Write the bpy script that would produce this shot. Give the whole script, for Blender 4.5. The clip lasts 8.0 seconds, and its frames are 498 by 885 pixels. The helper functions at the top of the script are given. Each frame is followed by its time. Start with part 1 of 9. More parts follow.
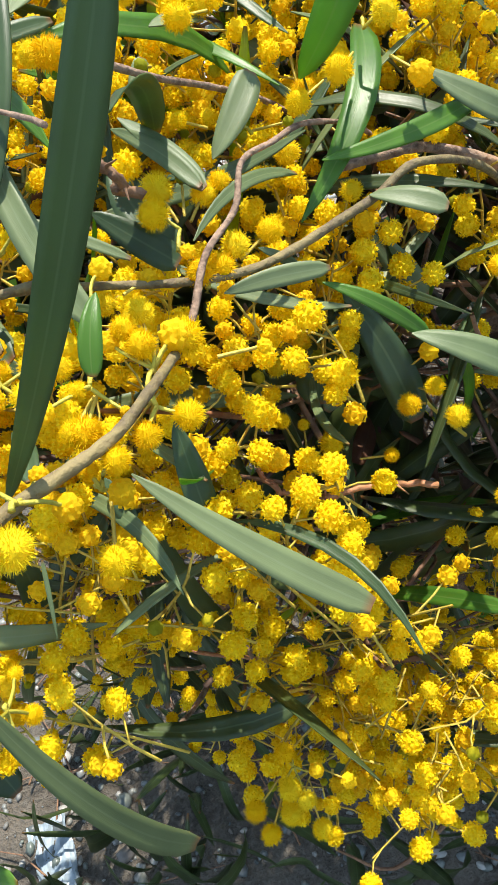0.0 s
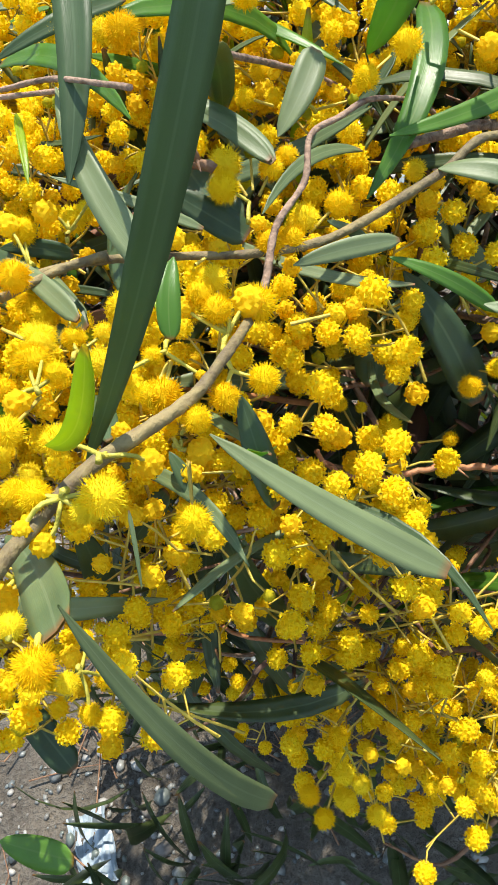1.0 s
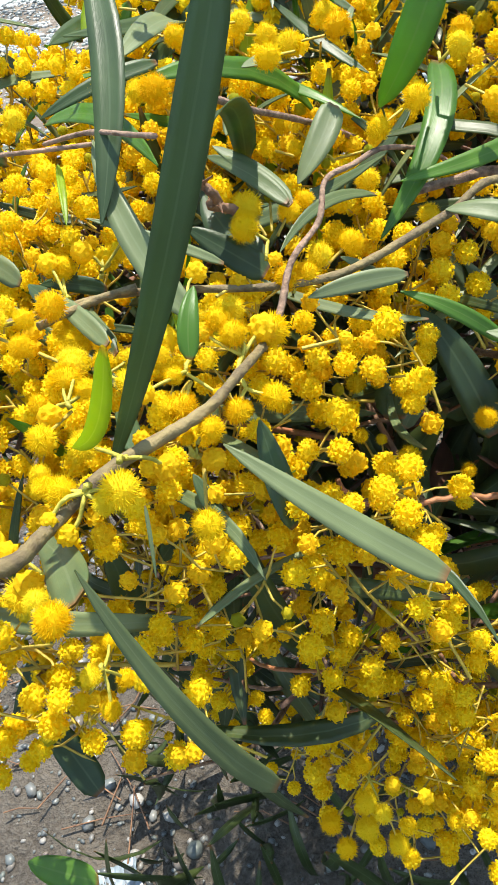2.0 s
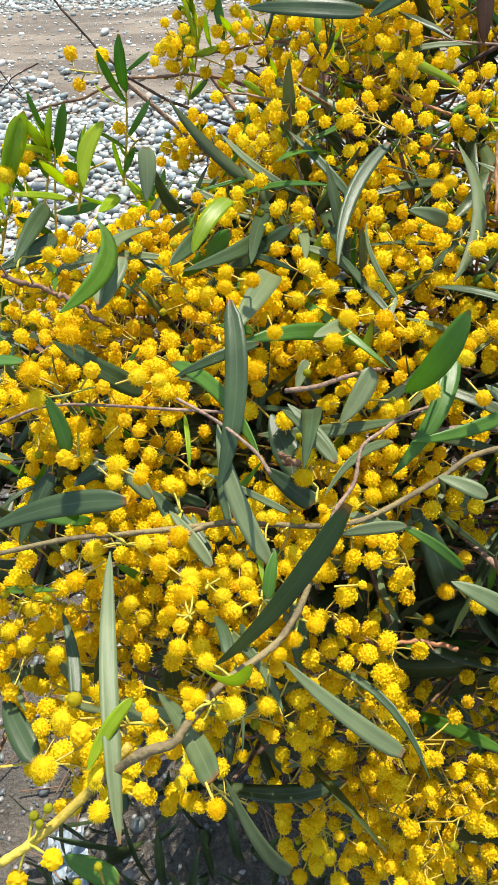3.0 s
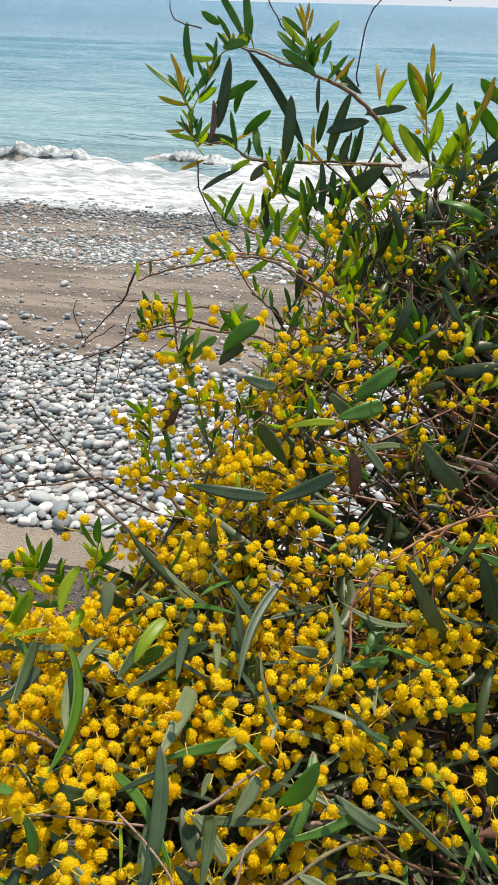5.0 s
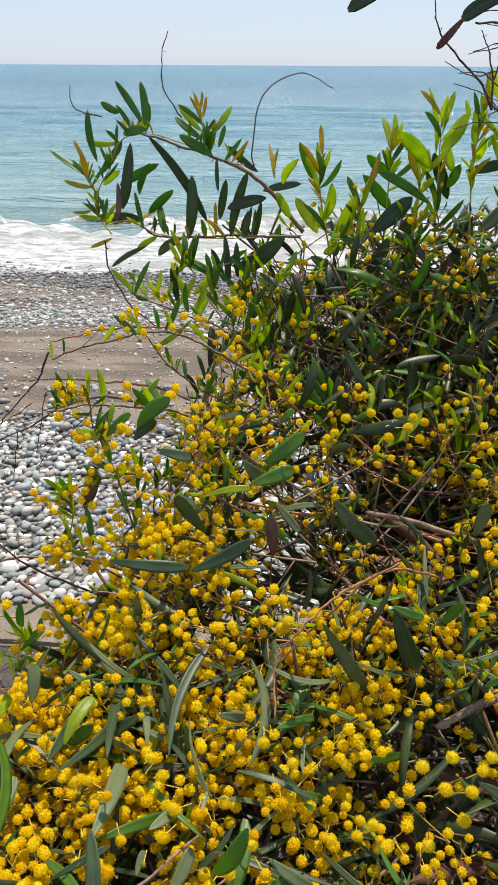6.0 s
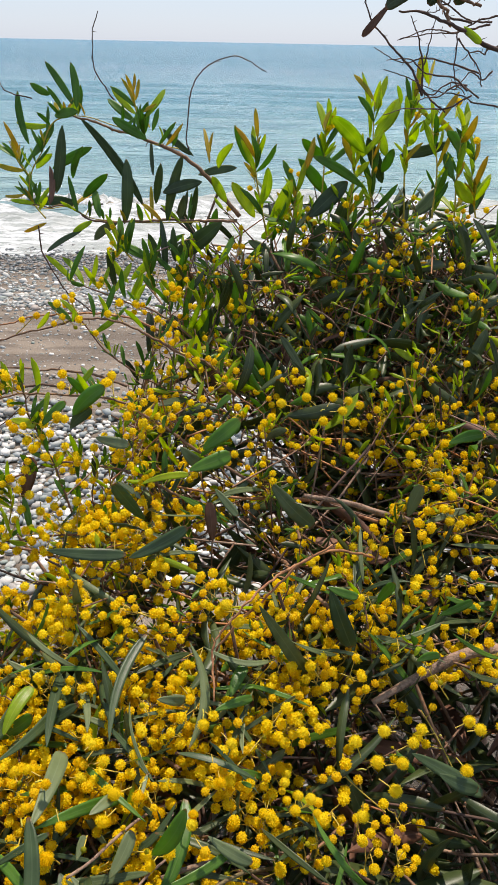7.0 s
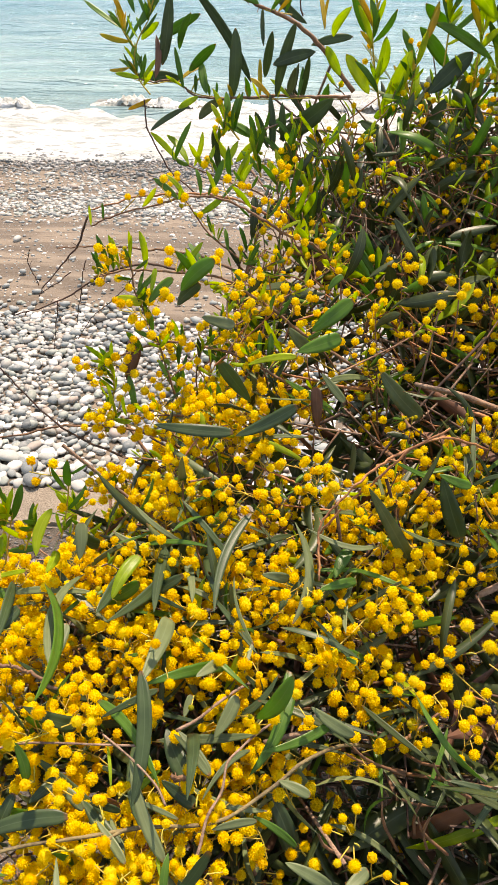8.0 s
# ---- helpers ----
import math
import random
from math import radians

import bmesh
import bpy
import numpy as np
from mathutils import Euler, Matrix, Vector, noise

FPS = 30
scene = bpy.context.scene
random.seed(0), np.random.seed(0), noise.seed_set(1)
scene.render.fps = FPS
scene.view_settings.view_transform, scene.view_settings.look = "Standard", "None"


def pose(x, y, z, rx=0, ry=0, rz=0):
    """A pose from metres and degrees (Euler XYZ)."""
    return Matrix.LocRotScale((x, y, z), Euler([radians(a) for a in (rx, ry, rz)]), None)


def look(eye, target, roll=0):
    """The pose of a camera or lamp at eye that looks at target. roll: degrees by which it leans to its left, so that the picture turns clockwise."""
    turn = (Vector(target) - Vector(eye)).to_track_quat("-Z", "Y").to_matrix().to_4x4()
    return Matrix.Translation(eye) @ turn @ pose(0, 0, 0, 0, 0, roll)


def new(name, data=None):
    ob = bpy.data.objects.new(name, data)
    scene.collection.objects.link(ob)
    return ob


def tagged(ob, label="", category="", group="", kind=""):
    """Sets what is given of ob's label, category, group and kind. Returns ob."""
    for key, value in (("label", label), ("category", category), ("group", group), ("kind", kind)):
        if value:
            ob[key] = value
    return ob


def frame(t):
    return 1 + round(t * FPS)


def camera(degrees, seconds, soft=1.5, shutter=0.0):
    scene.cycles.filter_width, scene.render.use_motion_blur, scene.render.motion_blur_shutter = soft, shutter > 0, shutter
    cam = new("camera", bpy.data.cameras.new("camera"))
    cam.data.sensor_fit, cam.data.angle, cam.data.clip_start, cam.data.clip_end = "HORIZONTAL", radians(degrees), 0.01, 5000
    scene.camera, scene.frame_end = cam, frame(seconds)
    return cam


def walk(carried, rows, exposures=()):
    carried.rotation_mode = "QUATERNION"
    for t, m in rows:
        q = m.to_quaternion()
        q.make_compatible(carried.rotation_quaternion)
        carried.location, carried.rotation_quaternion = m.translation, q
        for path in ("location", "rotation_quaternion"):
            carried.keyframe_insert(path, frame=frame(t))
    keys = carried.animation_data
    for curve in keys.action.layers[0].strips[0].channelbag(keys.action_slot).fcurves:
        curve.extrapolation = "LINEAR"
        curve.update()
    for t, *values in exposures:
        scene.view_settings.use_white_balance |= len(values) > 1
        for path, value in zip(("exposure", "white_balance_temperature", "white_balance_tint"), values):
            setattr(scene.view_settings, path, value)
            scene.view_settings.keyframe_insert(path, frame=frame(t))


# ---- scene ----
cam = camera(36.0, 8.0)
PATH = [
    (0, (-0.0406, 0.0956, 1.2284), (-0.3454, 1.3913, -0.2644), -14.22),
    (0.5, (-0.0394, 0.0876, 1.2229), (-0.4449, 1.3834, -0.2456), -16.57),
    (1, (-0.0488, 0.0888, 1.2249), (-0.4461, 1.3848, -0.2457), -16.45),
    (1.2, (-0.0461, 0.0841, 1.2199), (-0.4537, 1.4143, -0.2169), -15.50),
    (2.3, (-0.0408, 0.0718, 1.2381), (-0.5473, 1.4573, -0.1123), -18.45),
    (2.5, (-0.0461, 0.0677, 1.2726), (-0.5030, 1.3614, -0.1826), -14.53),
    (3, (-0.0473, 0.0563, 1.3616), (-0.4622, 1.4065, -0.0543), -7.85),
    (3.5, (-0.0423, 0.0567, 1.4352), (-0.4134, 1.4711, 0.0708), -3.49),
    (4, (-0.0490, 0.0413, 1.4960), (-0.4193, 1.5530, 0.2400), 0.52),
    (4.5, (-0.0456, 0.0246, 1.5296), (-0.3864, 1.6456, 0.4088), 2.66),
    (5, (-0.0297, 0.0116, 1.5654), (-0.2913, 1.7249, 0.5673), 1.44),
    (5.2, (-0.0246, 0.0075, 1.5753), (-0.2552, 1.7444, 0.6110), 0.23),
    (6.3, (-0.0047, -0.0012, 1.5978), (-0.0434, 1.7963, 0.7217), 1.08),
    (6.5, (0.0001, -0.0000, 1.5999), (0.0001, 1.7971, 0.7223), 1.34),
    (7, (0.0002, -0.0037, 1.6000), (0.0320, 1.7691, 0.6747), 1.11),
    (7.5, (-0.0063, -0.0063, 1.5828), (-0.0764, 1.7124, 0.5625), -0.54),
    (8, (-0.0235, -0.0040, 1.5623), (-0.1941, 1.6518, 0.4537), -0.28),
]
EXPOSURE = [(0.0, 0.88, 6550, 8), (2.6, 0.92, 6550, 9), (3.0, 0.70, 6600, 9), (4.0, 0.57, 6850, 11), (4.6, 0.42, 7000, 15), (5.2, 0.13, 6850, 14), (6.3, 0.11, 6950, 16), (7.0, 0.13, 7000, 17), (7.5, 0.31, 7500, 20), (8.0, 0.58, 8000, 21)]
walk(cam, [(t, look(eye, target, roll)) for t, eye, target, roll in PATH], EXPOSURE)

# world, sun
SUN_AZ, SUN_EL = radians(16), radians(67)          # azimuth from the sea's direction (+y) towards +x
world = bpy.data.worlds.new("world")
scene.world = world
world.use_nodes = True
wn = world.node_tree.nodes
sky = wn.new("ShaderNodeTexSky")
sky.sky_type, sky.sun_disc = "NISHITA", False
sky.sun_elevation, sky.sun_rotation = SUN_EL, SUN_AZ
sky.air_density, sky.dust_density, sky.ozone_density = 1.0, 0.4, 2.0
wn["Background"].inputs["Strength"].default_value = 0.11
haze = wn.new("ShaderNodeMix")                       # thin white sea haze over the sky
haze.data_type = "RGBA"
haze.inputs[0].default_value, haze.inputs[7].default_value = 0.62, (4.9, 6.6, 8.9, 1)
world.node_tree.links.new(sky.outputs[0], haze.inputs[6])
world.node_tree.links.new(haze.outputs[2], wn["Background"].inputs[0])
lamp = bpy.data.lights.new("sun", "SUN")
lamp.energy, lamp.angle, lamp.color = 5.0, radians(0.55), (1.0, 0.935, 0.84)
sun = new("sun", lamp)
SUN_DIR = Vector((math.sin(SUN_AZ) * math.cos(SUN_EL), math.cos(SUN_AZ) * math.cos(SUN_EL), math.sin(SUN_EL)))
sun.matrix_world = look(SUN_DIR * 30, (0, 0, 0))


# ---- materials ----
def nodes(name):
    m = bpy.data.materials.new(name)
    m.use_nodes = True
    return m, m.node_tree.nodes, m.node_tree.links, m.node_tree.nodes["Principled BSDF"]


def noise_tex(n, l, scale, detail=3.0, rough=0.55, coords="Object"):
    tc = n.new("ShaderNodeTexCoord")
    t = n.new("ShaderNodeTexNoise")
    t.inputs["Scale"].default_value, t.inputs["Detail"].default_value = scale, detail
    t.inputs["Roughness"].default_value = rough
    l.new(tc.outputs[coords], t.inputs["Vector"])
    return t


def ramp(n, l, src, stops):
    r = n.new("ShaderNodeValToRGB")
    e = r.color_ramp.elements
    while len(e) < len(stops):
        e.new(0.5)
    for k, (p, c) in zip(e, stops):
        k.position, k.color = p, (*c, 1)
    l.new(src, r.inputs[0])
    return r


def mix(n, l, fac, a, b, mode="MIX"):
    x = n.new("ShaderNodeMix")
    x.data_type, x.blend_type = "RGBA", mode
    for sock, v in ((0, fac), (6, a), (7, b)):
        if isinstance(v, (int, float)):
            x.inputs[sock].default_value = v
        elif isinstance(v, tuple):
            x.inputs[sock].default_value = (*v, 1)
        else:
            l.new(v, x.inputs[sock])
    return x.outputs[2]


def bump(n, l, p, height, strength, dist):
    b = n.new("ShaderNodeBump")
    b.inputs["Strength"].default_value, b.inputs["Distance"].default_value = strength, dist
    l.new(height, b.inputs["Height"])
    l.new(b.outputs[0], p.inputs["Normal"])


def rnd_of(n, l, joined):
    """A random number of the piece: of the mesh island where pieces are joined, else of the object."""
    if joined:
        return n.new("ShaderNodeNewGeometry").outputs["Random Per Island"]
    return n.new("ShaderNodeObjectInfo").outputs["Random"]


def leaf_material(name, low, high, rib, rough, through_col, through_amount, joined):
    m, n, l, p = nodes(name)
    rnd = rnd_of(n, l, joined)
    base = ramp(n, l, rnd, [(0.0, low), (1.0, high)]).outputs[0]
    blotch = noise_tex(n, l, 55, 4)
    base = mix(n, l, ramp(n, l, blotch.outputs[0], [(0.42, (0, 0, 0)), (0.72, (0.45, 0.45, 0.45))]).outputs[0], base, tuple(c * 1.45 for c in high))
    uv = n.new("ShaderNodeUVMap")
    sep = n.new("ShaderNodeSeparateXYZ")
    l.new(uv.outputs[0], sep.inputs[0])
    mid = ramp(n, l, sep.outputs[0], [(0.455, (0, 0, 0)), (0.485, (1, 1, 1)), (0.515, (1, 1, 1)), (0.545, (0, 0, 0))]).outputs[0]
    base = mix(n, l, mix(n, l, 0.34, (0, 0, 0), mid), base, rib)
    tipc = ramp(n, l, sep.outputs[1], [(0.955, (0, 0, 0)), (1.0, (0.75, 0.75, 0.75))]).outputs[0]
    base = mix(n, l, tipc, base, (0.22, 0.07, 0.02))
    l.new(base, p.inputs["Base Color"])
    p.inputs["Roughness"].default_value = rough
    p.inputs["Specular IOR Level"].default_value = 0.42
    vein = n.new("ShaderNodeTexNoise")
    vein.inputs["Scale"].default_value = 14
    vm = n.new("ShaderNodeMapping")
    vm.inputs["Scale"].default_value = (3, 1.2, 1)
    l.new(uv.outputs[0], vm.inputs[0])
    l.new(vm.outputs[0], vein.inputs["Vector"])
    bump(n, l, p, vein.outputs[0], 0.10, 0.001)
    tr = n.new("ShaderNodeBsdfTranslucent")
    l.new(mix(n, l, 1.0, base, through_col, "MULTIPLY"), tr.inputs[0])
    ms = n.new("ShaderNodeMixShader")
    ms.inputs[0].default_value = through_amount
    l.new(p.outputs[0], ms.inputs[1])
    l.new(tr.outputs[0], ms.inputs[2])
    l.new(ms.outputs[0], n["Material Output"].inputs[0])
    return m


def bloom_material(name, low, mid_c, high, joined):
    m, n, l, p = nodes(name)
    base = ramp(n, l, rnd_of(n, l, joined), [(0.0, low), (0.3, mid_c), (1.0, high)]).outputs[0]
    g = noise_tex(n, l, 900, 2)
    base = mix(n, l, ramp(n, l, g.outputs[0], [(0.35, (0, 0, 0)), (0.7, (0.5, 0.5, 0.5))]).outputs[0], base, tuple(c * 0.72 for c in low))
    l.new(base, p.inputs["Base Color"])
    p.inputs["Roughness"].default_value = 0.8
    p.inputs["Specular IOR Level"].default_value = 0.15
    tr = n.new("ShaderNodeBsdfTranslucent")
    l.new(base, tr.inputs[0])
    ms = n.new("ShaderNodeMixShader")
    ms.inputs[0].default_value = 0.55
    l.new(p.outputs[0], ms.inputs[1])
    l.new(tr.outputs[0], ms.inputs[2])
    l.new(ms.outputs[0], n["Material Output"].inputs[0])
    return m


def bark_material(name, a, b, scale, rough=0.85):
    m, n, l, p = nodes(name)
    t = noise_tex(n, l, scale, 5)
    t2 = noise_tex(n, l, scale * 0.12, 3)
    c = ramp(n, l, t.outputs[0], [(0.3, a), (0.7, b)]).outputs[0]
    c = mix(n, l, ramp(n, l, t2.outputs[0], [(0.45, (0, 0, 0)), (0.7, (0.5, 0.5, 0.5))]).outputs[0], c, tuple(min(1, v * 1.8) for v in b))
    l.new(c, p.inputs["Base Color"])
    p.inputs["Roughness"].default_value = rough
    bump(n, l, p, t.outputs[0], 0.9, 0.0014)
    return m


LEAF = {}
for joined in (False, True):
    s = "_many" if joined else ""
    # joined old leaves get a darker colour that deepens the shade inside the bushes
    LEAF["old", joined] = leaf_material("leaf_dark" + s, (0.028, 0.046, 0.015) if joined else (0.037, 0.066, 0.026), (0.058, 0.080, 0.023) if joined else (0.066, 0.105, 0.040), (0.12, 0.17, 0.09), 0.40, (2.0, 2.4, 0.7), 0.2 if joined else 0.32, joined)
    LEAF["pale", joined] = leaf_material("leaf_grey_green" + s, (0.082, 0.120, 0.045) if joined else (0.084, 0.122, 0.048), (0.148, 0.180, 0.070) if joined else (0.142, 0.178, 0.076), (0.20, 0.24, 0.13), 0.48, (1.4, 1.6, 0.5), 0.2, joined)
    LEAF["green", joined] = leaf_material("leaf_fresh_green" + s, (0.060, 0.155, 0.018), (0.105, 0.22, 0.028), (0.18, 0.26, 0.08), 0.36, (2.0, 2.1, 0.5), 0.45, joined)
    LEAF["young", joined] = leaf_material("leaf_young_lime" + s, (0.22, 0.34, 0.015), (0.36, 0.44, 0.025), (0.44, 0.5, 0.12), 0.34, (1.9, 1.8, 0.4), 0.6, joined)
    LEAF["rust", joined] = leaf_material("leaf_orange_tip" + s, (0.36, 0.36, 0.025), (0.44, 0.33, 0.03), (0.45, 0.40, 0.1), 0.4, (1.6, 1.4, 0.4), 0.5, joined)
    LEAF["dry", joined] = leaf_material("leaf_dry_brown" + s, (0.10, 0.045, 0.025), (0.18, 0.085, 0.05), (0.2, 0.12, 0.08), 0.6, (1.2, 1.0, 0.6), 0.1, joined)
    LEAF["bloom", joined] = bloom_material("blossom_yellow" + s, (0.93, 0.645 if joined else 0.66, 0.006), (0.97, 0.765 if joined else 0.78, 0.012), (0.98, 0.845 if joined else 0.86, 0.04), joined)
    LEAF["ochre", joined] = bloom_material("blossom_ochre" + s, (0.86, 0.58, 0.012), (0.92, 0.66, 0.016), (0.95, 0.73, 0.02), joined)
    LEAF["bud", joined] = bloom_material("bud_green" + s, (0.36, 0.36, 0.02), (0.45, 0.44, 0.02), (0.6, 0.5, 0.02), joined)
FLOWER_STEM = bark_material("stalk_yellow_brown", (0.34, 0.24, 0.025), (0.50, 0.37, 0.05), 300, 0.6)
GREEN_STEM = bark_material("stem_green", (0.27, 0.25, 0.022), (0.45, 0.385, 0.045), 300, 0.6)
TWIG = bark_material("twig_brown", (0.10, 0.045, 0.025), (0.22, 0.12, 0.06), 260, 0.7)
RED_TWIG = bark_material("twig_reddish", (0.26, 0.09, 0.04), (0.38, 0.18, 0.07), 260, 0.6)
BARK = bark_material("bark_grey_brown", (0.085, 0.050, 0.034), (0.30, 0.20, 0.135), 420, 0.9)
OLIVE = bark_material("shoot_olive", (0.085, 0.058, 0.032), (0.20, 0.155, 0.062), 330, 0.75)
DEAD = bark_material("twig_dead_dark", (0.040, 0.023, 0.017), (0.095, 0.055, 0.038), 200, 0.9)

# ---- geometry helpers ----
def mesh_object(name, verts, faces, material, parent=None, uvs=None, smooth=True, label=""):
    me = bpy.data.meshes.new(name)
    me.from_pydata([tuple(v) for v in verts], [], [tuple(f) for f in faces])
    me.materials.append(material)
    if uvs is not None:
        layer = me.uv_layers.new(name="UVMap")
        flat = np.asarray(uvs, np.float32)[np.fromiter((i for f in faces for i in f), int)]
        layer.data.foreach_set("uv", flat.ravel())
    if smooth:
        me.polygons.foreach_set("use_smooth", [True] * len(me.polygons))
    ob = new(name, me)
    ob.parent = parent
    if label:
        tagged(ob, label)
    return ob


def part(name, bm, material, parent, label=""):
    me = bpy.data.meshes.new(name)
    bm.to_mesh(me)
    bm.free()
    me.materials.append(material)
    ob = new(name, me)
    ob.parent = parent
    return tagged(ob, label)


class Pile:
    """Many alike pieces, joined into one mesh."""

    def __init__(self):
        self.v, self.f, self.u, self.n = [], [], [], 0

    def add(self, verts, faces, uvs=None):
        self.v.append(np.asarray(verts, np.float32))
        self.f.append(np.asarray(faces, int) + self.n)
        self.u.append(np.zeros((len(verts), 2), np.float32) if uvs is None else np.asarray(uvs, np.float32))
        self.n += len(verts)

    def build(self, name, material, parent=None, label="", smooth=True):
        if not self.v:
            return None
        v, u = np.concatenate(self.v), np.concatenate(self.u)
        sizes = np.concatenate([np.full(len(f), f.shape[1]) for f in self.f])
        loops = np.concatenate([f.ravel() for f in self.f])
        me = bpy.data.meshes.new(name)
        me.vertices.add(len(v)), me.loops.add(len(loops)), me.polygons.add(len(sizes))
        me.vertices.foreach_set("co", v.ravel())
        me.loops.foreach_set("vertex_index", loops)
        me.polygons.foreach_set("loop_start", np.r_[0, np.cumsum(sizes)[:-1]])
        me.polygons.foreach_set("use_smooth", np.full(len(sizes), smooth))
        me.uv_layers.new(name="UVMap").data.foreach_set("uv", u[loops].ravel())
        me.update()
        me.validate()
        me.materials.append(material)
        ob = new(name, me)
        ob.parent = parent
        tagged(ob, label, kind="stuff")
        return ob


def unit(v):
    v = np.asarray(v, float)
    return v / (np.linalg.norm(v) + 1e-12)


def curve_points(ctrl, n):
    """A smooth line through control points."""
    c = np.asarray(ctrl, float)
    if len(c) == 2:
        return c[0] + np.linspace(0, 1, n)[:, None] * (c[1] - c[0])
    ext = np.vstack([2 * c[0] - c[1], c, 2 * c[-1] - c[-2]])
    out = []
    for s in np.linspace(0, len(c) - 1 - 1e-9, n):
        k, t = int(s), s - int(s)
        a, b, d, e = ext[k : k + 4]
        out.append(0.5 * (2 * b + (d - a) * t + (2 * a - 5 * b + 4 * d - e) * t * t + (3 * b - a - 3 * d + e) * t**3))
    return np.array(out)


def tube(line, r0, r1, sides=5, knobs=0.0, rng=None):
    """A tapered round stem along a line, closed at both ends: vertices and quads."""
    line = np.asarray(line, float)
    n = len(line)
    tang = np.gradient(line, axis=0)
    up = np.array([0.31, 0.52, 0.79])
    verts = []
    for k in range(n):
        t = unit(tang[k])
        a = unit(np.cross(t, up))
        b = np.cross(t, a)
        r = r0 + (r1 - r0) * k / (n - 1)
        if rng is not None and knobs:
            r *= 1 + knobs * rng.uniform(-1, 1)
        for j in range(sides):
            th = 2 * math.pi * j / sides
            verts.append(line[k] + r * (math.cos(th) * a + math.sin(th) * b))
    quads = [(k * sides + j, k * sides + (j + 1) % sides, (k + 1) * sides + (j + 1) % sides, (k + 1) * sides + j) for k in range(n - 1) for j in range(sides)]
    verts += [line[0], line[-1]]
    c0, c1 = n * sides, n * sides + 1
    for j in range(sides):
        quads.append((c0, (j + 1) % sides, j, j))
        quads.append((c1, (n - 1) * sides + j, (n - 1) * sides + (j + 1) % sides, (n - 1) * sides + (j + 1) % sides))
    quads = [q if len(set(q)) == 4 else tuple(dict.fromkeys(q)) for q in quads]
    return np.array(verts), quads


def add_tube(pile, *args, **kw):
    v, q = tube(*args, **kw)
    pile.add(v, [f for f in q if len(f) == 4])


def blade(base, tip, width, normal, bend=0.06, sick=0.03, twist=0.0, fold=0.16, n=12, tipped=0.45, thick=0.0004, cols=5):
    """A flat narrow leaf from base to tip, curved and folded along its rib. bend: how far it bows along its normal, sick: sideways, both as parts
    of its length; tipped: how blunt the tip is (0.15 blunt, 0.6 pointed)."""
    base, tip = np.asarray(base, float), np.asarray(tip, float)
    length = np.linalg.norm(tip - base)
    y = (tip - base) / length
    x = unit(np.cross(y, np.asarray(normal, float) + 1e-4))
    z = np.cross(x, y)
    s = np.linspace(0, 1, n)
    w = width / 2 * np.maximum(((s + 0.004) ** 0.62 * (1.004 - s) ** tipped) / (0.62 / (0.62 + tipped)) ** 0.62 / (tipped / (0.62 + tipped)) ** tipped, 0.05)
    arch = 4 * s * (1 - s)
    mid = base + np.outer(s * length, y) + np.outer(bend * length * arch, z) + np.outer(sick * length * arch, x)
    th = twist * (s - 0.4)
    xs = np.cos(th)[:, None] * x + np.sin(th)[:, None] * z
    zs = np.cos(th)[:, None] * z - np.sin(th)[:, None] * x
    across = np.linspace(-1, 1, cols)
    lines = []
    for c in across:
        lines.append(mid + (c * w)[:, None] * xs + (fold * abs(c) * w)[:, None] * zs)
    top = np.stack(lines, 1).reshape(-1, 3)
    low = (np.stack(lines, 1) - thick * zs[:, None]).reshape(-1, 3)
    uv = np.array([(0.5 + c / 2, k) for k in s for c in across])
    m, w5 = n * cols, cols
    faces = []
    for k in range(n - 1):
        for j in range(w5 - 1):
            a = k * w5 + j
            faces += [(a, a + 1, a + w5 + 1, a + w5), (m + a, m + a + w5, m + a + w5 + 1, m + a + 1)]
        a, e = k * w5, k * w5 + w5 - 1
        faces += [(a, a + w5, m + a + w5, m + a), (e, m + e, m + e + w5, e + w5)]
    return np.vstack([top, low]), faces, np.vstack([uv, uv])


def ball_geo(rng, level, spikes, core, width=0.03, tufts=0, flat=False):
    """A round flower head: a lumpy core with fine stamens standing out all round, leaning together in tufts. Radius 1."""
    bm = bmesh.new()
    bmesh.ops.create_icosphere(bm, subdivisions=level, radius=core)
    verts = [np.array(v.co) * (1 + rng.uniform(-0.1, 0.1)) for v in bm.verts]
    faces = [tuple(v.index for v in f.verts) for f in bm.faces]
    bm.free()
    heads = [unit(rng.normal(0, 1, 3)) for _ in range(tufts)]
    for k in range(spikes):
        th, h = math.pi * (1 + 5**0.5) * k, 1 - 2 * (k + 0.5) / spikes
        foot = np.array([math.cos(th) * math.sqrt(1 - h * h), math.sin(th) * math.sqrt(1 - h * h), h])
        d = unit(foot + rng.normal(0, 0.10, 3))
        if heads:
            d = unit(d + 0.28 * max(heads, key=lambda q: float(q @ foot)))
        a = unit(np.cross(d, (0.3, 0.5, 0.8)))
        b = np.cross(d, a)
        i = len(verts)
        if flat:
            q = rng.uniform(0, 2 * math.pi)
            side = width * (math.cos(q) * a + math.sin(q) * b)
            verts += [foot * core * 0.85 - side, foot * core * 0.85 + side, d * rng.uniform(0.90, 1.10)]
            faces.append((i, i + 1, i + 2))
            continue
        for j in range(3):
            q = 2 * math.pi * j / 3
            verts.append(foot * core * 0.85 + width * (math.cos(q) * a + math.sin(q) * b))
        verts.append(d * rng.uniform(0.90, 1.10))
        faces += [(i, i + 1, i + 3), (i + 1, i + 2, i + 3), (i + 2, i, i + 3)]
    return np.array(verts), np.array(faces)


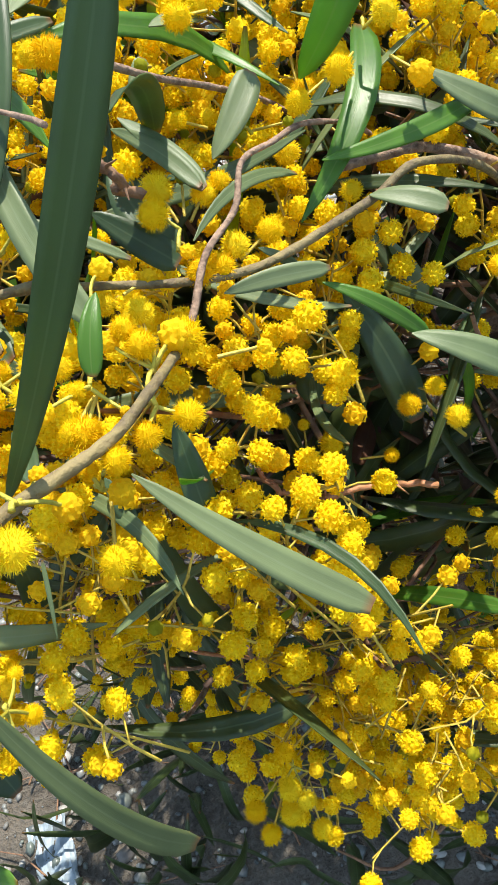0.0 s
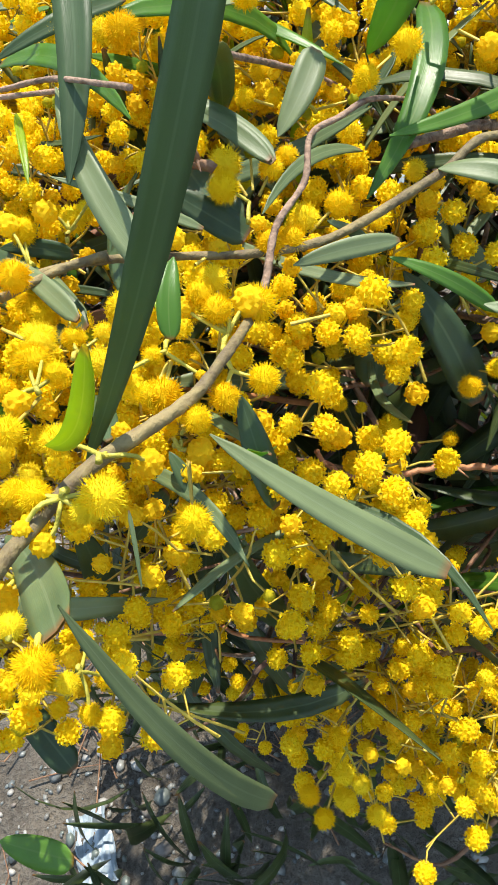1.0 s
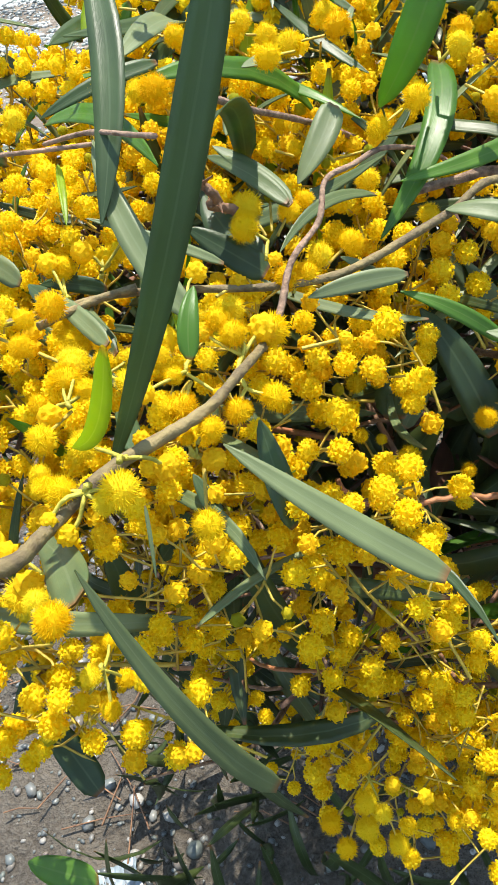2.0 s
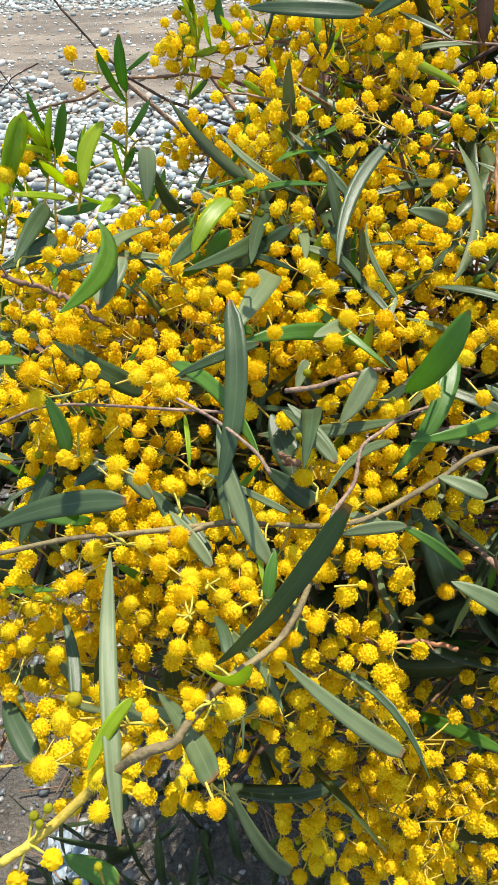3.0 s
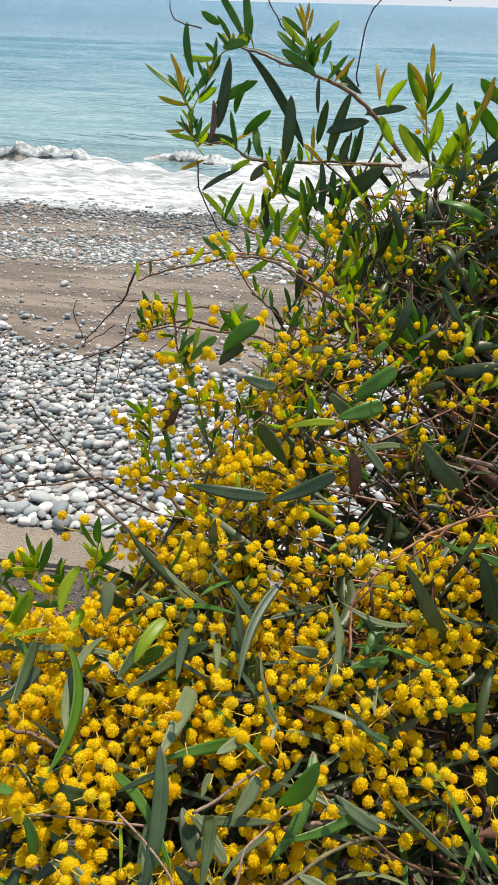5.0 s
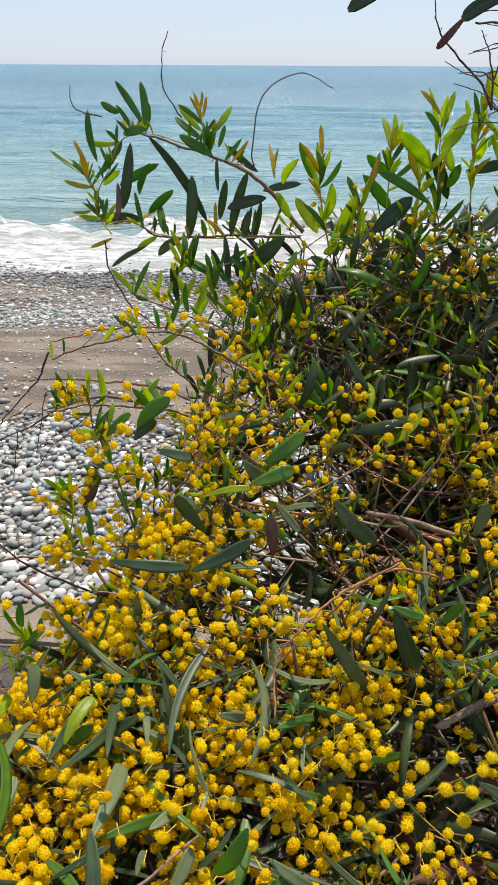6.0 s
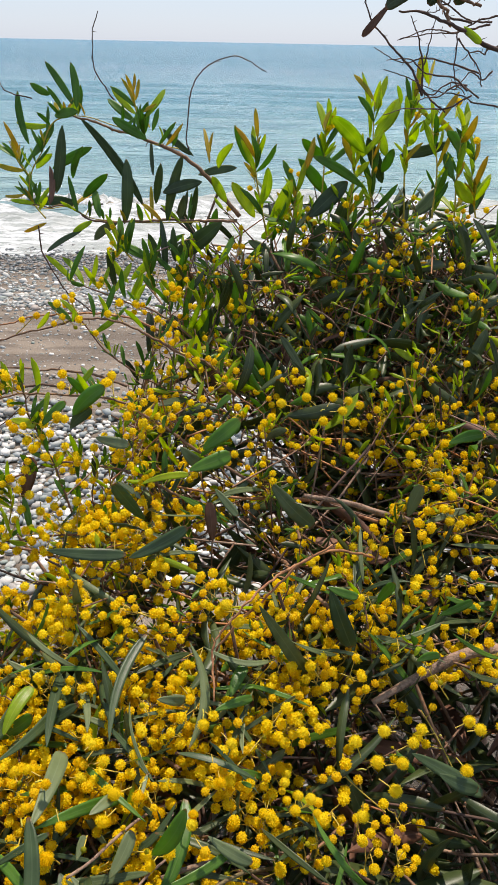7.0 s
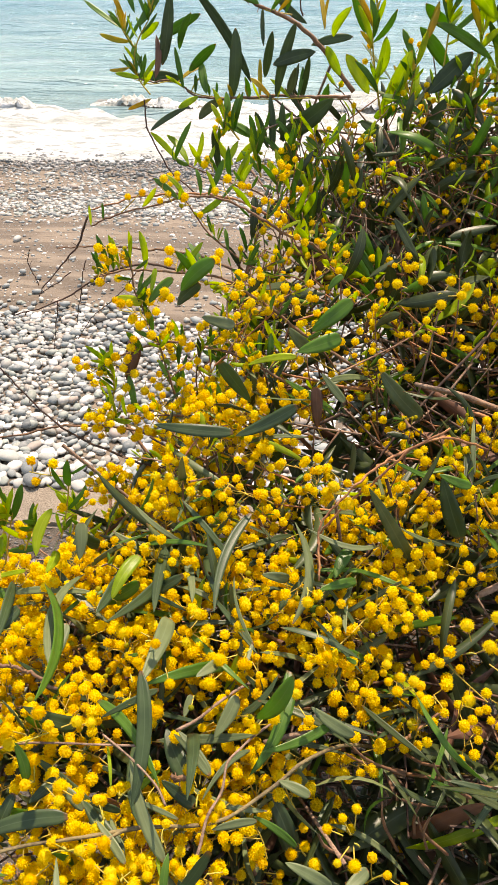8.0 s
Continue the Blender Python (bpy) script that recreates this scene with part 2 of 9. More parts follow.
def knob_geo(rng, bumps):
    """A flower head not yet open: a ball of packed round florets. Radius 1."""
    bm = bmesh.new()
    bmesh.ops.create_icosphere(bm, subdivisions=3, radius=1.0)
    c = []
    for k in range(bumps):
        th, h = math.pi * (1 + 5**0.5) * k, 1 - 2 * (k + 0.5) / bumps
        c.append(unit(np.array([math.cos(th) * math.sqrt(1 - h * h), math.sin(th) * math.sqrt(1 - h * h), h]) + rng.normal(0, 0.05, 3)))
    verts = []
    for v in bm.verts:
        d = unit(np.array(v.co))
        near = max(float(d @ k) for k in c)
        verts.append(d * (0.76 + 0.28 * math.exp(-((1 - near) / 0.012))))
    faces = np.array([tuple(v.index for v in f.verts) for f in bm.faces])
    bm.free()
    return np.array(verts), faces


def floret_geo(rng, florets, hairs, level, core=0.86):
    """A round flower head seen from further off: a core set with blunt florets, and a few fine stamens. Radius 1."""
    bm = bmesh.new()
    bmesh.ops.create_icosphere(bm, subdivisions=level, radius=core)
    verts = [np.array(v.co) for v in bm.verts]
    faces = [tuple(v.index for v in f.verts) for f in bm.faces]
    bm.free()
    wide = 1.55 / math.sqrt(florets)
    for k in range(florets + hairs):
        m = florets if k < florets else hairs
        i = k if k < florets else k - florets
        th, h = math.pi * (1 + 5**0.5) * (i + 0.37 * (k >= florets)), 1 - 2 * (i + 0.5) / m
        d = unit(np.array([math.cos(th) * math.sqrt(1 - h * h), math.sin(th) * math.sqrt(1 - h * h), h]) + rng.normal(0, 0.06, 3))
        a = unit(np.cross(d, rng.normal(0, 1, 3)))
        b = np.cross(d, a)
        n = len(verts)
        if k >= florets:
            verts += [d * core - 0.05 * a, d * core + 0.05 * a, unit(d + rng.normal(0, 0.14, 3)) * rng.uniform(1.02, 1.16)]
            faces.append((n, n + 1, n + 2))
            continue
        for j in range(3):
            q = 2 * math.pi * j / 3
            verts.append(d * (core - 0.05) + wide * (math.cos(q) * a + math.sin(q) * b))
        verts.append(unit(d + rng.normal(0, 0.05, 3)) * rng.uniform(0.95, 1.05))
        faces += [(n, n + 1, n + 3), (n + 1, n + 2, n + 3), (n + 2, n, n + 3)]
    return np.array(verts), np.array(faces)


brng = np.random.default_rng(5)
BALLS = [ball_geo(brng, 2, 420, 0.76, 0.034, 40) for _ in range(4)]
BALLS_MID = [floret_geo(brng, 72, 52, 1, 0.87) for _ in range(5)]
BALLS_FAR = [floret_geo(brng, 36, 14, 1, 0.885) for _ in range(5)]
BALLS_DEEP = [floret_geo(brng, 30, 0, 1, 0.88) for _ in range(4)]
KNOBS = [knob_geo(brng, 58) for _ in range(2)]


def turn_about(rng):
    q = rng.normal(0, 1, 4)
    w, x, y, z = q / np.linalg.norm(q)
    return np.array([[1 - 2 * (y * y + z * z), 2 * (x * y - z * w), 2 * (x * z + y * w)], [2 * (x * y + z * w), 1 - 2 * (x * x + z * z), 2 * (y * z - x * w)], [2 * (x * z - y * w), 2 * (y * z + x * w), 1 - 2 * (x * x + y * y)]])

# ---- ground ----
SEA_Z, SHORE_Y = -0.21, 7.35


def beach_z(y):
    return 0.185 - 0.0705 * (y - 1.77)


def grid_mesh(name, xs, ys, height, material):
    xs, ys = np.asarray(xs, float), np.asarray(ys, float)
    gx, gy = np.meshgrid(xs, ys)
    v = np.stack([gx, gy, height(gx, gy)], -1).reshape(-1, 3)
    w = len(xs)
    k = np.arange((len(ys) - 1) * w).reshape(len(ys) - 1, w)[:, :-1].ravel()
    p = Pile()
    p.add(v, np.stack([k, k + 1, k + w + 1, k + w], 1))
    ob = p.build(name, material)
    ob["kind"] = "structure"
    return ob


def soil_material():
    m, n, l, p = nodes("sandy_soil")
    a = noise_tex(n, l, 9, 6, 0.65)
    b = noise_tex(n, l, 110, 4, 0.7)
    c = ramp(n, l, a.outputs[0], [(0.35, (0.045, 0.036, 0.027)), (0.65, (0.150, 0.124, 0.094))]).outputs[0]
    c = mix(n, l, ramp(n, l, b.outputs[0], [(0.4, (0, 0, 0)), (0.65, (0.6, 0.6, 0.6))]).outputs[0], c, (0.19, 0.17, 0.14))
    l.new(c, p.inputs["Base Color"])
    p.inputs["Roughness"].default_value = 0.95
    bump(n, l, p, b.outputs[0], 1.0, 0.02)
    return m


def sand_material():
    m, n, l, p = nodes("beach_sand")
    a = noise_tex(n, l, 1.6, 5, 0.6)
    b = noise_tex(n, l, 60, 5, 0.75)
    c = ramp(n, l, a.outputs[0], [(0.3, (0.175, 0.138, 0.100)), (0.7, (0.265, 0.215, 0.158))]).outputs[0]
    tc = n.new("ShaderNodeTexCoord")
    mp = n.new("ShaderNodeMapping")
    mp.inputs["Scale"].default_value = (0.7, 3.2, 1)
    l.new(tc.outputs["Object"], mp.inputs[0])
    st = n.new("ShaderNodeTexNoise")
    st.inputs["Scale"].default_value, st.inputs["Detail"].default_value = 1.6, 6
    l.new(mp.outputs[0], st.inputs["Vector"])
    c = mix(n, l, ramp(n, l, st.outputs[0], [(0.45, (0, 0, 0)), (0.56, (0.85, 0.85, 0.85))]).outputs[0], c, (0.105, 0.080, 0.056))
    # shadows of small dents in the sand, painted as dark dashes without relief
    pit_shadows = n.new("ShaderNodeTexNoise")
    pit_shadows.inputs["Scale"].default_value, pit_shadows.inputs["Detail"].default_value = 7.5, 5
    l.new(mp.outputs[0], pit_shadows.inputs["Vector"])
    c = mix(n, l, ramp(n, l, pit_shadows.outputs[0], [(0.56, (0, 0, 0)), (0.66, (0.7, 0.7, 0.7))]).outputs[0], c, (0.085, 0.066, 0.047))
    c = mix(n, l, ramp(n, l, b.outputs[0], [(0.45, (0, 0, 0)), (0.7, (0.6, 0.6, 0.6))]).outputs[0], c, (0.20, 0.18, 0.16))
    l.new(c, p.inputs["Base Color"])
    p.inputs["Roughness"].default_value = 0.95
    bump(n, l, p, b.outputs[0], 0.7, 0.015)
    return m


def concrete_material():
    m, n, l, p = nodes("weathered_concrete")
    a = noise_tex(n, l, 6, 6, 0.65)
    b = noise_tex(n, l, 140, 4, 0.7)
    c = ramp(n, l, a.outputs[0], [(0.3, (0.30, 0.25, 0.19)), (0.7, (0.45, 0.38, 0.29))]).outputs[0]
    c = mix(n, l, ramp(n, l, b.outputs[0], [(0.35, (0, 0, 0)), (0.6, (0.5, 0.5, 0.5))]).outputs[0], c, (0.25, 0.205, 0.15))
    l.new(c, p.inputs["Base Color"])
    p.inputs["Roughness"].default_value = 0.95
    bump(n, l, p, b.outputs[0], 1.0, 0.014)
    return m


def pebble_material(joined, wet=1.0):
    m, n, l, p = nodes("pebble" + ("_many" if joined else "") + ("_wet_or_darkened" if wet < 1 else ""))
    r = rnd_of(n, l, joined)
    c = ramp(n, l, r, [(0.0, (0.10, 0.12, 0.12)), (0.2, (0.19, 0.225, 0.225)), (0.34, (0.28, 0.32, 0.31)), (0.46, (0.32, 0.255, 0.205)), (0.54, (0.20, 0.25, 0.215)), (0.68, (0.37, 0.38, 0.35)), (0.84, (0.51, 0.49, 0.44)), (1.0, (0.80, 0.78, 0.72))]).outputs[0]
    t = noise_tex(n, l, 45, 5, 0.7)
    c = mix(n, l, ramp(n, l, t.outputs[0], [(0.4, (0, 0, 0)), (0.7, (0.35, 0.35, 0.35))]).outputs[0], c, (0.55, 0.53, 0.5))
    c = mix(n, l, 1.0, c, (wet, wet, wet), "MULTIPLY")
    l.new(c, p.inputs["Base Color"])
    p.inputs["Roughness"].default_value = 0.7 if wet == 1 else 0.35
    bump(n, l, p, t.outputs[0], 0.2, 0.004)
    return m


SOIL, SAND, CONCRETE = soil_material(), sand_material(), concrete_material()
PEBBLE = {j: pebble_material(j) for j in (False, True)}
WET_PEBBLE = pebble_material(True, 0.5)


def uneven(x, y):
    return 0.012 * np.sin(5.1 * x + 1.3 * y) * np.sin(3.7 * y - 0.8 * x) + 0.006 * np.sin(13 * x + 7 * y)


def soil_z(x, y):
    return 0.138 + uneven(x, y) + 0.045 * np.clip((y - 0.9) / 0.55, 0, 1)


def ground_height(x, y):
    soil = soil_z(x, y) - 0.015
    beach = beach_z(np.minimum(y, 30)) + 0.5 * uneven(x * 0.6, y * 0.7) + 0.02 * np.sin(1.9 * y + 0.5 * np.sin(x))
    t = np.clip((y - 1.63) / 0.08, 0, 1)
    return soil * (1 - t) + beach * t - 0.04 * np.clip(y - 9, 0, 60)


ground_x = np.r_[-3000, -900, -200, -60, -20, np.arange(-10, 10.01, 0.12), 20, 60, 200, 900, 3000]
land = grid_mesh("ground", ground_x, np.r_[-400, -60, -12, -4, np.arange(-2, 9.0, 0.05), 12, 20, 40], ground_height, SAND)
tagged(land, "sandy pebble beach sloping down to the sea", "beach", kind="structure")
soil = grid_mesh("soil", np.r_[-60, -20, np.arange(-6, 6.01, 0.06), 20, 60], np.r_[-60, -12, np.arange(-3.0, 1.585, 0.05), 1.60], lambda x, y: soil_z(x, y), SOIL)
tagged(soil, "dry sandy soil with litter under the bushes", "ground", kind="structure")

# concrete edging between the soil and the beach
bm = bmesh.new()
bmesh.ops.create_cube(bm, size=1, matrix=Matrix.Translation((0, 1.655, 0.07)) @ Matrix.Diagonal((40, 0.18, 0.26, 1)))
bmesh.ops.subdivide_edges(bm, edges=[e for e in bm.edges if abs(e.verts[0].co.x - e.verts[1].co.x) > 1], cuts=420)
bmesh.ops.bevel(bm, geom=[e for e in bm.edges if abs(e.verts[0].co.x - e.verts[1].co.x) > 0.01 and min(v.co.z for v in e.verts) > 0.1], offset=0.012, segments=2, affect="EDGES")
for v in bm.verts:
    v.co += Vector((0, 0.012 * noise.noise(v.co * 3.1), 0.010 * noise.noise(v.co * 4.3 + Vector((7, 1, 2)))))
edge = part("kerb", bm, CONCRETE, None)
tagged(edge, "weathered sandy concrete edging along the top of the beach", "kerb", kind="structure")


# ---- sea ----
def sea_material():
    m, n, l, p = nodes("sea_water")
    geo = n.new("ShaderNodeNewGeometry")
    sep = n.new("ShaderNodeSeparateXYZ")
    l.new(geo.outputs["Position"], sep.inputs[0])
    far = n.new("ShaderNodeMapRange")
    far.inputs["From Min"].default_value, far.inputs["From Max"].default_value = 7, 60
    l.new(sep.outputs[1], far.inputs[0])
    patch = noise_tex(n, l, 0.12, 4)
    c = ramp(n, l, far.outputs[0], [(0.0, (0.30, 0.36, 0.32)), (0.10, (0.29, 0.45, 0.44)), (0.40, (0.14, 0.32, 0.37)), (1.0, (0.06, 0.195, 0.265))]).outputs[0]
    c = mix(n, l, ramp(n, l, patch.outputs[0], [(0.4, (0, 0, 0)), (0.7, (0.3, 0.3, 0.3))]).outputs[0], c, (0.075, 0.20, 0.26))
    tc = n.new("ShaderNodeTexCoord")
    mp = n.new("ShaderNodeMapping")
    mp.inputs["Scale"].default_value = (0.42, 1.5, 1)
    l.new(tc.outputs["Object"], mp.inputs[0])
    chop, ripple, roll = n.new("ShaderNodeTexNoise"), n.new("ShaderNodeTexNoise"), n.new("ShaderNodeTexNoise")
    for t, scale, detail in ((chop, 1.7, 5), (ripple, 8.5, 4), (roll, 0.55, 6)):
        t.inputs["Scale"].default_value, t.inputs["Detail"].default_value = scale, detail
        l.new(mp.outputs[0], t.inputs["Vector"])
    # wave shading painted into the colour: dark chop troughs, then a broader roll without relief
    trough_shade = ramp(n, l, chop.outputs[0], [(0.36, (0.34, 0.34, 0.34)), (0.52, (0, 0, 0))]).outputs[0]
    c = mix(n, l, trough_shade, c, (0.055, 0.17, 0.22))
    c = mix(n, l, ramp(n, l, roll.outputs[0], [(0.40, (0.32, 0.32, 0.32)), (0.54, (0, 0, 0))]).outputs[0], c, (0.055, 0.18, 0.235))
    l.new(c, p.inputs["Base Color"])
    calm = n.new("ShaderNodeMapRange")
    calm.inputs["From Min"].default_value, calm.inputs["From Max"].default_value = 10, 90
    calm.inputs["To Min"].default_value, calm.inputs["To Max"].default_value = 0.09, 0.25
    l.new(sep.outputs[1], calm.inputs[0])
    l.new(calm.outputs[0], p.inputs["Roughness"])
    p.inputs["IOR"].default_value = 1.33
    p.inputs["Specular IOR Level"].default_value = 0.42
    height = n.new("ShaderNodeMath")
    height.operation = "MULTIPLY_ADD"
    height.inputs[1].default_value = 0.50
    l.new(ripple.outputs[0], height.inputs[0])
    l.new(chop.outputs[0], height.inputs[2])
    bump(n, l, p, height.outputs[0], 1.0, 0.34)
    return m


def foam_material():
    m, n, l, p = nodes("surf_foam")
    tc = n.new("ShaderNodeTexCoord")
    mp = n.new("ShaderNodeMapping")
    mp.inputs["Scale"].default_value = (0.30, 1.0, 1)
    l.new(tc.outputs["Object"], mp.inputs[0])
    fine, big = n.new("ShaderNodeTexNoise"), n.new("ShaderNodeTexNoise")
    for t, scale in ((fine, 11), (big, 2.2)):
        t.inputs["Scale"].default_value, t.inputs["Detail"].default_value, t.inputs["Roughness"].default_value = scale, 7, 0.68
        l.new(mp.outputs[0], t.inputs["Vector"])
    c = ramp(n, l, fine.outputs[0], [(0.41, (0.24, 0.27, 0.25)), (0.49, (0.47, 0.50, 0.49)), (0.60, (0.70, 0.71, 0.71))]).outputs[0]
    c = mix(n, l, ramp(n, l, big.outputs[0], [(0.47, (0, 0, 0)), (0.57, (0.75, 0.75, 0.75))]).outputs[0], c, (0.27, 0.30, 0.275))
    l.new(c, p.inputs["Base Color"])
    p.inputs["Roughness"].default_value = 0.6
    bump(n, l, p, fine.outputs[0], 0.8, 0.06)
    return m


def wave(x, y):
    near = np.exp(-(((y - 9.6 - 0.35 * np.sin(0.9 * x) - 0.2 * np.sin(2.3 * x + 1)) / 0.32) ** 2))
    second = np.exp(-(((y - 11.3 - 0.5 * np.sin(0.5 * x + 2)) / 0.5) ** 2))
    swell = 0.05 * np.sin(1.3 * y + 0.6 * np.sin(0.35 * x)) + 0.03 * np.sin(2.7 * y + 1.1 * x + np.sin(0.7 * x))
    return SEA_Z + 0.17 * near * (0.7 + 0.4 * np.sin(0.8 * x + 1)) + 0.07 * second + swell * np.clip((y - 9) / 6, 0, 1) * np.clip((400 - y) / 300, 0, 1)


sea_ys = np.r_[np.arange(7.0, 16, 0.08), np.arange(16, 40, 0.25), np.geomspace(40, 4600, 60)]
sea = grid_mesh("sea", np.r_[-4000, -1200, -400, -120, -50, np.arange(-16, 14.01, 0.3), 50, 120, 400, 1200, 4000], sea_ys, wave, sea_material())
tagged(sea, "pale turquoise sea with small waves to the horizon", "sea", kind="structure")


def foam_top(x, y):
    return wave(x, y) + 0.008 + (0.012 + 0.035 * np.exp(-(((y - 9.0) / 0.5) ** 2))) * np.abs(np.sin(7 * x + 3 * np.sin(2 * y)) * np.sin(9 * y + 2 * np.sin(3 * x)))


def surf(name, y_in, y_out, label):
    """A sheet of foam with ragged edges on the water."""
    p = Pile()
    xs = np.arange(-16, 12, 0.06)
    rows = 40
    lumps = np.random.default_rng(8)
    v = []
    for k in range(rows):
        s = k / (rows - 1)
        a = y_in(xs) + 0.05 * np.sin(7.3 * xs) + 0.03 * np.sin(17 * xs + 1)
        b = y_out(xs) + 0.16 * np.sin(3.1 * xs + 2) * np.sin(1.1 * xs) + 0.07 * np.sin(11 * xs)
        y = a + (b - a) * s
        z = np.maximum(foam_top(xs, y), ground_height(xs, y) + 0.010) + lumps.normal(0, 0.007, len(xs)) * math.sin(math.pi * s) - (0.03 if k in (0, rows - 1) else 0)
        v.append(np.stack([xs, y, z], 1))
    w = len(xs)
    i = np.arange((rows - 1) * w).reshape(rows - 1, w)[:, :-1].ravel()
    p.add(np.concatenate(v), np.stack([i, i + 1, i + w + 1, i + w], 1))
    ob = p.build(name, FOAM)
    tagged(ob, label, "foam", kind="structure")


FOAM = foam_material()
surf("surf", lambda x: 7.12 + 0.10 * np.sin(0.8 * x + 1), lambda x: 9.7 + 0.45 * np.sin(0.6 * x) + 0.25 * np.sin(1.7 * x + 1), "white foaming surf washing up the beach")


def breaker(x0, x1, y, height, label):
    """A low breaking wave: a curled ridge of brownish water with foam along its crest."""
    xs = np.linspace(x0, x1, 110)
    swell = np.sin(np.linspace(0, math.pi, 110)) ** 0.6
    line = y + 0.12 * np.sin(1.3 * xs) + 0.05 * np.sin(4.1 * xs)
    face, crest = Pile(), Pile()
    profile = ((-0.22, -0.06), (-0.16, 0.25), (-0.12, 0.6), (-0.09, 0.9), (-0.02, 1.0), (0.14, 0.8), (0.34, 0.35), (0.55, -0.05))
    k = np.arange(len(profile) * 110).reshape(len(profile), 110)
    chance = np.random.default_rng(int(1000 * abs(y + x0)))

    def ragged(amount):
        r = chance.normal(0, 1, 110 + 8)
        return 1 + amount * (np.convolve(r, np.ones(9) / 3, "valid") + 0.5 * chance.normal(0, 1, 110))

    rough = ragged(0.22)
    v = np.concatenate([np.stack([xs, line + a, SEA_Z + height * h * swell * rough], 1) for a, h in profile])
    quad = np.stack([k[:-1, :-1], k[:-1, 1:], k[1:, 1:], k[1:, :-1]], -1).reshape(-1, 4)
    face.add(v, quad)
    water = face.build("wave", BROWN_WATER)
    tagged(water, label, "wave", kind="structure")
    rim = ((-0.13, 0.62), (-0.115, 0.86), (-0.03, 1.12), (0.10, 1.0), (0.26, 0.62))
    j = np.arange(len(rim) * 110).reshape(len(rim), 110)
    crest.add(np.concatenate([np.stack([xs, line + a + 0.03 * (ragged(0.5) - 1), SEA_Z + 0.006 + height * h * swell * rough * ragged(0.16)], 1) for a, h in rim]), np.stack([j[:-1, :-1], j[:-1, 1:], j[1:, 1:], j[1:, :-1]], -1).reshape(-1, 4))
    foam = crest.build("foam", FOAM, water)


def brown_water():
    m, n, l, p = nodes("sandy_water")
    t = noise_tex(n, l, 7, 6, 0.7)
    l.new(ramp(n, l, t.outputs[0], [(0.35, (0.13, 0.115, 0.08)), (0.6, (0.26, 0.235, 0.18)), (0.75, (0.6, 0.6, 0.58))]).outputs[0], p.inputs["Base Color"])
    p.inputs["Roughness"].default_value = 0.2
    bump(n, l, p, t.outputs[0], 0.7, 0.05)
    return m


BROWN_WATER = brown_water()
breaker(-6.4, -3.3, 9.35, 0.13, "small breaking wave of sandy brown water")
breaker(-3.0, -0.6, 9.7, 0.10, "small breaking wave of sandy brown water")
breaker(-0.3, 2.4, 9.5, 0.12, "small breaking wave of sandy brown water")

# ---- pebbles ----
def pebble_geo(rng, level):
    bm = bmesh.new()
    bmesh.ops.create_icosphere(bm, subdivisions=level, radius=0.5)
    off = Vector(rng.uniform(0, 50, 3))
    v = np.array([v.co * (1 + 0.35 * noise.noise(v.co * 1.6 + off)) for v in bm.verts])
    f = np.array([[q.index for q in k.verts] for k in bm.faces])
    bm.free()
    return v, f


prng = np.random.default_rng(11)
STONES = [pebble_geo(prng, 2) for _ in range(8)]
STONES_FAR = [pebble_geo(prng, 1) for _ in range(6)]


def stone_matrix(rng, size):
    a, tilt = rng.uniform(0, 2 * math.pi), rng.normal(0, 0.18, 2)
    m = Euler((tilt[0], tilt[1], a)).to_matrix()
    return np.array(m) @ np.diag([size * rng.uniform(0.95, 1.35), size * rng.uniform(0.7, 1.0), size * rng.uniform(0.42, 0.7)])


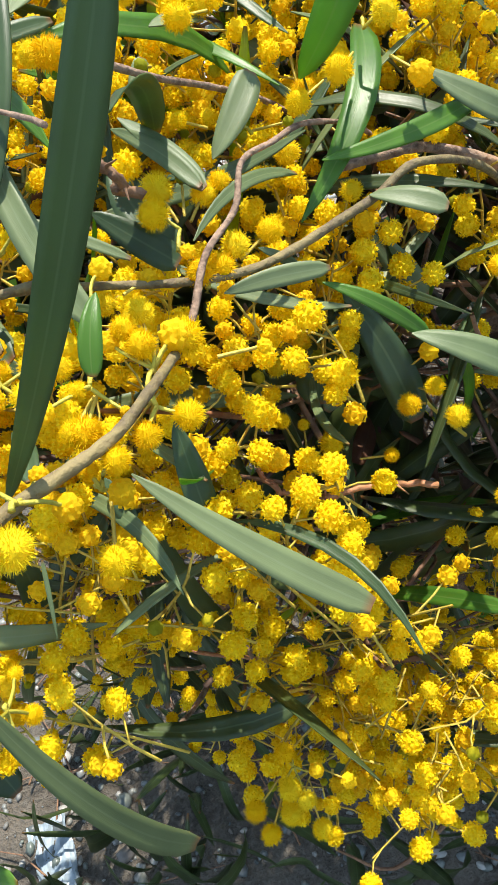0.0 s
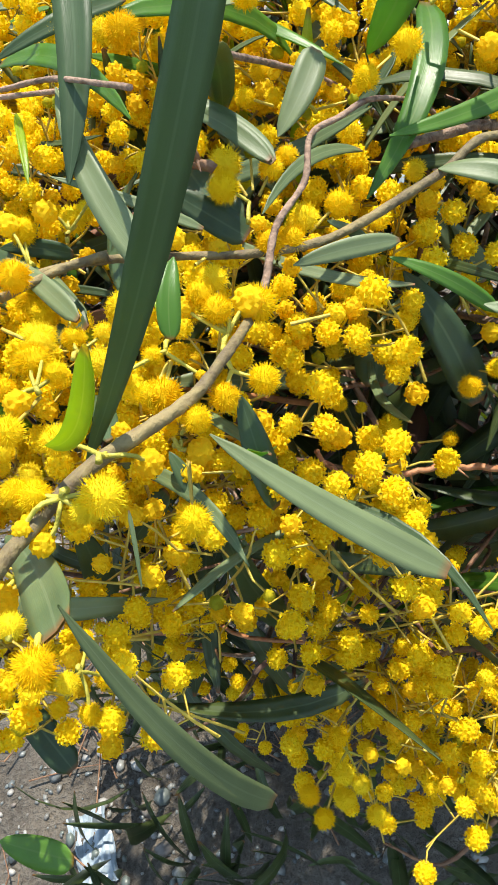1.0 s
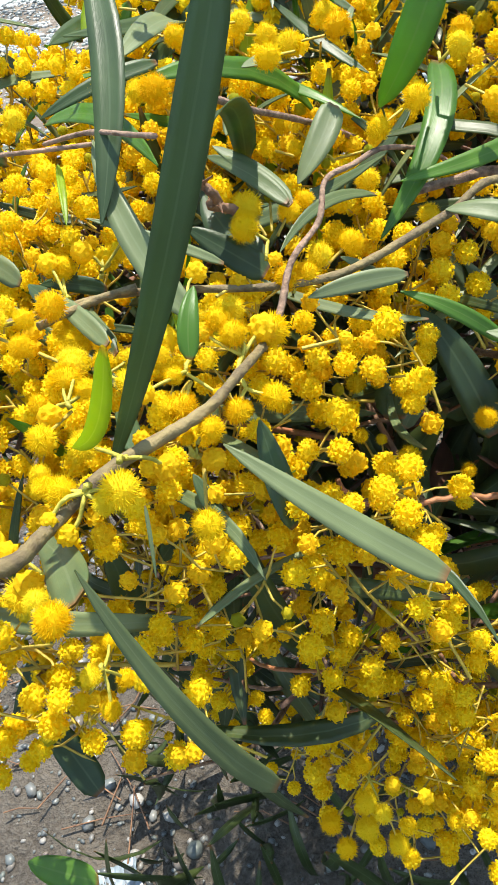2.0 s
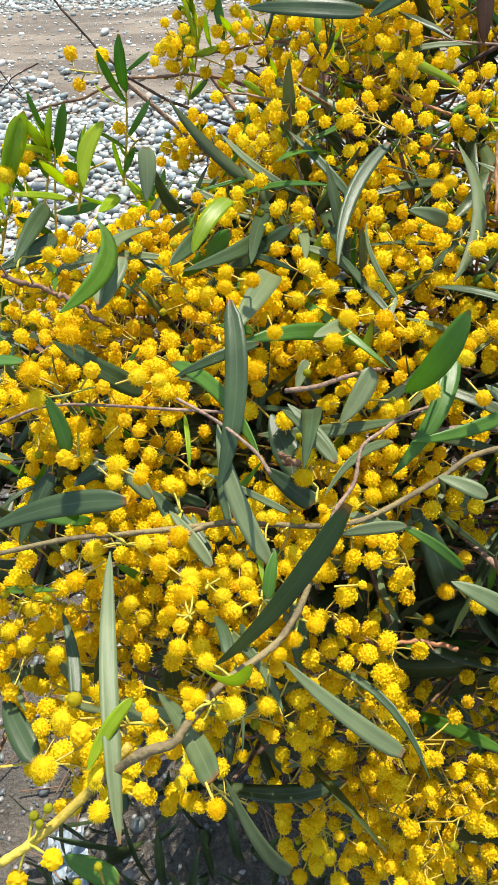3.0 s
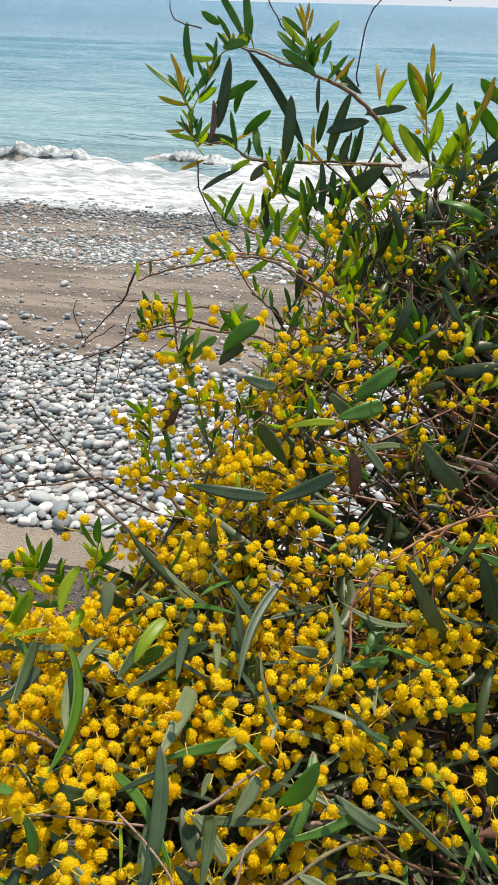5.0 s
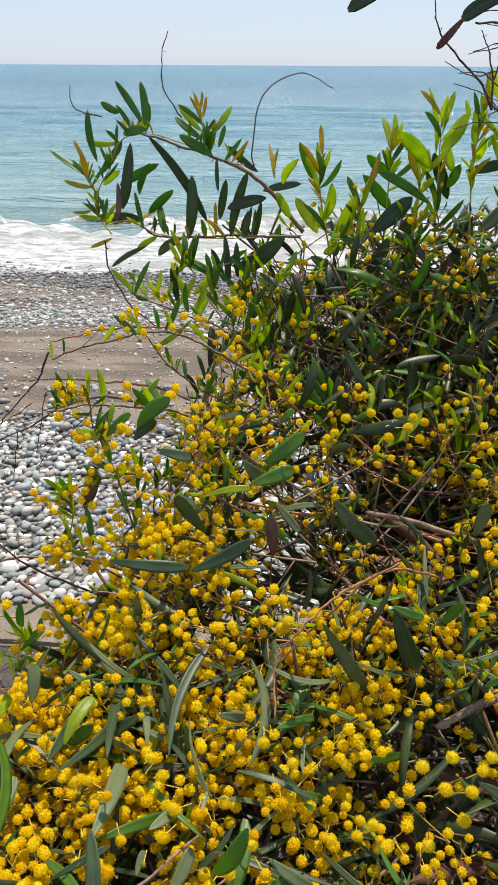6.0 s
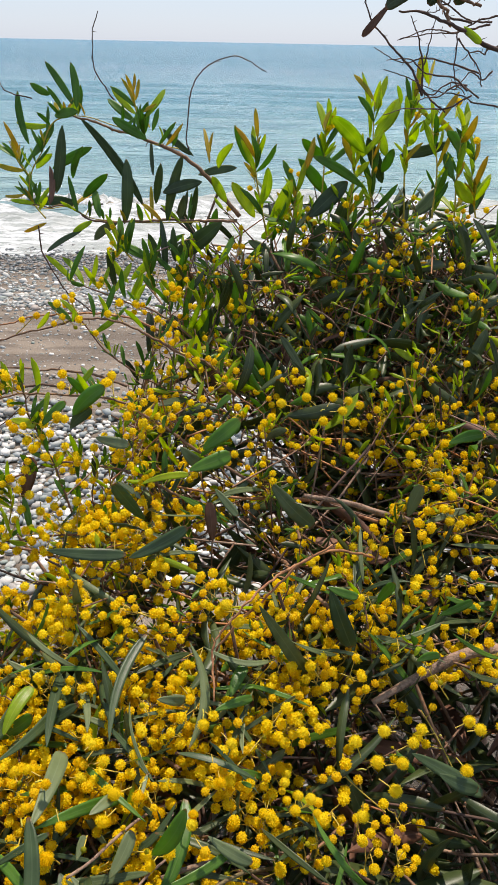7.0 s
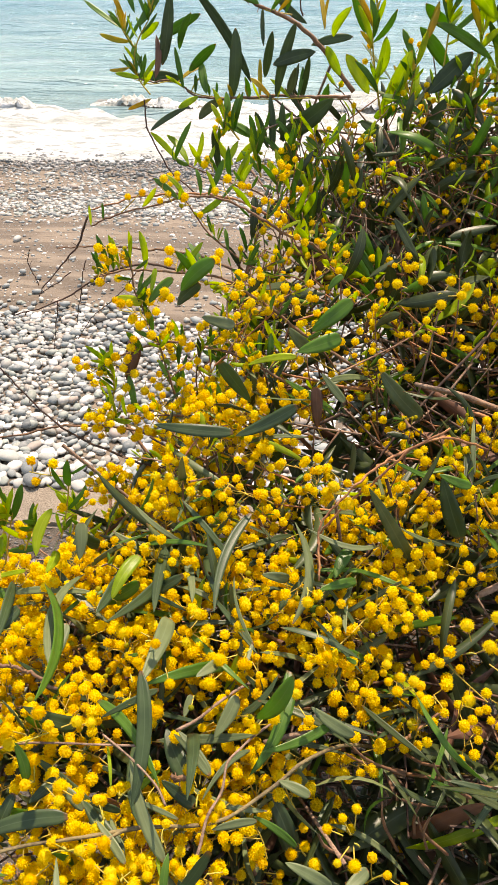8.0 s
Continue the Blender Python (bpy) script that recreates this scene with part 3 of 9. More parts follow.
def scatter_stones():
    rng = np.random.default_rng(3)
    near, far, wet = Pile(), Pile(), Pile()
    singles = 0
    meshes = []
    for k, (v, f) in enumerate(STONES):
        me = bpy.data.meshes.new("stone")
        me.from_pydata(v.tolist(), [], f.tolist())
        me.polygons.foreach_set("use_smooth", [True] * len(f))
        me.materials.append(PEBBLE[False])
        meshes.append(me)

    def put(x, y, size, sink=0.15):
        nonlocal singles
        z = float(ground_height(np.array(x), np.array(y))) + size * sink
        r = stone_matrix(rng, size)
        if size > 0.026 and y < 2.5 and -1.7 < x < -0.45 and singles < 300:
            ob = new("stone", meshes[rng.integers(len(meshes))])
            ob.matrix_world = Matrix.Translation((x, y, z)) @ Matrix(r.tolist()).to_4x4()
            ob.parent = land
            singles += 1
        else:
            v, f = (STONES if y < 1.98 and size > 0.02 else STONES_FAR)[rng.integers(6)]
            (near if y < 4.2 else wet if y > 6.45 + 0.15 * math.sin(1.7 * x) else far).add(v @ r.T + (x, y, z), f)

    # coarse pebbles next to the edging, thinning out into sand
    step = 0.023
    for y in np.arange(1.75, 3.75, step):
        for x in np.arange(-4.2, 3.2, step * 1.08):
            edge_y = 3.38 + 0.16 * math.sin(2.1 * x) + 0.1 * math.sin(5.3 * x + 1)
            beyond = max(-2.3 - x, x - 0.75, 0.0)
            if rng.random() > np.clip((edge_y - y) / 0.3 + 0.35, 0.05, 1) * math.exp(-beyond / 0.5):
                continue
            size = float(np.clip(rng.lognormal(math.log(0.0275), 0.33), 0.012, 0.06))
            put(x + rng.uniform(-0.016, 0.016), y + rng.uniform(-0.016, 0.016), size, rng.uniform(0.1, 0.45))
    # scattered stones on the sand, then finer shingle towards the water
    for _ in range(7000):
        put(rng.normal(-0.9, 1.7), rng.uniform(3.3, 6.9), float(min(rng.lognormal(math.log(0.012), 0.5), 0.05)), 0.1)
    for _ in range(14500):
        y = rng.choice([rng.normal(5.45, 0.28), rng.normal(6.95, 0.25), rng.uniform(5, 7.4)])
        put(rng.normal(-0.9, 2.2), float(np.clip(y, 4.8, 7.55)), float(np.clip(rng.lognormal(math.log(0.025), 0.4), 0.012, 0.08)), 0.12)
    big = ((-1.86, 4.33, 0.06), (-2.25, 3.85, 0.045), (-1.02, 1.80, 0.065), (-1.45, 3.0, 0.055), (-0.75, 2.4, 0.06), (-1.2, 2.2, 0.055))
    for x, y, s in big:
        ob = new("beach_stone", meshes[rng.integers(len(meshes))])
        ob.matrix_world = Matrix.Translation((x, y, float(ground_height(np.array(x), np.array(y))) + s * 0.2)) @ Matrix(stone_matrix(rng, s).tolist()).to_4x4()
        tagged(ob, "large pale rounded stone lying on the beach", "stone", "large stones on the beach")
    gravel = Pile()
    for _ in range(6000):
        x, y, size = rng.uniform(-1.3, 0.3), rng.uniform(0.05, 1.55), float(min(rng.lognormal(math.log(0.0075), 0.5), 0.03))
        v, f = STONES_FAR[rng.integers(6)]
        gravel.add(v @ stone_matrix(rng, size).T + (x, y, float(soil_z(x, y)) + size * 0.15), f)
    # dry gravel; its colour is only darkened to 0.45 through the wet factor
    gravel.build("gravel", pebble_material(True, 0.45), soil, "small grey stones on the soil")
    near.build("pebbles", PEBBLE[True], land, "loose rounded grey and white beach pebbles")
    far.build("shingle", PEBBLE[True], land, "fine dry grey shingle")
    wet.build("shingle", WET_PEBBLE, land, "fine wet dark shingle at the waterline")
    litter = Pile()
    for k in range(760):
        x, y, a, r = rng.uniform(-1.5, 0.4), rng.uniform(1.0, 1.56) if k % 2 else rng.uniform(0.15, 1.55), rng.uniform(0, math.pi), rng.uniform(0.02, 0.09)
        z = 0.007 + float(soil_z(x, y)) + rng.uniform(0, 0.012)
        d = np.array([math.cos(a) * r, math.sin(a) * r, rng.normal(0, 0.012)])
        p = np.array([x, y, z])
        add_tube(litter, [p - d, p + rng.normal(0, 0.006, 3) * (1, 1, 0.3), p + d], 0.0016, 0.0009, 4)
    litter.build("litter", TWIG, soil, "dry brown twigs lying on the soil")


scatter_stones()


def plastic_scrap():
    """A crumpled scrap of pale plastic sheet on the soil."""
    m, n, l, p = nodes("pale_blue_plastic")
    t = noise_tex(n, l, 60, 4)
    l.new(ramp(n, l, t.outputs[0], [(0.3, (0.19, 0.24, 0.28)), (0.7, (0.32, 0.37, 0.40))]).outputs[0], p.inputs["Base Color"])
    p.inputs["Roughness"].default_value = 0.35
    bm = bmesh.new()
    bmesh.ops.create_grid(bm, x_segments=14, y_segments=10, size=0.5)
    for v in bm.verts:
        x, y = v.co.x, v.co.y
        edge = 1 + 0.22 * noise.noise(Vector((x * 3, y * 3, 4.4)))
        v.co = Vector((0.055 * x * edge, 0.095 * y * edge, 0.006 + 0.012 * abs(noise.noise(Vector((x * 4, y * 3, 0.7)))) + 0.006 * noise.noise(Vector((x * 11, y * 9, 2)))))
    bmesh.ops.solidify(bm, geom=bm.faces[:], thickness=0.0006)
    ob = part("plastic_scrap", bm, m, None, "crumpled scrap of pale blue plastic sheet on the soil")
    tagged(ob, category="litter")
    ob.matrix_world = pose(SCRAP[0], SCRAP[1], float(soil_z(SCRAP[0], SCRAP[1])) - 0.006, 0, 0, 24)


SCRAP = (-0.50, 0.33)
plastic_scrap()

# ---- bushes ----
def bush(label):
    ob = new("acacia_bush")
    ob.empty_display_size = 0.1
    return tagged(ob, label, "bush", "acacia bushes by the beach")


front = bush("low spreading acacia bush covered in yellow ball blossom")
front.location = (0.15, 0.5, 0.10)
rear = bush("tall leafy acacia bush with dark leaves and few blossoms")
rear.location = (0.5, 1.0, 0.10)
PILES = {(b, k): Pile() for b in ("front", "rear") for k in ("old", "pale", "green", "young", "rust", "dry", "bloom", "ochre", "bud", "stem", "twig", "red", "bark", "olive", "dead")}
STEMS = {"stem": FLOWER_STEM, "twig": TWIG, "red": RED_TWIG, "bark": BARK, "olive": OLIVE, "dead": DEAD}
OWNER = {"front": front, "rear": rear}
COUNT = {("front", "leaf"): 0, ("rear", "leaf"): 0, ("front", "ball"): 0, ("rear", "ball"): 0}
rng = np.random.default_rng(21)


def local(b, v):
    return np.asarray(v) - np.array(OWNER[b].location)


def leaf(b, kind, base, tip, width, normal=(0, -0.6, 0.8), single=True, **shape):
    long = float(np.linalg.norm(np.asarray(tip, float) - np.asarray(base, float)))
    v, f, u = blade(base, tip, min(width, 0.34 * long), normal, **shape)
    if single and COUNT[b, "leaf"] < 300:
        COUNT[b, "leaf"] += 1
        mesh_object("leaf", local(b, v), f, LEAF[kind, False], OWNER[b], u)
    else:
        PILES[b, kind].add(local(b, v), f, u)


def stem(b, kind, ctrl, r0, r1, name="", n=0, sides=6, knobs=0.09):
    line = curve_points(ctrl, n or (7 if name else 3) * len(ctrl))
    if name and kind in ("dead", "twig", "red"):
        kinks = np.cumsum(rng.normal(0, 0.0004 if kind == "dead" else 0.0007, (len(line), 3)), 0)
        line = line + kinks - np.linspace(0, 1, len(line))[:, None] * kinks[-1]
        for k in range(3, len(line) - 2, 6):
            spur = unit(rng.normal(0, 1, 3)) * rng.uniform(0.003, 0.008)
            add_tube(PILES[b, kind], local(b, [line[k], line[k] + spur]), 0.5 * min(r0, r1) + 0.0002, 0.0002, 4)
    if name:
        v, f = tube(line, r0, r1, sides, knobs, rng)
        return mesh_object(name, local(b, v), f, STEMS[kind], OWNER[b])
    add_tube(PILES[b, kind], local(b, line), r0, r1, sides, knobs, rng)


BALL_MESH = {}
for kind, shapes in (("bloom", BALLS), ("ochre", KNOBS), ("bud", KNOBS)):
    for k, (v, f) in enumerate(shapes):
        me = bpy.data.meshes.new("flower_head")
        me.from_pydata(v.tolist(), [], f.tolist())
        me.polygons.foreach_set("use_smooth", [kind == "bud"] * len(f))
        me.materials.append(LEAF[kind, False])
        BALL_MESH[kind, k] = me


HEADS = {}


def room_for(place, r):
    """Whether a flower head of that radius fits between those that are there."""
    c = [int(math.floor(q / 0.012)) for q in place]
    for dx in (-1, 0, 1):
        for dy in (-1, 0, 1):
            for dz in (-1, 0, 1):
                for x, y, z, o in HEADS.get((c[0] + dx, c[1] + dy, c[2] + dz), ()):
                    if (x - place[0]) ** 2 + (y - place[1]) ** 2 + (z - place[2]) ** 2 < (0.93 * (r + o)) ** 2:
                        return False
    return True


def ball(b, kind, place, r, owner=None, deep=False):
    """One flower head: a piece of its own on a near stalk, joined with the others elsewhere."""
    HEADS.setdefault(tuple(int(math.floor(q / 0.012)) for q in place), []).append((*place, r))
    t = turn_about(rng)
    if owner is not None and COUNT[b, "ball"] < 300:
        COUNT[b, "ball"] += 1
        ob = new("flower_head", BALL_MESH[kind, int(rng.integers(4 if kind == "bloom" else 2))])
        ob.parent = owner
        ob.matrix_basis = Matrix.Translation(local(b, place)) @ Matrix((t * r).tolist()).to_4x4()
    else:
        shapes = BUDS_FAR if kind == "bud" else KNOBS_FAR if kind == "ochre" else BALLS_DEEP if deep else BALLS_MID if place[1] < 0.38 else BALLS_FAR
        v, f = shapes[int(rng.integers(len(shapes)))]
        PILES[b, kind].add(v @ (t * r).T + local(b, place), f)


KNOBS_FAR = [floret_geo(brng, 34, 0, 1, 0.88) for _ in range(3)]
BUDS_FAR = [ball_geo(brng, 1, 14, 0.96, 0.2, 0, True) for _ in range(3)]


def raceme(b, base, top, heads, r=0.0041, single=False, deep=False, ochre=0.22, bud=0.08, spread=0.009):
    """A flower stalk with its heads on short side stalks."""
    base, top = np.asarray(base, float), np.asarray(top, float)
    mid = (base + top) / 2 + rng.normal(0, 0.05, 3) * np.linalg.norm(top - base)
    line = curve_points([base, mid, top], 7)
    owner = None
    if single and COUNT[b, "ball"] < 296:
        v, f = tube(line, 0.0008, 0.0005, 5)
        owner = mesh_object("flower_stalk", local(b, v), f, GREEN_STEM, OWNER[b])
    else:
        add_tube(PILES[b, "stem"], local(b, line[::2]), 0.0007, 0.0005, 3)
    axis = unit(top - base)
    for k in range(heads):
        s = 0.25 + 0.75 * (k + 0.5) / heads
        p = line[min(int(s * 6), 5)] + (line[min(int(s * 6) + 1, 6)] - line[min(int(s * 6), 5)]) * (s * 6 % 1)
        x = rng.random()
        kind = "bud" if x < bud else "ochre" if x < bud + ochre else "bloom"
        size = r * {"bud": 0.55, "ochre": 0.86, "bloom": 1.0}[kind] * rng.uniform(0.84, 1.12)
        for _ in range(4):
            d = rng.normal(0, 1, 3)
            d = unit(d - 0.6 * (d @ axis) * axis + 0.35 * axis + np.array([0, -0.25, 0.45]))
            q = p + d * spread * rng.uniform(0.75, 1.35)
            if room_for(q, size):
                add_tube(PILES[b, "stem"], local(b, [p, (p + q) / 2 + rng.normal(0, 0.0007, 3), q]), 0.00052, 0.00040, 3)
                ball(b, kind, q, size, owner, deep)
                break


def dress(b, ctrl, r0, r1, stalks, leaves, kinds=("young", "green"), kind="twig", size=0.03, heads=4):
    """A twig through the given points with flower stalks and small leaves along it."""
    line = curve_points(ctrl, 40)
    stem(b, kind, ctrl, r0, r1, "branch")
    for _ in range(stalks):
        p = line[int(rng.integers(3, 40))]
        d = unit(np.array([rng.normal(0, 0.7), rng.normal(-0.2, 0.6), rng.normal(0.5, 0.5)]))
        raceme(b, p, p + d * rng.uniform(0.012, 0.03), int(rng.integers(max(heads - 2, 1), heads + 2)), r=0.0046, spread=0.009, bud=0.18)
    for _ in range(leaves):
        p = line[int(rng.integers(2, 40))]
        d = unit(np.array([rng.normal(0, 0.45), rng.normal(-0.1, 0.4), 0.9 + rng.normal(0, 0.3)]))
        L = size * rng.uniform(0.5, 1.3)
        leaf(b, str(rng.choice(list(kinds))), p, p + d * L, L * rng.uniform(0.13, 0.2), normal=(rng.normal(0, 0.5), -1, 0.5 + rng.normal(0, 0.3)), n=7, bend=rng.normal(0.05, 0.05))


def cluster(b, base, heads):
    """A flower stalk from its base, with the heads that it carries."""
    base = np.asarray(base, float)
    ends = np.array([h[:3] for h in heads])
    away = base - ends.mean(0)
    base = ends.mean(0) + away * min(1.0, 0.022 / (np.linalg.norm(away) + 1e-9))
    mid = base + 0.35 * (ends.mean(0) - base)
    verts, faces = tube(curve_points([base, (base + mid) / 2 + (0, 0, 0.001), mid], 5), 0.0007, 0.0005, 5)
    verts, faces = verts.tolist(), list(faces)
    for e in ends:
        far = np.linalg.norm(mid - e)
        if far > 0.014:
            add_tube(PILES[b, "stem"], local(b, [e + (mid - e) * 0.012 / far + (0, 0.003, -0.003), e]), 0.0005, 0.0004, 4)
            continue
        v, f = tube(curve_points([mid, (mid + e) / 2 + rng.normal(0, 0.0008, 3), e], 6), 0.0005, 0.0004, 5)
        faces += [tuple(i + len(verts) for i in q) for q in f]
        verts += v.tolist()
    owner = mesh_object("flower_stalk", local(b, verts), faces, GREEN_STEM, OWNER[b])
    for x, y, z, r, kind in heads:
        ball(b, kind, (x, y, z), r, owner)



# ---- shoots of note ----
# the shoot nearest the path: its branches
stem("front", "olive", ((-0.1457, 0.128, 1.1099), (-0.1217, 0.1375, 1.1356), (-0.1114, 0.1437, 1.1354), (-0.1090, 0.1504, 1.1340), (-0.1045, 0.1596, 1.1337), (-0.1002, 0.1682, 1.1322), (-0.0925, 0.1778, 1.1300), (-0.0866, 0.1874, 1.1274), (-0.0827, 0.1987, 1.1257), (-0.0815, 0.2084, 1.1221), (-0.0809, 0.2187, 1.1178)), 0.0017, 0.0012, "branch")
stem("front", "bark", ((-0.0814, 0.2203, 1.1156), (-0.0782, 0.2334, 1.1170), (-0.0759, 0.2500, 1.1209), (-0.0693, 0.2662, 1.1225), (-0.0680, 0.2834, 1.1253), (-0.0609, 0.2970, 1.1224), (-0.0507, 0.3124, 1.1188), (-0.0341, 0.3418, 1.0990), (-0.0190, 0.3750, 1.0611)), 0.0010, 0.0008, "branch")
stem("front", "olive", ((-0.1355, 0.2199, 1.1302), (-0.1297, 0.2266, 1.1290), (-0.1196, 0.2344, 1.1274), (-0.1014, 0.2407, 1.1220), (-0.0836, 0.2466, 1.1161), (-0.0675, 0.2543, 1.1118), (-0.0562, 0.2636, 1.1099), (-0.0441, 0.2751, 1.1093), (-0.0329, 0.2865, 1.1085), (-0.0194, 0.3005, 1.1089), (0.0070, 0.3334, 1.0824), (0.0385, 0.3792, 1.0198)), 0.0011, 0.0014, "branch")
stem("front", "bark", ((-0.1439, 0.2782, 1.1518), (-0.1216, 0.2591, 1.1597), (-0.1029, 0.2415, 1.1636), (-0.0938, 0.2271, 1.1682)), 0.0007, 0.0007, "branch")
stem("front", "twig", ((-0.0982, 0.2608, 1.1418), (-0.0957, 0.2643, 1.1344), (-0.0922, 0.2692, 1.1272)), 0.0012, 0.0016, "branch")
stem("front", "bark", ((-0.0982, 0.2822, 1.1565), (-0.0892, 0.3013, 1.1425), (-0.0795, 0.3270, 1.1268), (-0.0670, 0.3587, 1.1053), (-0.0533, 0.3904, 1.0769), (-0.0347, 0.4302, 1.0339)), 0.0011, 0.0012, "branch")
stem("front", "bark", ((-0.0476, 0.3196, 1.0984), (-0.0313, 0.3272, 1.0967), (-0.0127, 0.3343, 1.0936), (0.0195, 0.3580, 1.0658), (0.0543, 0.3982, 1.0075)), 0.0016, 0.0024, "branch")
stem("front", "red", ((-0.0801, 0.2665, 1.0159), (-0.0647, 0.2630, 1.0086), (-0.0529, 0.2627, 1.0052), (-0.0349, 0.2655, 1.0028), (-0.0167, 0.2673, 0.9995)), 0.0011, 0.0013, "branch")
stem("front", "stem", ((-0.1633, 0.1092, 1.1067), (-0.1535, 0.1163, 1.1105), (-0.1391, 0.1296, 1.1188), (-0.1265, 0.1438, 1.1284)), 0.0015, 0.0016, "branch")
stem("front", "twig", ((-0.2070, 0.2821, 1.2065), (-0.1948, 0.2829, 1.2013), (-0.1848, 0.2849, 1.1977), (-0.1685, 0.2816, 1.1874)), 0.0011, 0.0010, "branch")
stem("front", "bark", ((-0.2125, 0.2535, 1.1547), (-0.1946, 0.2616, 1.1583), (-0.1718, 0.2660, 1.1569), (-0.1445, 0.2698, 1.1536), (-0.1219, 0.2730, 1.1511)), 0.0007, 0.0007, "branch")
stem("front", "olive", ((-0.2014, 0.2087, 1.1282), (-0.1760, 0.2180, 1.1295), (-0.1524, 0.2244, 1.1287), (-0.1310, 0.2304, 1.1281), (-0.1139, 0.2355, 1.1279)), 0.0010, 0.0013, "branch")
# leaves of the near shoot
leaf("front", "old", (-0.1086, 0.1778, 1.1204), (-0.0621, 0.1831, 1.2083), 0.0062, normal=(0.32, -0.73, 0.61), sick=0.020, bend=0.030, tipped=0.25, twist=0.10)
leaf("front", "pale", (-0.0850, 0.1840, 1.1200), (-0.0420, 0.1710, 1.0890), 0.0066, normal=(0.14, -0.43, 0.89), sick=0.030, bend=0.050, tipped=0.20, twist=0.20)
leaf("front", "pale", (-0.0900, 0.1310, 1.1500), (-0.0755, 0.1290, 1.0830), 0.0045, normal=(0.44, -0.35, 0.83), sick=0.050, bend=0.050, tipped=0.20, twist=0.20)
leaf("front", "pale", (-0.1290, 0.1710, 1.1080), (-0.0960, 0.1340, 1.1380), 0.0079, normal=(0.18, -0.29, 0.94), sick=-0.030, bend=0.009, tipped=0.13, twist=-0.27)
leaf("front", "pale", (-0.1540, 0.2100, 1.1360), (-0.1210, 0.1160, 1.1270), 0.0060, normal=(0.38, -0.46, 0.80), sick=0.020, bend=0.045, tipped=0.50, twist=0.78)
leaf("front", "young", (-0.1360, 0.1330, 1.1315), (-0.1273, 0.1553, 1.1373), 0.0046, normal=(0.54, -0.35, 0.76), sick=-0.060, bend=0.011, tipped=0.45, twist=-0.18)
leaf("front", "young", (-0.1066, 0.1672, 1.1384), (-0.0860, 0.1560, 1.1680), 0.0038, normal=(0.20, -0.71, 0.67), sick=0.100, bend=0.039, tipped=0.40, twist=-0.10)
leaf("front", "young", (-0.0968, 0.2107, 1.1258), (-0.1042, 0.2349, 1.1304), 0.0026, normal=(0.51, -0.70, 0.50), sick=-0.001, bend=0.017, tipped=0.60, twist=0.03)
leaf("front", "young", (-0.1330, 0.2504, 1.1404), (-0.1403, 0.2741, 1.1473), 0.0022, normal=(0.54, -0.78, 0.33), sick=-0.007, bend=0.063, tipped=0.50, twist=-0.25)
leaf("front", "green", (-0.1021, 0.2462, 1.1540), (-0.1544, 0.3054, 1.1481), 0.0064, normal=(0.25, -0.79, 0.56), sick=0.080, bend=0.028, tipped=0.30, twist=-0.30)
leaf("front", "old", (-0.1070, 0.2681, 1.1252), (-0.0864, 0.2627, 1.1103), 0.0126, normal=(0.25, -0.71, 0.66), sick=0.003, bend=0.022, tipped=0.20, twist=0.47)
leaf("front", "pale", (-0.0733, 0.2485, 1.1099), (-0.0467, 0.2585, 1.1069), 0.0054, normal=(0.16, -0.77, 0.62), sick=-0.030, bend=0.003, tipped=0.40, twist=0.06)
leaf("front", "green", (-0.0550, 0.2940, 1.0980), (-0.0330, 0.3600, 1.1250), 0.0100, normal=(-0.11, -0.90, 0.42), sick=0.100, bend=0.100, tipped=0.25, twist=0.12)
leaf("front", "green", (-0.0474, 0.3027, 1.1120), (0.0010, 0.3350, 1.1080), 0.0066, normal=(-0.27, -0.75, 0.60), sick=0.050, bend=0.038, tipped=0.30, twist=0.05)
leaf("front", "pale", (-0.0811, 0.2630, 1.1164), (-0.0559, 0.3073, 1.1064), 0.0042, normal=(0.28, -0.65, 0.71), sick=-0.100, bend=0.045, tipped=0.30, twist=0.35)
leaf("front", "green", (-0.0496, 0.2682, 1.0950), (-0.0213, 0.2592, 1.0798), 0.0050, normal=(0.07, -0.62, 0.78), sick=-0.045, bend=0.023, tipped=0.30, twist=-0.88)
leaf("front", "old", (-0.0550, 0.3305, 1.0519), (-0.0581, 0.2931, 1.0198), 0.0182, normal=(-0.18, -0.75, 0.64), sick=-0.011, bend=-0.031, tipped=0.25, twist=0.45)
leaf("front", "old", (-0.0453, 0.3140, 1.0552), (-0.0220, 0.2879, 1.0122), 0.0141, normal=(-0.01, -0.69, 0.73), sick=-0.040, bend=0.049, tipped=0.30, twist=-0.18)
leaf("front", "pale", (-0.0409, 0.3228, 1.0209), (-0.0556, 0.3016, 1.0062), 0.0071, normal=(0.03, -0.70, 0.72), sick=-0.002, bend=0.034, tipped=0.30, twist=0.20)
leaf("front", "pale", (-0.0351, 0.3314, 1.0677), (-0.0157, 0.3225, 1.0411), 0.0105, normal=(-0.09, -0.72, 0.69), sick=-0.003, bend=0.043, tipped=0.30, twist=0.37)
leaf("front", "old", (-0.1114, 0.2378, 1.0331), (-0.1000, 0.2610, 0.8970), 0.0127, normal=(0.11, -0.46, 0.88), sick=0.060, bend=0.047, tipped=0.30, twist=0.07)
leaf("front", "old", (-0.0921, 0.2345, 1.0794), (-0.0860, 0.2178, 1.0494), 0.0092, normal=(0.31, -0.48, 0.82), sick=0.009, bend=0.031, tipped=0.30, twist=1.22)
leaf("front", "old", (-0.1562, 0.2265, 1.0352), (-0.1549, 0.2166, 0.9989), 0.0108, normal=(0.34, -0.31, 0.88), sick=-0.030, bend=0.064, tipped=0.30, twist=-0.03)
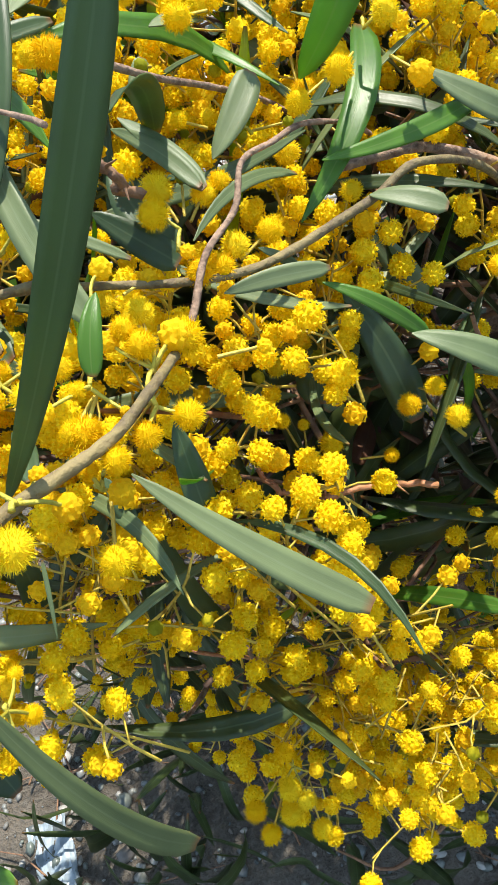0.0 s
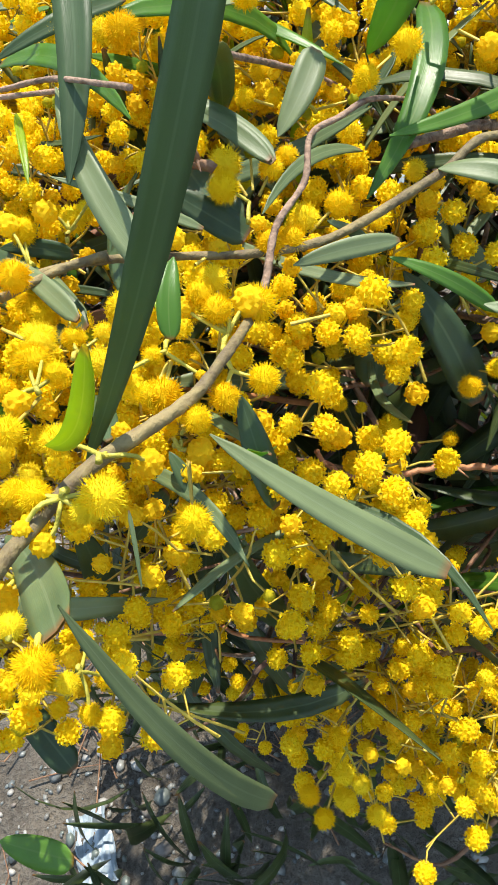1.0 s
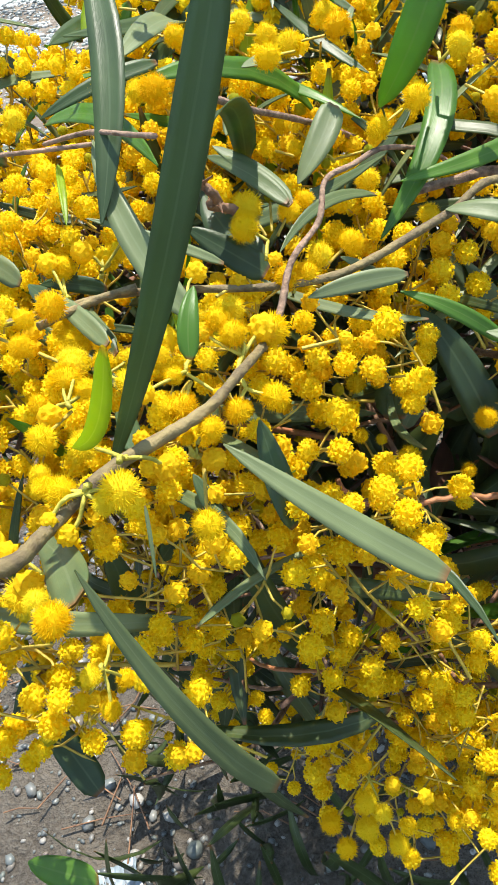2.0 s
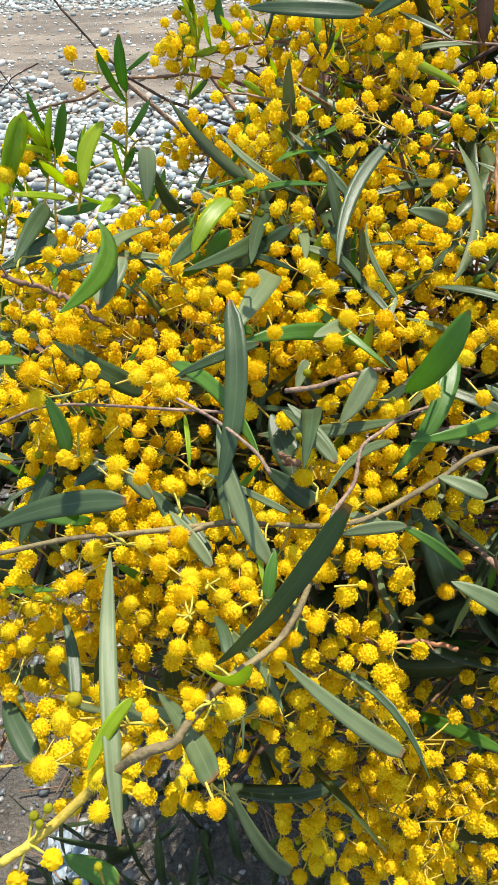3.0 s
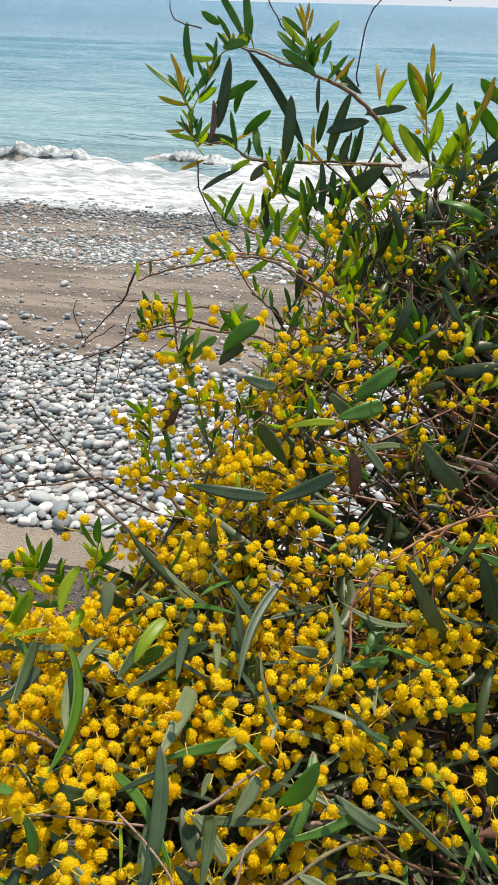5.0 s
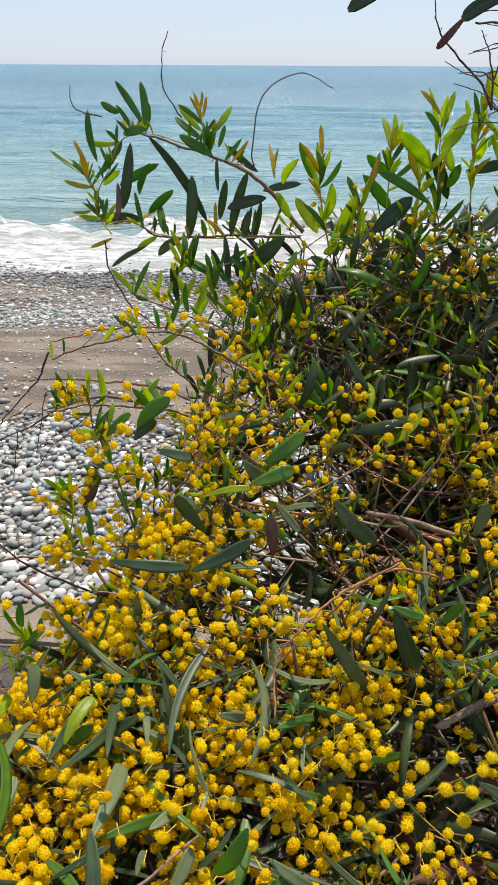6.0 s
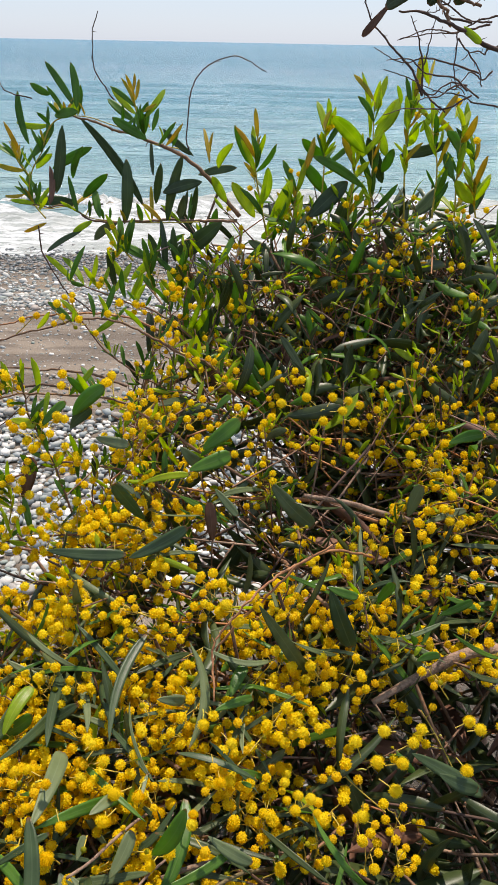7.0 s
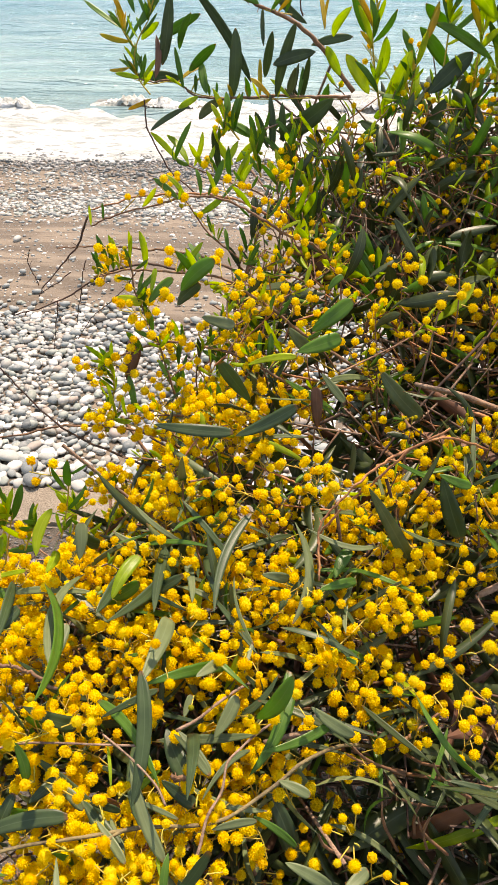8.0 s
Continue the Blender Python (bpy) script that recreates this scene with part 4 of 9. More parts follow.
leaf("front", "old", (-0.1377, 0.2232, 1.0273), (-0.1227, 0.2307, 1.0435), 0.0102, normal=(0.34, -0.53, 0.78), sick=0.007, bend=0.031, tipped=0.30, twist=0.73)
leaf("front", "pale", (-0.0924, 0.1504, 1.1203), (-0.0929, 0.1587, 1.1309), 0.0008, normal=(0.36, -0.26, 0.90), sick=0.005, bend=0.031, tipped=0.30, twist=0.24)
leaf("front", "pale", (-0.0783, 0.4053, 1.1089), (-0.0633, 0.3829, 1.1051), 0.0120, normal=(0.21, -0.80, 0.56), sick=0.008, bend=0.065, tipped=0.30, twist=-0.20)
leaf("front", "pale", (-0.0647, 0.2625, 1.1126), (-0.0551, 0.2620, 1.1056), 0.0028, normal=(-0.02, -0.74, 0.68), sick=-0.025, bend=0.043, tipped=0.30, twist=-0.56)
leaf("front", "old", (-0.0830, 0.2319, 1.1669), (-0.0933, 0.3011, 1.1275), 0.0082, normal=(0.07, -0.78, 0.62), sick=0.059, bend=0.085, tipped=0.30, twist=-0.47)
leaf("front", "old", (-0.1479, 0.2499, 1.1242), (-0.1285, 0.2484, 1.1209), 0.0049, normal=(0.24, -0.81, 0.54), sick=-0.041, bend=0.045, tipped=0.30, twist=-0.39)
leaf("front", "pale", (-0.1348, 0.2469, 1.1158), (-0.1228, 0.2292, 1.1158), 0.0040, normal=(0.63, -0.59, 0.50), sick=0.067, bend=0.041, tipped=0.30, twist=-0.04)
leaf("front", "old", (-0.2098, 0.2039, 0.9618), (-0.1839, 0.1803, 0.9340), 0.0125, normal=(0.54, -0.26, 0.80), sick=-0.008, bend=0.043, tipped=0.30, twist=-0.11)
leaf("front", "green", (-0.2138, 0.1571, 0.9216), (-0.1770, 0.1493, 0.9319), 0.0121, normal=(0.35, -0.38, 0.85), sick=0.007, bend=0.004, tipped=0.30, twist=-0.34)
leaf("front", "old", (-0.1151, 0.2275, 1.0658), (-0.1080, 0.2184, 1.0558), 0.0091, normal=(0.29, -0.53, 0.80), sick=0.002, bend=0.034, tipped=0.30, twist=-0.03)
leaf("front", "old", (-0.1135, 0.1992, 1.1182), (-0.1039, 0.1819, 1.1225), 0.0047, normal=(0.41, -0.62, 0.67), sick=-0.049, bend=0.057, tipped=0.30, twist=-0.31)
leaf("front", "pale", (-0.0388, 0.2241, 0.8517), (-0.0152, 0.2220, 0.8436), 0.0045, normal=(-0.23, -0.26, 0.94), sick=-0.024, bend=0.070, tipped=0.30, twist=-0.38)
leaf("front", "old", (-0.0360, 0.2254, 0.8250), (-0.0119, 0.2464, 0.8370), 0.0105, normal=(0.08, -0.38, 0.92), sick=0.001, bend=0.001, tipped=0.30, twist=-0.23)
# leaves over the flowering top
leaf("front", "old", (-0.1170, 0.2370, 1.1460), (-0.1220, 0.3000, 1.1870), 0.0090, normal=(0.03, -0.51, 0.86), sick=0.070, bend=0.052, tipped=0.40, twist=0.05)
leaf("front", "pale", (-0.1215, 0.2599, 1.1575), (-0.0950, 0.2170, 1.1290), 0.0072, normal=(0.04, -0.58, 0.81), sick=0.050, bend=0.036, tipped=0.30, twist=-0.13)
leaf("front", "old", (-0.2064, 0.2153, 1.1346), (-0.1533, 0.2308, 1.1408), 0.0096, normal=(0.49, -0.34, 0.80), sick=-0.060, bend=0.005, tipped=0.30, twist=0.04)
leaf("front", "green", (-0.1690, 0.2540, 1.2120), (-0.2071, 0.3749, 1.1784), 0.0102, normal=(0.52, -0.77, 0.38), sick=0.050, bend=0.061, tipped=0.30, twist=0.32)
leaf("front", "pale", (-0.1970, 0.4170, 1.1650), (-0.1978, 0.4337, 1.1878), 0.0137, normal=(0.39, -0.81, 0.45), sick=0.024, bend=0.032, tipped=0.25, twist=-0.13)
leaf("front", "old", (-0.1990, 0.4410, 1.1720), (-0.2030, 0.4810, 1.1250), 0.0101, normal=(0.49, -0.62, 0.61), sick=0.054, bend=-0.017, tipped=0.30, twist=0.29)
leaf("front", "old", (-0.1635, 0.3650, 1.1565), (-0.1299, 0.5086, 1.1239), 0.0108, normal=(0.18, -0.87, 0.46), sick=0.060, bend=0.045, tipped=0.30, twist=-0.32)
leaf("front", "old", (-0.1749, 0.3766, 1.1519), (-0.1686, 0.4259, 1.1443), 0.0097, normal=(0.38, -0.77, 0.51), sick=-0.001, bend=0.027, tipped=0.30, twist=-0.17)
leaf("front", "old", (-0.0912, 0.3945, 1.1431), (-0.0723, 0.4820, 1.1672), 0.0080, normal=(0.11, -0.79, 0.61), sick=-0.080, bend=0.018, tipped=0.30, twist=0.01)
leaf("front", "green", (-0.0520, 0.3140, 1.1310), (-0.0290, 0.3140, 1.1760), 0.0111, normal=(-0.04, -0.80, 0.59), sick=0.060, bend=0.070, tipped=0.50, twist=0.49)
leaf("front", "pale", (-0.1304, 0.5017, 1.2063), (-0.1270, 0.5300, 1.1200), 0.0117, normal=(-0.23, -0.86, 0.46), sick=0.050, bend=0.004, tipped=0.30, twist=0.71)
leaf("front", "young", (-0.1688, 0.3961, 1.1466), (-0.1546, 0.4332, 1.1586), 0.0103, normal=(0.02, -0.80, 0.59), sick=-0.050, bend=0.087, tipped=0.30, twist=0.11)
leaf("front", "young", (-0.2225, 0.3998, 1.1820), (-0.2168, 0.4291, 1.2036), 0.0083, normal=(0.31, -0.79, 0.53), sick=-0.100, bend=0.034, tipped=0.50, twist=-0.33)
leaf("front", "young", (-0.2355, 0.3515, 1.2098), (-0.2211, 0.3610, 1.2370), 0.0084, normal=(0.54, -0.76, 0.37), sick=0.008, bend=0.037, tipped=0.50, twist=-0.20)
leaf("front", "young", (-0.2370, 0.3490, 1.2048), (-0.2222, 0.3796, 1.1866), 0.0035, normal=(0.13, -0.69, 0.72), sick=-0.013, bend=0.020, tipped=0.30, twist=-0.11)
leaf("front", "young", (-0.2156, 0.3960, 1.1705), (-0.2177, 0.4258, 1.1642), 0.0074, normal=(0.35, -0.66, 0.66), sick=0.040, bend=0.018, tipped=0.30, twist=0.26)
leaf("front", "old", (-0.2127, 0.3028, 1.1994), (-0.2235, 0.3614, 1.1926), 0.0080, normal=(0.53, -0.72, 0.45), sick=-0.018, bend=0.047, tipped=0.30, twist=-0.60)
leaf("front", "pale", (-0.1959, 0.4194, 1.1482), (-0.1810, 0.3040, 1.1790), 0.0073, normal=(0.20, -0.89, 0.40), sick=0.100, bend=0.012, tipped=0.30, twist=-0.74)
leaf("front", "pale", (-0.0802, 0.4289, 1.1476), (-0.0591, 0.3643, 1.1448), 0.0029, normal=(-0.18, -0.87, 0.46), sick=0.032, bend=0.059, tipped=0.30, twist=-0.26)
leaf("front", "pale", (-0.0575, 0.4177, 1.1617), (-0.0380, 0.4284, 1.1486), 0.0082, normal=(0.15, -0.80, 0.58), sick=-0.022, bend=0.095, tipped=0.30, twist=-0.39)
leaf("front", "green", (-0.0144, 0.4259, 1.1418), (0.0152, 0.4450, 1.1356), 0.0077, normal=(0.15, -0.56, 0.81), sick=-0.008, bend=0.050, tipped=0.30, twist=-0.23)
leaf("front", "green", (-0.0025, 0.4443, 1.1374), (0.0092, 0.4711, 1.1451), 0.0112, normal=(-0.20, -0.72, 0.66), sick=-0.025, bend=0.048, tipped=0.30, twist=0.12)
leaf("front", "old", (-0.0916, 0.4097, 1.1448), (-0.1058, 0.4671, 1.1330), 0.0114, normal=(-0.08, -0.70, 0.71), sick=0.015, bend=0.064, tipped=0.30, twist=-0.17)
leaf("front", "old", (-0.1112, 0.4435, 1.1291), (-0.1252, 0.4958, 1.1223), 0.0079, normal=(0.36, -0.55, 0.76), sick=-0.012, bend=0.018, tipped=0.30, twist=0.86)
leaf("front", "old", (-0.1339, 0.3841, 1.1494), (-0.1414, 0.4732, 1.1362), 0.0086, normal=(0.21, -0.56, 0.80), sick=-0.021, bend=0.014, tipped=0.30, twist=0.23)
leaf("front", "pale", (-0.1102, 0.4082, 1.1370), (-0.1263, 0.4646, 1.1324), 0.0068, normal=(0.19, -0.63, 0.76), sick=0.041, bend=-0.003, tipped=0.30, twist=0.15)
leaf("front", "old", (-0.1802, 0.2400, 1.1357), (-0.1687, 0.2565, 1.1358), 0.0096, normal=(0.19, -0.51, 0.84), sick=0.027, bend=0.075, tipped=0.30, twist=-0.19)
leaf("front", "old", (-0.1982, 0.2170, 1.1233), (-0.1898, 0.2428, 1.1390), 0.0069, normal=(0.41, -0.48, 0.78), sick=-0.017, bend=0.027, tipped=0.30, twist=0.07)
leaf("front", "old", (-0.1838, 0.2667, 1.1884), (-0.1645, 0.2904, 1.1438), 0.0096, normal=(0.34, -0.50, 0.79), sick=0.060, bend=0.117, tipped=0.30, twist=0.41)
leaf("front", "pale", (-0.1680, 0.2522, 1.1377), (-0.1485, 0.2419, 1.1302), 0.0065, normal=(0.48, -0.64, 0.60), sick=-0.046, bend=-0.012, tipped=0.30, twist=-0.72)
leaf("front", "pale", (-0.1393, 0.2364, 1.1299), (-0.1175, 0.2156, 1.1256), 0.0049, normal=(0.14, -0.49, 0.86), sick=-0.017, bend=0.024, tipped=0.30, twist=-0.44)
leaf("front", "old", (-0.1466, 0.2873, 1.1557), (-0.1150, 0.3104, 1.1574), 0.0050, normal=(0.33, -0.74, 0.59), sick=-0.029, bend=0.047, tipped=0.30, twist=0.09)
leaf("front", "pale", (-0.0950, 0.3336, 1.1440), (-0.0825, 0.3525, 1.1382), 0.0074, normal=(-0.02, -0.58, 0.82), sick=0.029, bend=0.047, tipped=0.30, twist=-0.24)
leaf("front", "pale", (-0.1272, 0.3125, 1.1600), (-0.1238, 0.3855, 1.1428), 0.0121, normal=(0.24, -0.64, 0.73), sick=0.011, bend=0.106, tipped=0.30, twist=0.11)
leaf("front", "pale", (-0.1040, 0.2960, 1.1330), (-0.0785, 0.2750, 1.1246), 0.0055, normal=(-0.13, -0.57, 0.81), sick=-0.045, bend=0.034, tipped=0.30, twist=0.44)
leaf("front", "green", (-0.0925, 0.2176, 1.1375), (-0.0931, 0.2020, 1.1291), 0.0049, normal=(0.45, -0.50, 0.74), sick=0.051, bend=0.077, tipped=0.30, twist=-0.01)
leaf("front", "pale", (-0.0804, 0.3102, 1.1127), (-0.0676, 0.3346, 1.1264), 0.0096, normal=(0.23, -0.46, 0.86), sick=0.040, bend=0.050, tipped=0.30, twist=-0.40)
leaf("front", "pale", (-0.0996, 0.3091, 1.1328), (-0.0964, 0.3216, 1.1402), 0.0082, normal=(0.09, -0.62, 0.78), sick=-0.013, bend=-0.009, tipped=0.30, twist=-0.60)
leaf("front", "pale", (-0.0351, 0.2842, 1.1104), (-0.0148, 0.2770, 1.1086), 0.0068, normal=(-0.18, -0.34, 0.92), sick=-0.017, bend=0.058, tipped=0.30, twist=-0.40)
leaf("front", "pale", (-0.0279, 0.2385, 1.0998), (0.0006, 0.2322, 1.0880), 0.0078, normal=(0.19, -0.54, 0.82), sick=-0.019, bend=0.062, tipped=0.30, twist=-0.64)
leaf("front", "pale", (-0.1015, 0.2973, 1.1352), (-0.0777, 0.2752, 1.1238), 0.0063, normal=(0.22, -0.47, 0.86), sick=-0.039, bend=0.001, tipped=0.30, twist=-0.26)
leaf("front", "old", (0.0037, 0.2447, 1.0523), (0.0281, 0.2486, 1.0413), 0.0070, normal=(-0.21, -0.41, 0.89), sick=0.023, bend=-0.008, tipped=0.30, twist=0.01)
leaf("front", "pale", (0.0085, 0.2446, 1.0576), (0.0253, 0.2623, 1.0557), 0.0091, normal=(-0.12, -0.38, 0.92), sick=0.011, bend=0.043, tipped=0.30, twist=-0.75)
leaf("front", "pale", (-0.1247, 0.2457, 1.1438), (-0.0921, 0.2435, 1.1267), 0.0029, normal=(0.27, -0.54, 0.80), sick=-0.008, bend=0.029, tipped=0.30, twist=-0.00)
leaf("front", "old", (-0.1524, 0.2512, 1.1239), (-0.1214, 0.2239, 1.1158), 0.0090, normal=(0.16, -0.49, 0.86), sick=-0.004, bend=0.029, tipped=0.30, twist=-0.09)
leaf("front", "old", (-0.1136, 0.3143, 1.1122), (-0.0925, 0.2843, 1.0999), 0.0130, normal=(0.09, -0.46, 0.89), sick=0.049, bend=0.029, tipped=0.30, twist=-0.64)
leaf("front", "pale", (-0.0629, 0.3388, 1.1447), (-0.0598, 0.3636, 1.1465), 0.0028, normal=(0.04, -0.77, 0.64), sick=-0.005, bend=-0.039, tipped=0.30, twist=0.50)
leaf("front", "pale", (-0.0163, 0.3354, 1.1197), (0.0139, 0.3271, 1.1033), 0.0085, normal=(-0.15, -0.46, 0.87), sick=0.044, bend=0.041, tipped=0.30, twist=-0.53)
leaf("front", "old", (-0.2162, 0.1847, 1.0500), (-0.1908, 0.1599, 1.0508), 0.0104, normal=(0.37, -0.38, 0.85), sick=0.007, bend=0.052, tipped=0.30, twist=-0.12)
leaf("front", "old", (-0.1919, 0.2148, 1.0776), (-0.1721, 0.1756, 1.0738), 0.0056, normal=(0.28, -0.16, 0.95), sick=-0.041, bend=0.012, tipped=0.30, twist=0.44)
leaf("front", "pale", (-0.1841, 0.3071, 1.1737), (-0.1822, 0.3402, 1.1794), 0.0092, normal=(0.42, -0.39, 0.82), sick=0.004, bend=0.015, tipped=0.30, twist=0.76)
leaf("front", "old", (-0.2273, 0.3110, 1.1903), (-0.2154, 0.3459, 1.1858), 0.0082, normal=(0.59, -0.43, 0.69), sick=0.046, bend=0.037, tipped=0.30, twist=0.13)
leaf("front", "green", (-0.1882, 0.2547, 1.1714), (-0.1814, 0.2460, 1.1487), 0.0063, normal=(0.26, -0.38, 0.89), sick=-0.055, bend=0.015, tipped=0.30, twist=0.00)
leaf("front", "green", (-0.2182, 0.2652, 1.1771), (-0.1937, 0.2564, 1.1856), 0.0067, normal=(0.68, -0.29, 0.67), sick=-0.001, bend=0.032, tipped=0.30, twist=0.67)
leaf("front", "old", (-0.2743, 0.3386, 1.1937), (-0.2720, 0.3661, 1.2213), 0.0114, normal=(0.62, -0.43, 0.66), sick=0.037, bend=-0.005, tipped=0.30, twist=-0.65)
leaf("front", "young", (-0.2423, 0.3550, 1.1993), (-0.2234, 0.3592, 1.2354), 0.0086, normal=(0.37, -0.52, 0.77), sick=0.043, bend=0.080, tipped=0.30, twist=0.10)
leaf("front", "green", (0.0060, 0.3593, 1.1445), (0.0133, 0.3602, 1.1385), 0.0079, normal=(-0.21, -0.64, 0.74), sick=0.006, bend=-0.010, tipped=0.30, twist=0.88)
# flower stalks of the near shoot
cluster("front", (-0.0775, 0.2484, 1.1106), ((-0.0616, 0.2666, 1.1146, 0.0041, "bloom"), (-0.0701, 0.2606, 1.1155, 0.0043, "bloom"), (-0.0784, 0.2499, 1.1161, 0.0043, "bloom"), (-0.0736, 0.2535, 1.1141, 0.0043, "bloom"), (-0.0806, 0.2524, 1.1207, 0.0022, "ochre"),))
cluster("front", (-0.0839, 0.2557, 1.1182), ((-0.0902, 0.2657, 1.1237, 0.0048, "bloom"), (-0.0795, 0.2804, 1.1192, 0.0041, "bloom"), (-0.0909, 0.2778, 1.1238, 0.0052, "bloom"), (-0.0843, 0.2807, 1.1244, 0.0019, "bud"), (-0.0754, 0.2858, 1.1194, 0.0035, "bloom"),))
cluster("front", (-0.0697, 0.3289, 1.1093), ((-0.0788, 0.3253, 1.1106, 0.0023, "bud"), (-0.0724, 0.3252, 1.1110, 0.0020, "bud"), (-0.0579, 0.3299, 1.1112, 0.0020, "bud"), (-0.0873, 0.3058, 1.1281, 0.0032, "bloom"), (-0.0820, 0.3276, 1.1173, 0.0032, "bloom"), (-0.0809, 0.3279, 1.1241, 0.0023, "ochre"), (-0.0746, 0.3398, 1.1226, 0.0021, "ochre"),))
cluster("front", (-0.0847, 0.2061, 1.1206), ((-0.0881, 0.2259, 1.1248, 0.0038, "bloom"), (-0.0855, 0.2136, 1.1261, 0.0038, "bloom"), (-0.0930, 0.2150, 1.1264, 0.0028, "ochre"), (-0.0788, 0.2230, 1.1191, 0.0050, "bloom"), (-0.0804, 0.2212, 1.1213, 0.0041, "ochre"), (-0.0615, 0.2219, 1.1151, 0.0020, "ochre"), (-0.0894, 0.2167, 1.1283, 0.0033, "bloom"),))
cluster("front", (-0.0842, 0.2048, 1.1193), ((-0.0764, 0.2017, 1.1163, 0.0039, "bloom"), (-0.0825, 0.1914, 1.1223, 0.0035, "bloom"),))
cluster("front", (-0.0970, 0.2113, 1.1213), ((-0.0943, 0.1915, 1.1240, 0.0042, "bloom"), (-0.0965, 0.1914, 1.1244, 0.0033, "bloom"), (-0.1048, 0.1985, 1.1237, 0.0029, "ochre"), (-0.0996, 0.2056, 1.1220, 0.0026, "bloom"), (-0.0895, 0.2021, 1.1186, 0.0013, "ochre"),))
cluster("front", (-0.0915, 0.1815, 1.1202), ((-0.0862, 0.1832, 1.1253, 0.0033, "bloom"), (-0.0867, 0.1806, 1.1191, 0.0030, "ochre"), (-0.0897, 0.1725, 1.1083, 0.0041, "bloom"), (-0.0911, 0.1815, 1.1250, 0.0019, "bloom"),))
cluster("front", (-0.0976, 0.1650, 1.1359), ((-0.0932, 0.1725, 1.1262, 0.0031, "ochre"), (-0.0984, 0.1774, 1.1295, 0.0021, "ochre"), (-0.1081, 0.1727, 1.1334, 0.0035, "bloom"),))
cluster("front", (-0.1011, 0.1588, 1.1368), ((-0.0948, 0.1568, 1.1374, 0.0042, "bloom"), (-0.0981, 0.1558, 1.1354, 0.0026, "bloom"), (-0.1072, 0.1586, 1.1360, 0.0034, "bloom"), (-0.1059, 0.1525, 1.1315, 0.0024, "ochre"), (-0.1102, 0.1593, 1.1368, 0.0027, "bloom"), (-0.1081, 0.1531, 1.1347, 0.0019, "ochre"),))
cluster("front", (-0.1073, 0.1393, 1.1313), ((-0.0906, 0.1229, 1.1507, 0.0030, "bloom"), (-0.1048, 0.1365, 1.1350, 0.0024, "bloom"),))
cluster("front", (-0.1185, 0.1903, 1.1279), ((-0.1244, 0.2091, 1.1266, 0.0043, "bloom"), (-0.1232, 0.2013, 1.1272, 0.0047, "bloom"), (-0.1212, 0.1863, 1.1300, 0.0031, "ochre"), (-0.1193, 0.1771, 1.1319, 0.0036, "bloom"), (-0.1217, 0.2033, 1.1275, 0.0024, "ochre"), (-0.1161, 0.1958, 1.1285, 0.0028, "bloom"), (-0.1269, 0.1928, 1.1279, 0.0028, "bloom"),))
cluster("front", (-0.1316, 0.2543, 1.1207), ((-0.1315, 0.2624, 1.1221, 0.0045, "bloom"), (-0.1347, 0.2555, 1.1292, 0.0037, "ochre"), (-0.1224, 0.2596, 1.1299, 0.0019, "bud"), (-0.1279, 0.2633, 1.1236, 0.0033, "bloom"),))
cluster("front", (-0.1364, 0.2416, 1.1235), ((-0.1385, 0.2339, 1.1253, 0.0045, "bloom"), (-0.1290, 0.2238, 1.1220, 0.0047, "bloom"), (-0.1336, 0.2275, 1.1238, 0.0040, "bloom"), (-0.1398, 0.2499, 1.1282, 0.0043, "bloom"), (-0.1418, 0.2483, 1.1312, 0.0035, "ochre"),))
cluster("front", (-0.1135, 0.2629, 1.1581), ((-0.1135, 0.2951, 1.1551, 0.0052, "bloom"), (-0.1352, 0.3503, 1.1435, 0.0040, "ochre"), (-0.1556, 0.3721, 1.1380, 0.0052, "bloom"), (-0.1200, 0.3008, 1.1535, 0.0041, "bloom"), (-0.1325, 0.2992, 1.1554, 0.0045, "bloom"), (-0.2068, 0.4411, 1.1115, 0.0052, "bloom"),))
cluster("front", (-0.0979, 0.2290, 1.1277), ((-0.0987, 0.2398, 1.1274, 0.0032, "ochre"), (-0.0907, 0.2463, 1.1184, 0.0029, "ochre"), (-0.1030, 0.2159, 1.1253, 0.0038, "ochre"), (-0.1036, 0.2108, 1.1242, 0.0034, "bloom"), (-0.1081, 0.2193, 1.1256, 0.0035, "bloom"),))
cluster("front", (-0.1187, 0.2080, 1.1204), ((-0.1197, 0.2141, 1.1216, 0.0034, "bloom"), (-0.1113, 0.2059, 1.1214, 0.0036, "bloom"), (-0.1227, 0.2227, 1.1213, 0.0029, "ochre"), (-0.1130, 0.2160, 1.1208, 0.0030, "bloom"),))
cluster("front", (-0.0556, 0.3663, 1.1010), ((-0.0601, 0.3368, 1.0970, 0.0052, "bloom"), (-0.0534, 0.3644, 1.1045, 0.0052, "bloom"), (-0.0584, 0.3809, 1.1126, 0.0032, "ochre"), (-0.0658, 0.3679, 1.1089, 0.0026, "ochre"), (-0.0454, 0.3734, 1.1023, 0.0050, "bloom"), (-0.0400, 0.3533, 1.0901, 0.0026, "ochre"),))
cluster("front", (-0.1299, 0.4741, 1.1011), ((-0.1128, 0.4145, 1.1153, 0.0045, "bloom"), (-0.0882, 0.3487, 1.1169, 0.0041, "bloom"), (-0.0945, 0.3097, 1.1428, 0.0022, "bud"), (-0.0755, 0.4196, 1.1083, 0.0040, "bloom"), (-0.1047, 0.4351, 1.1081, 0.0040, "bloom"),))
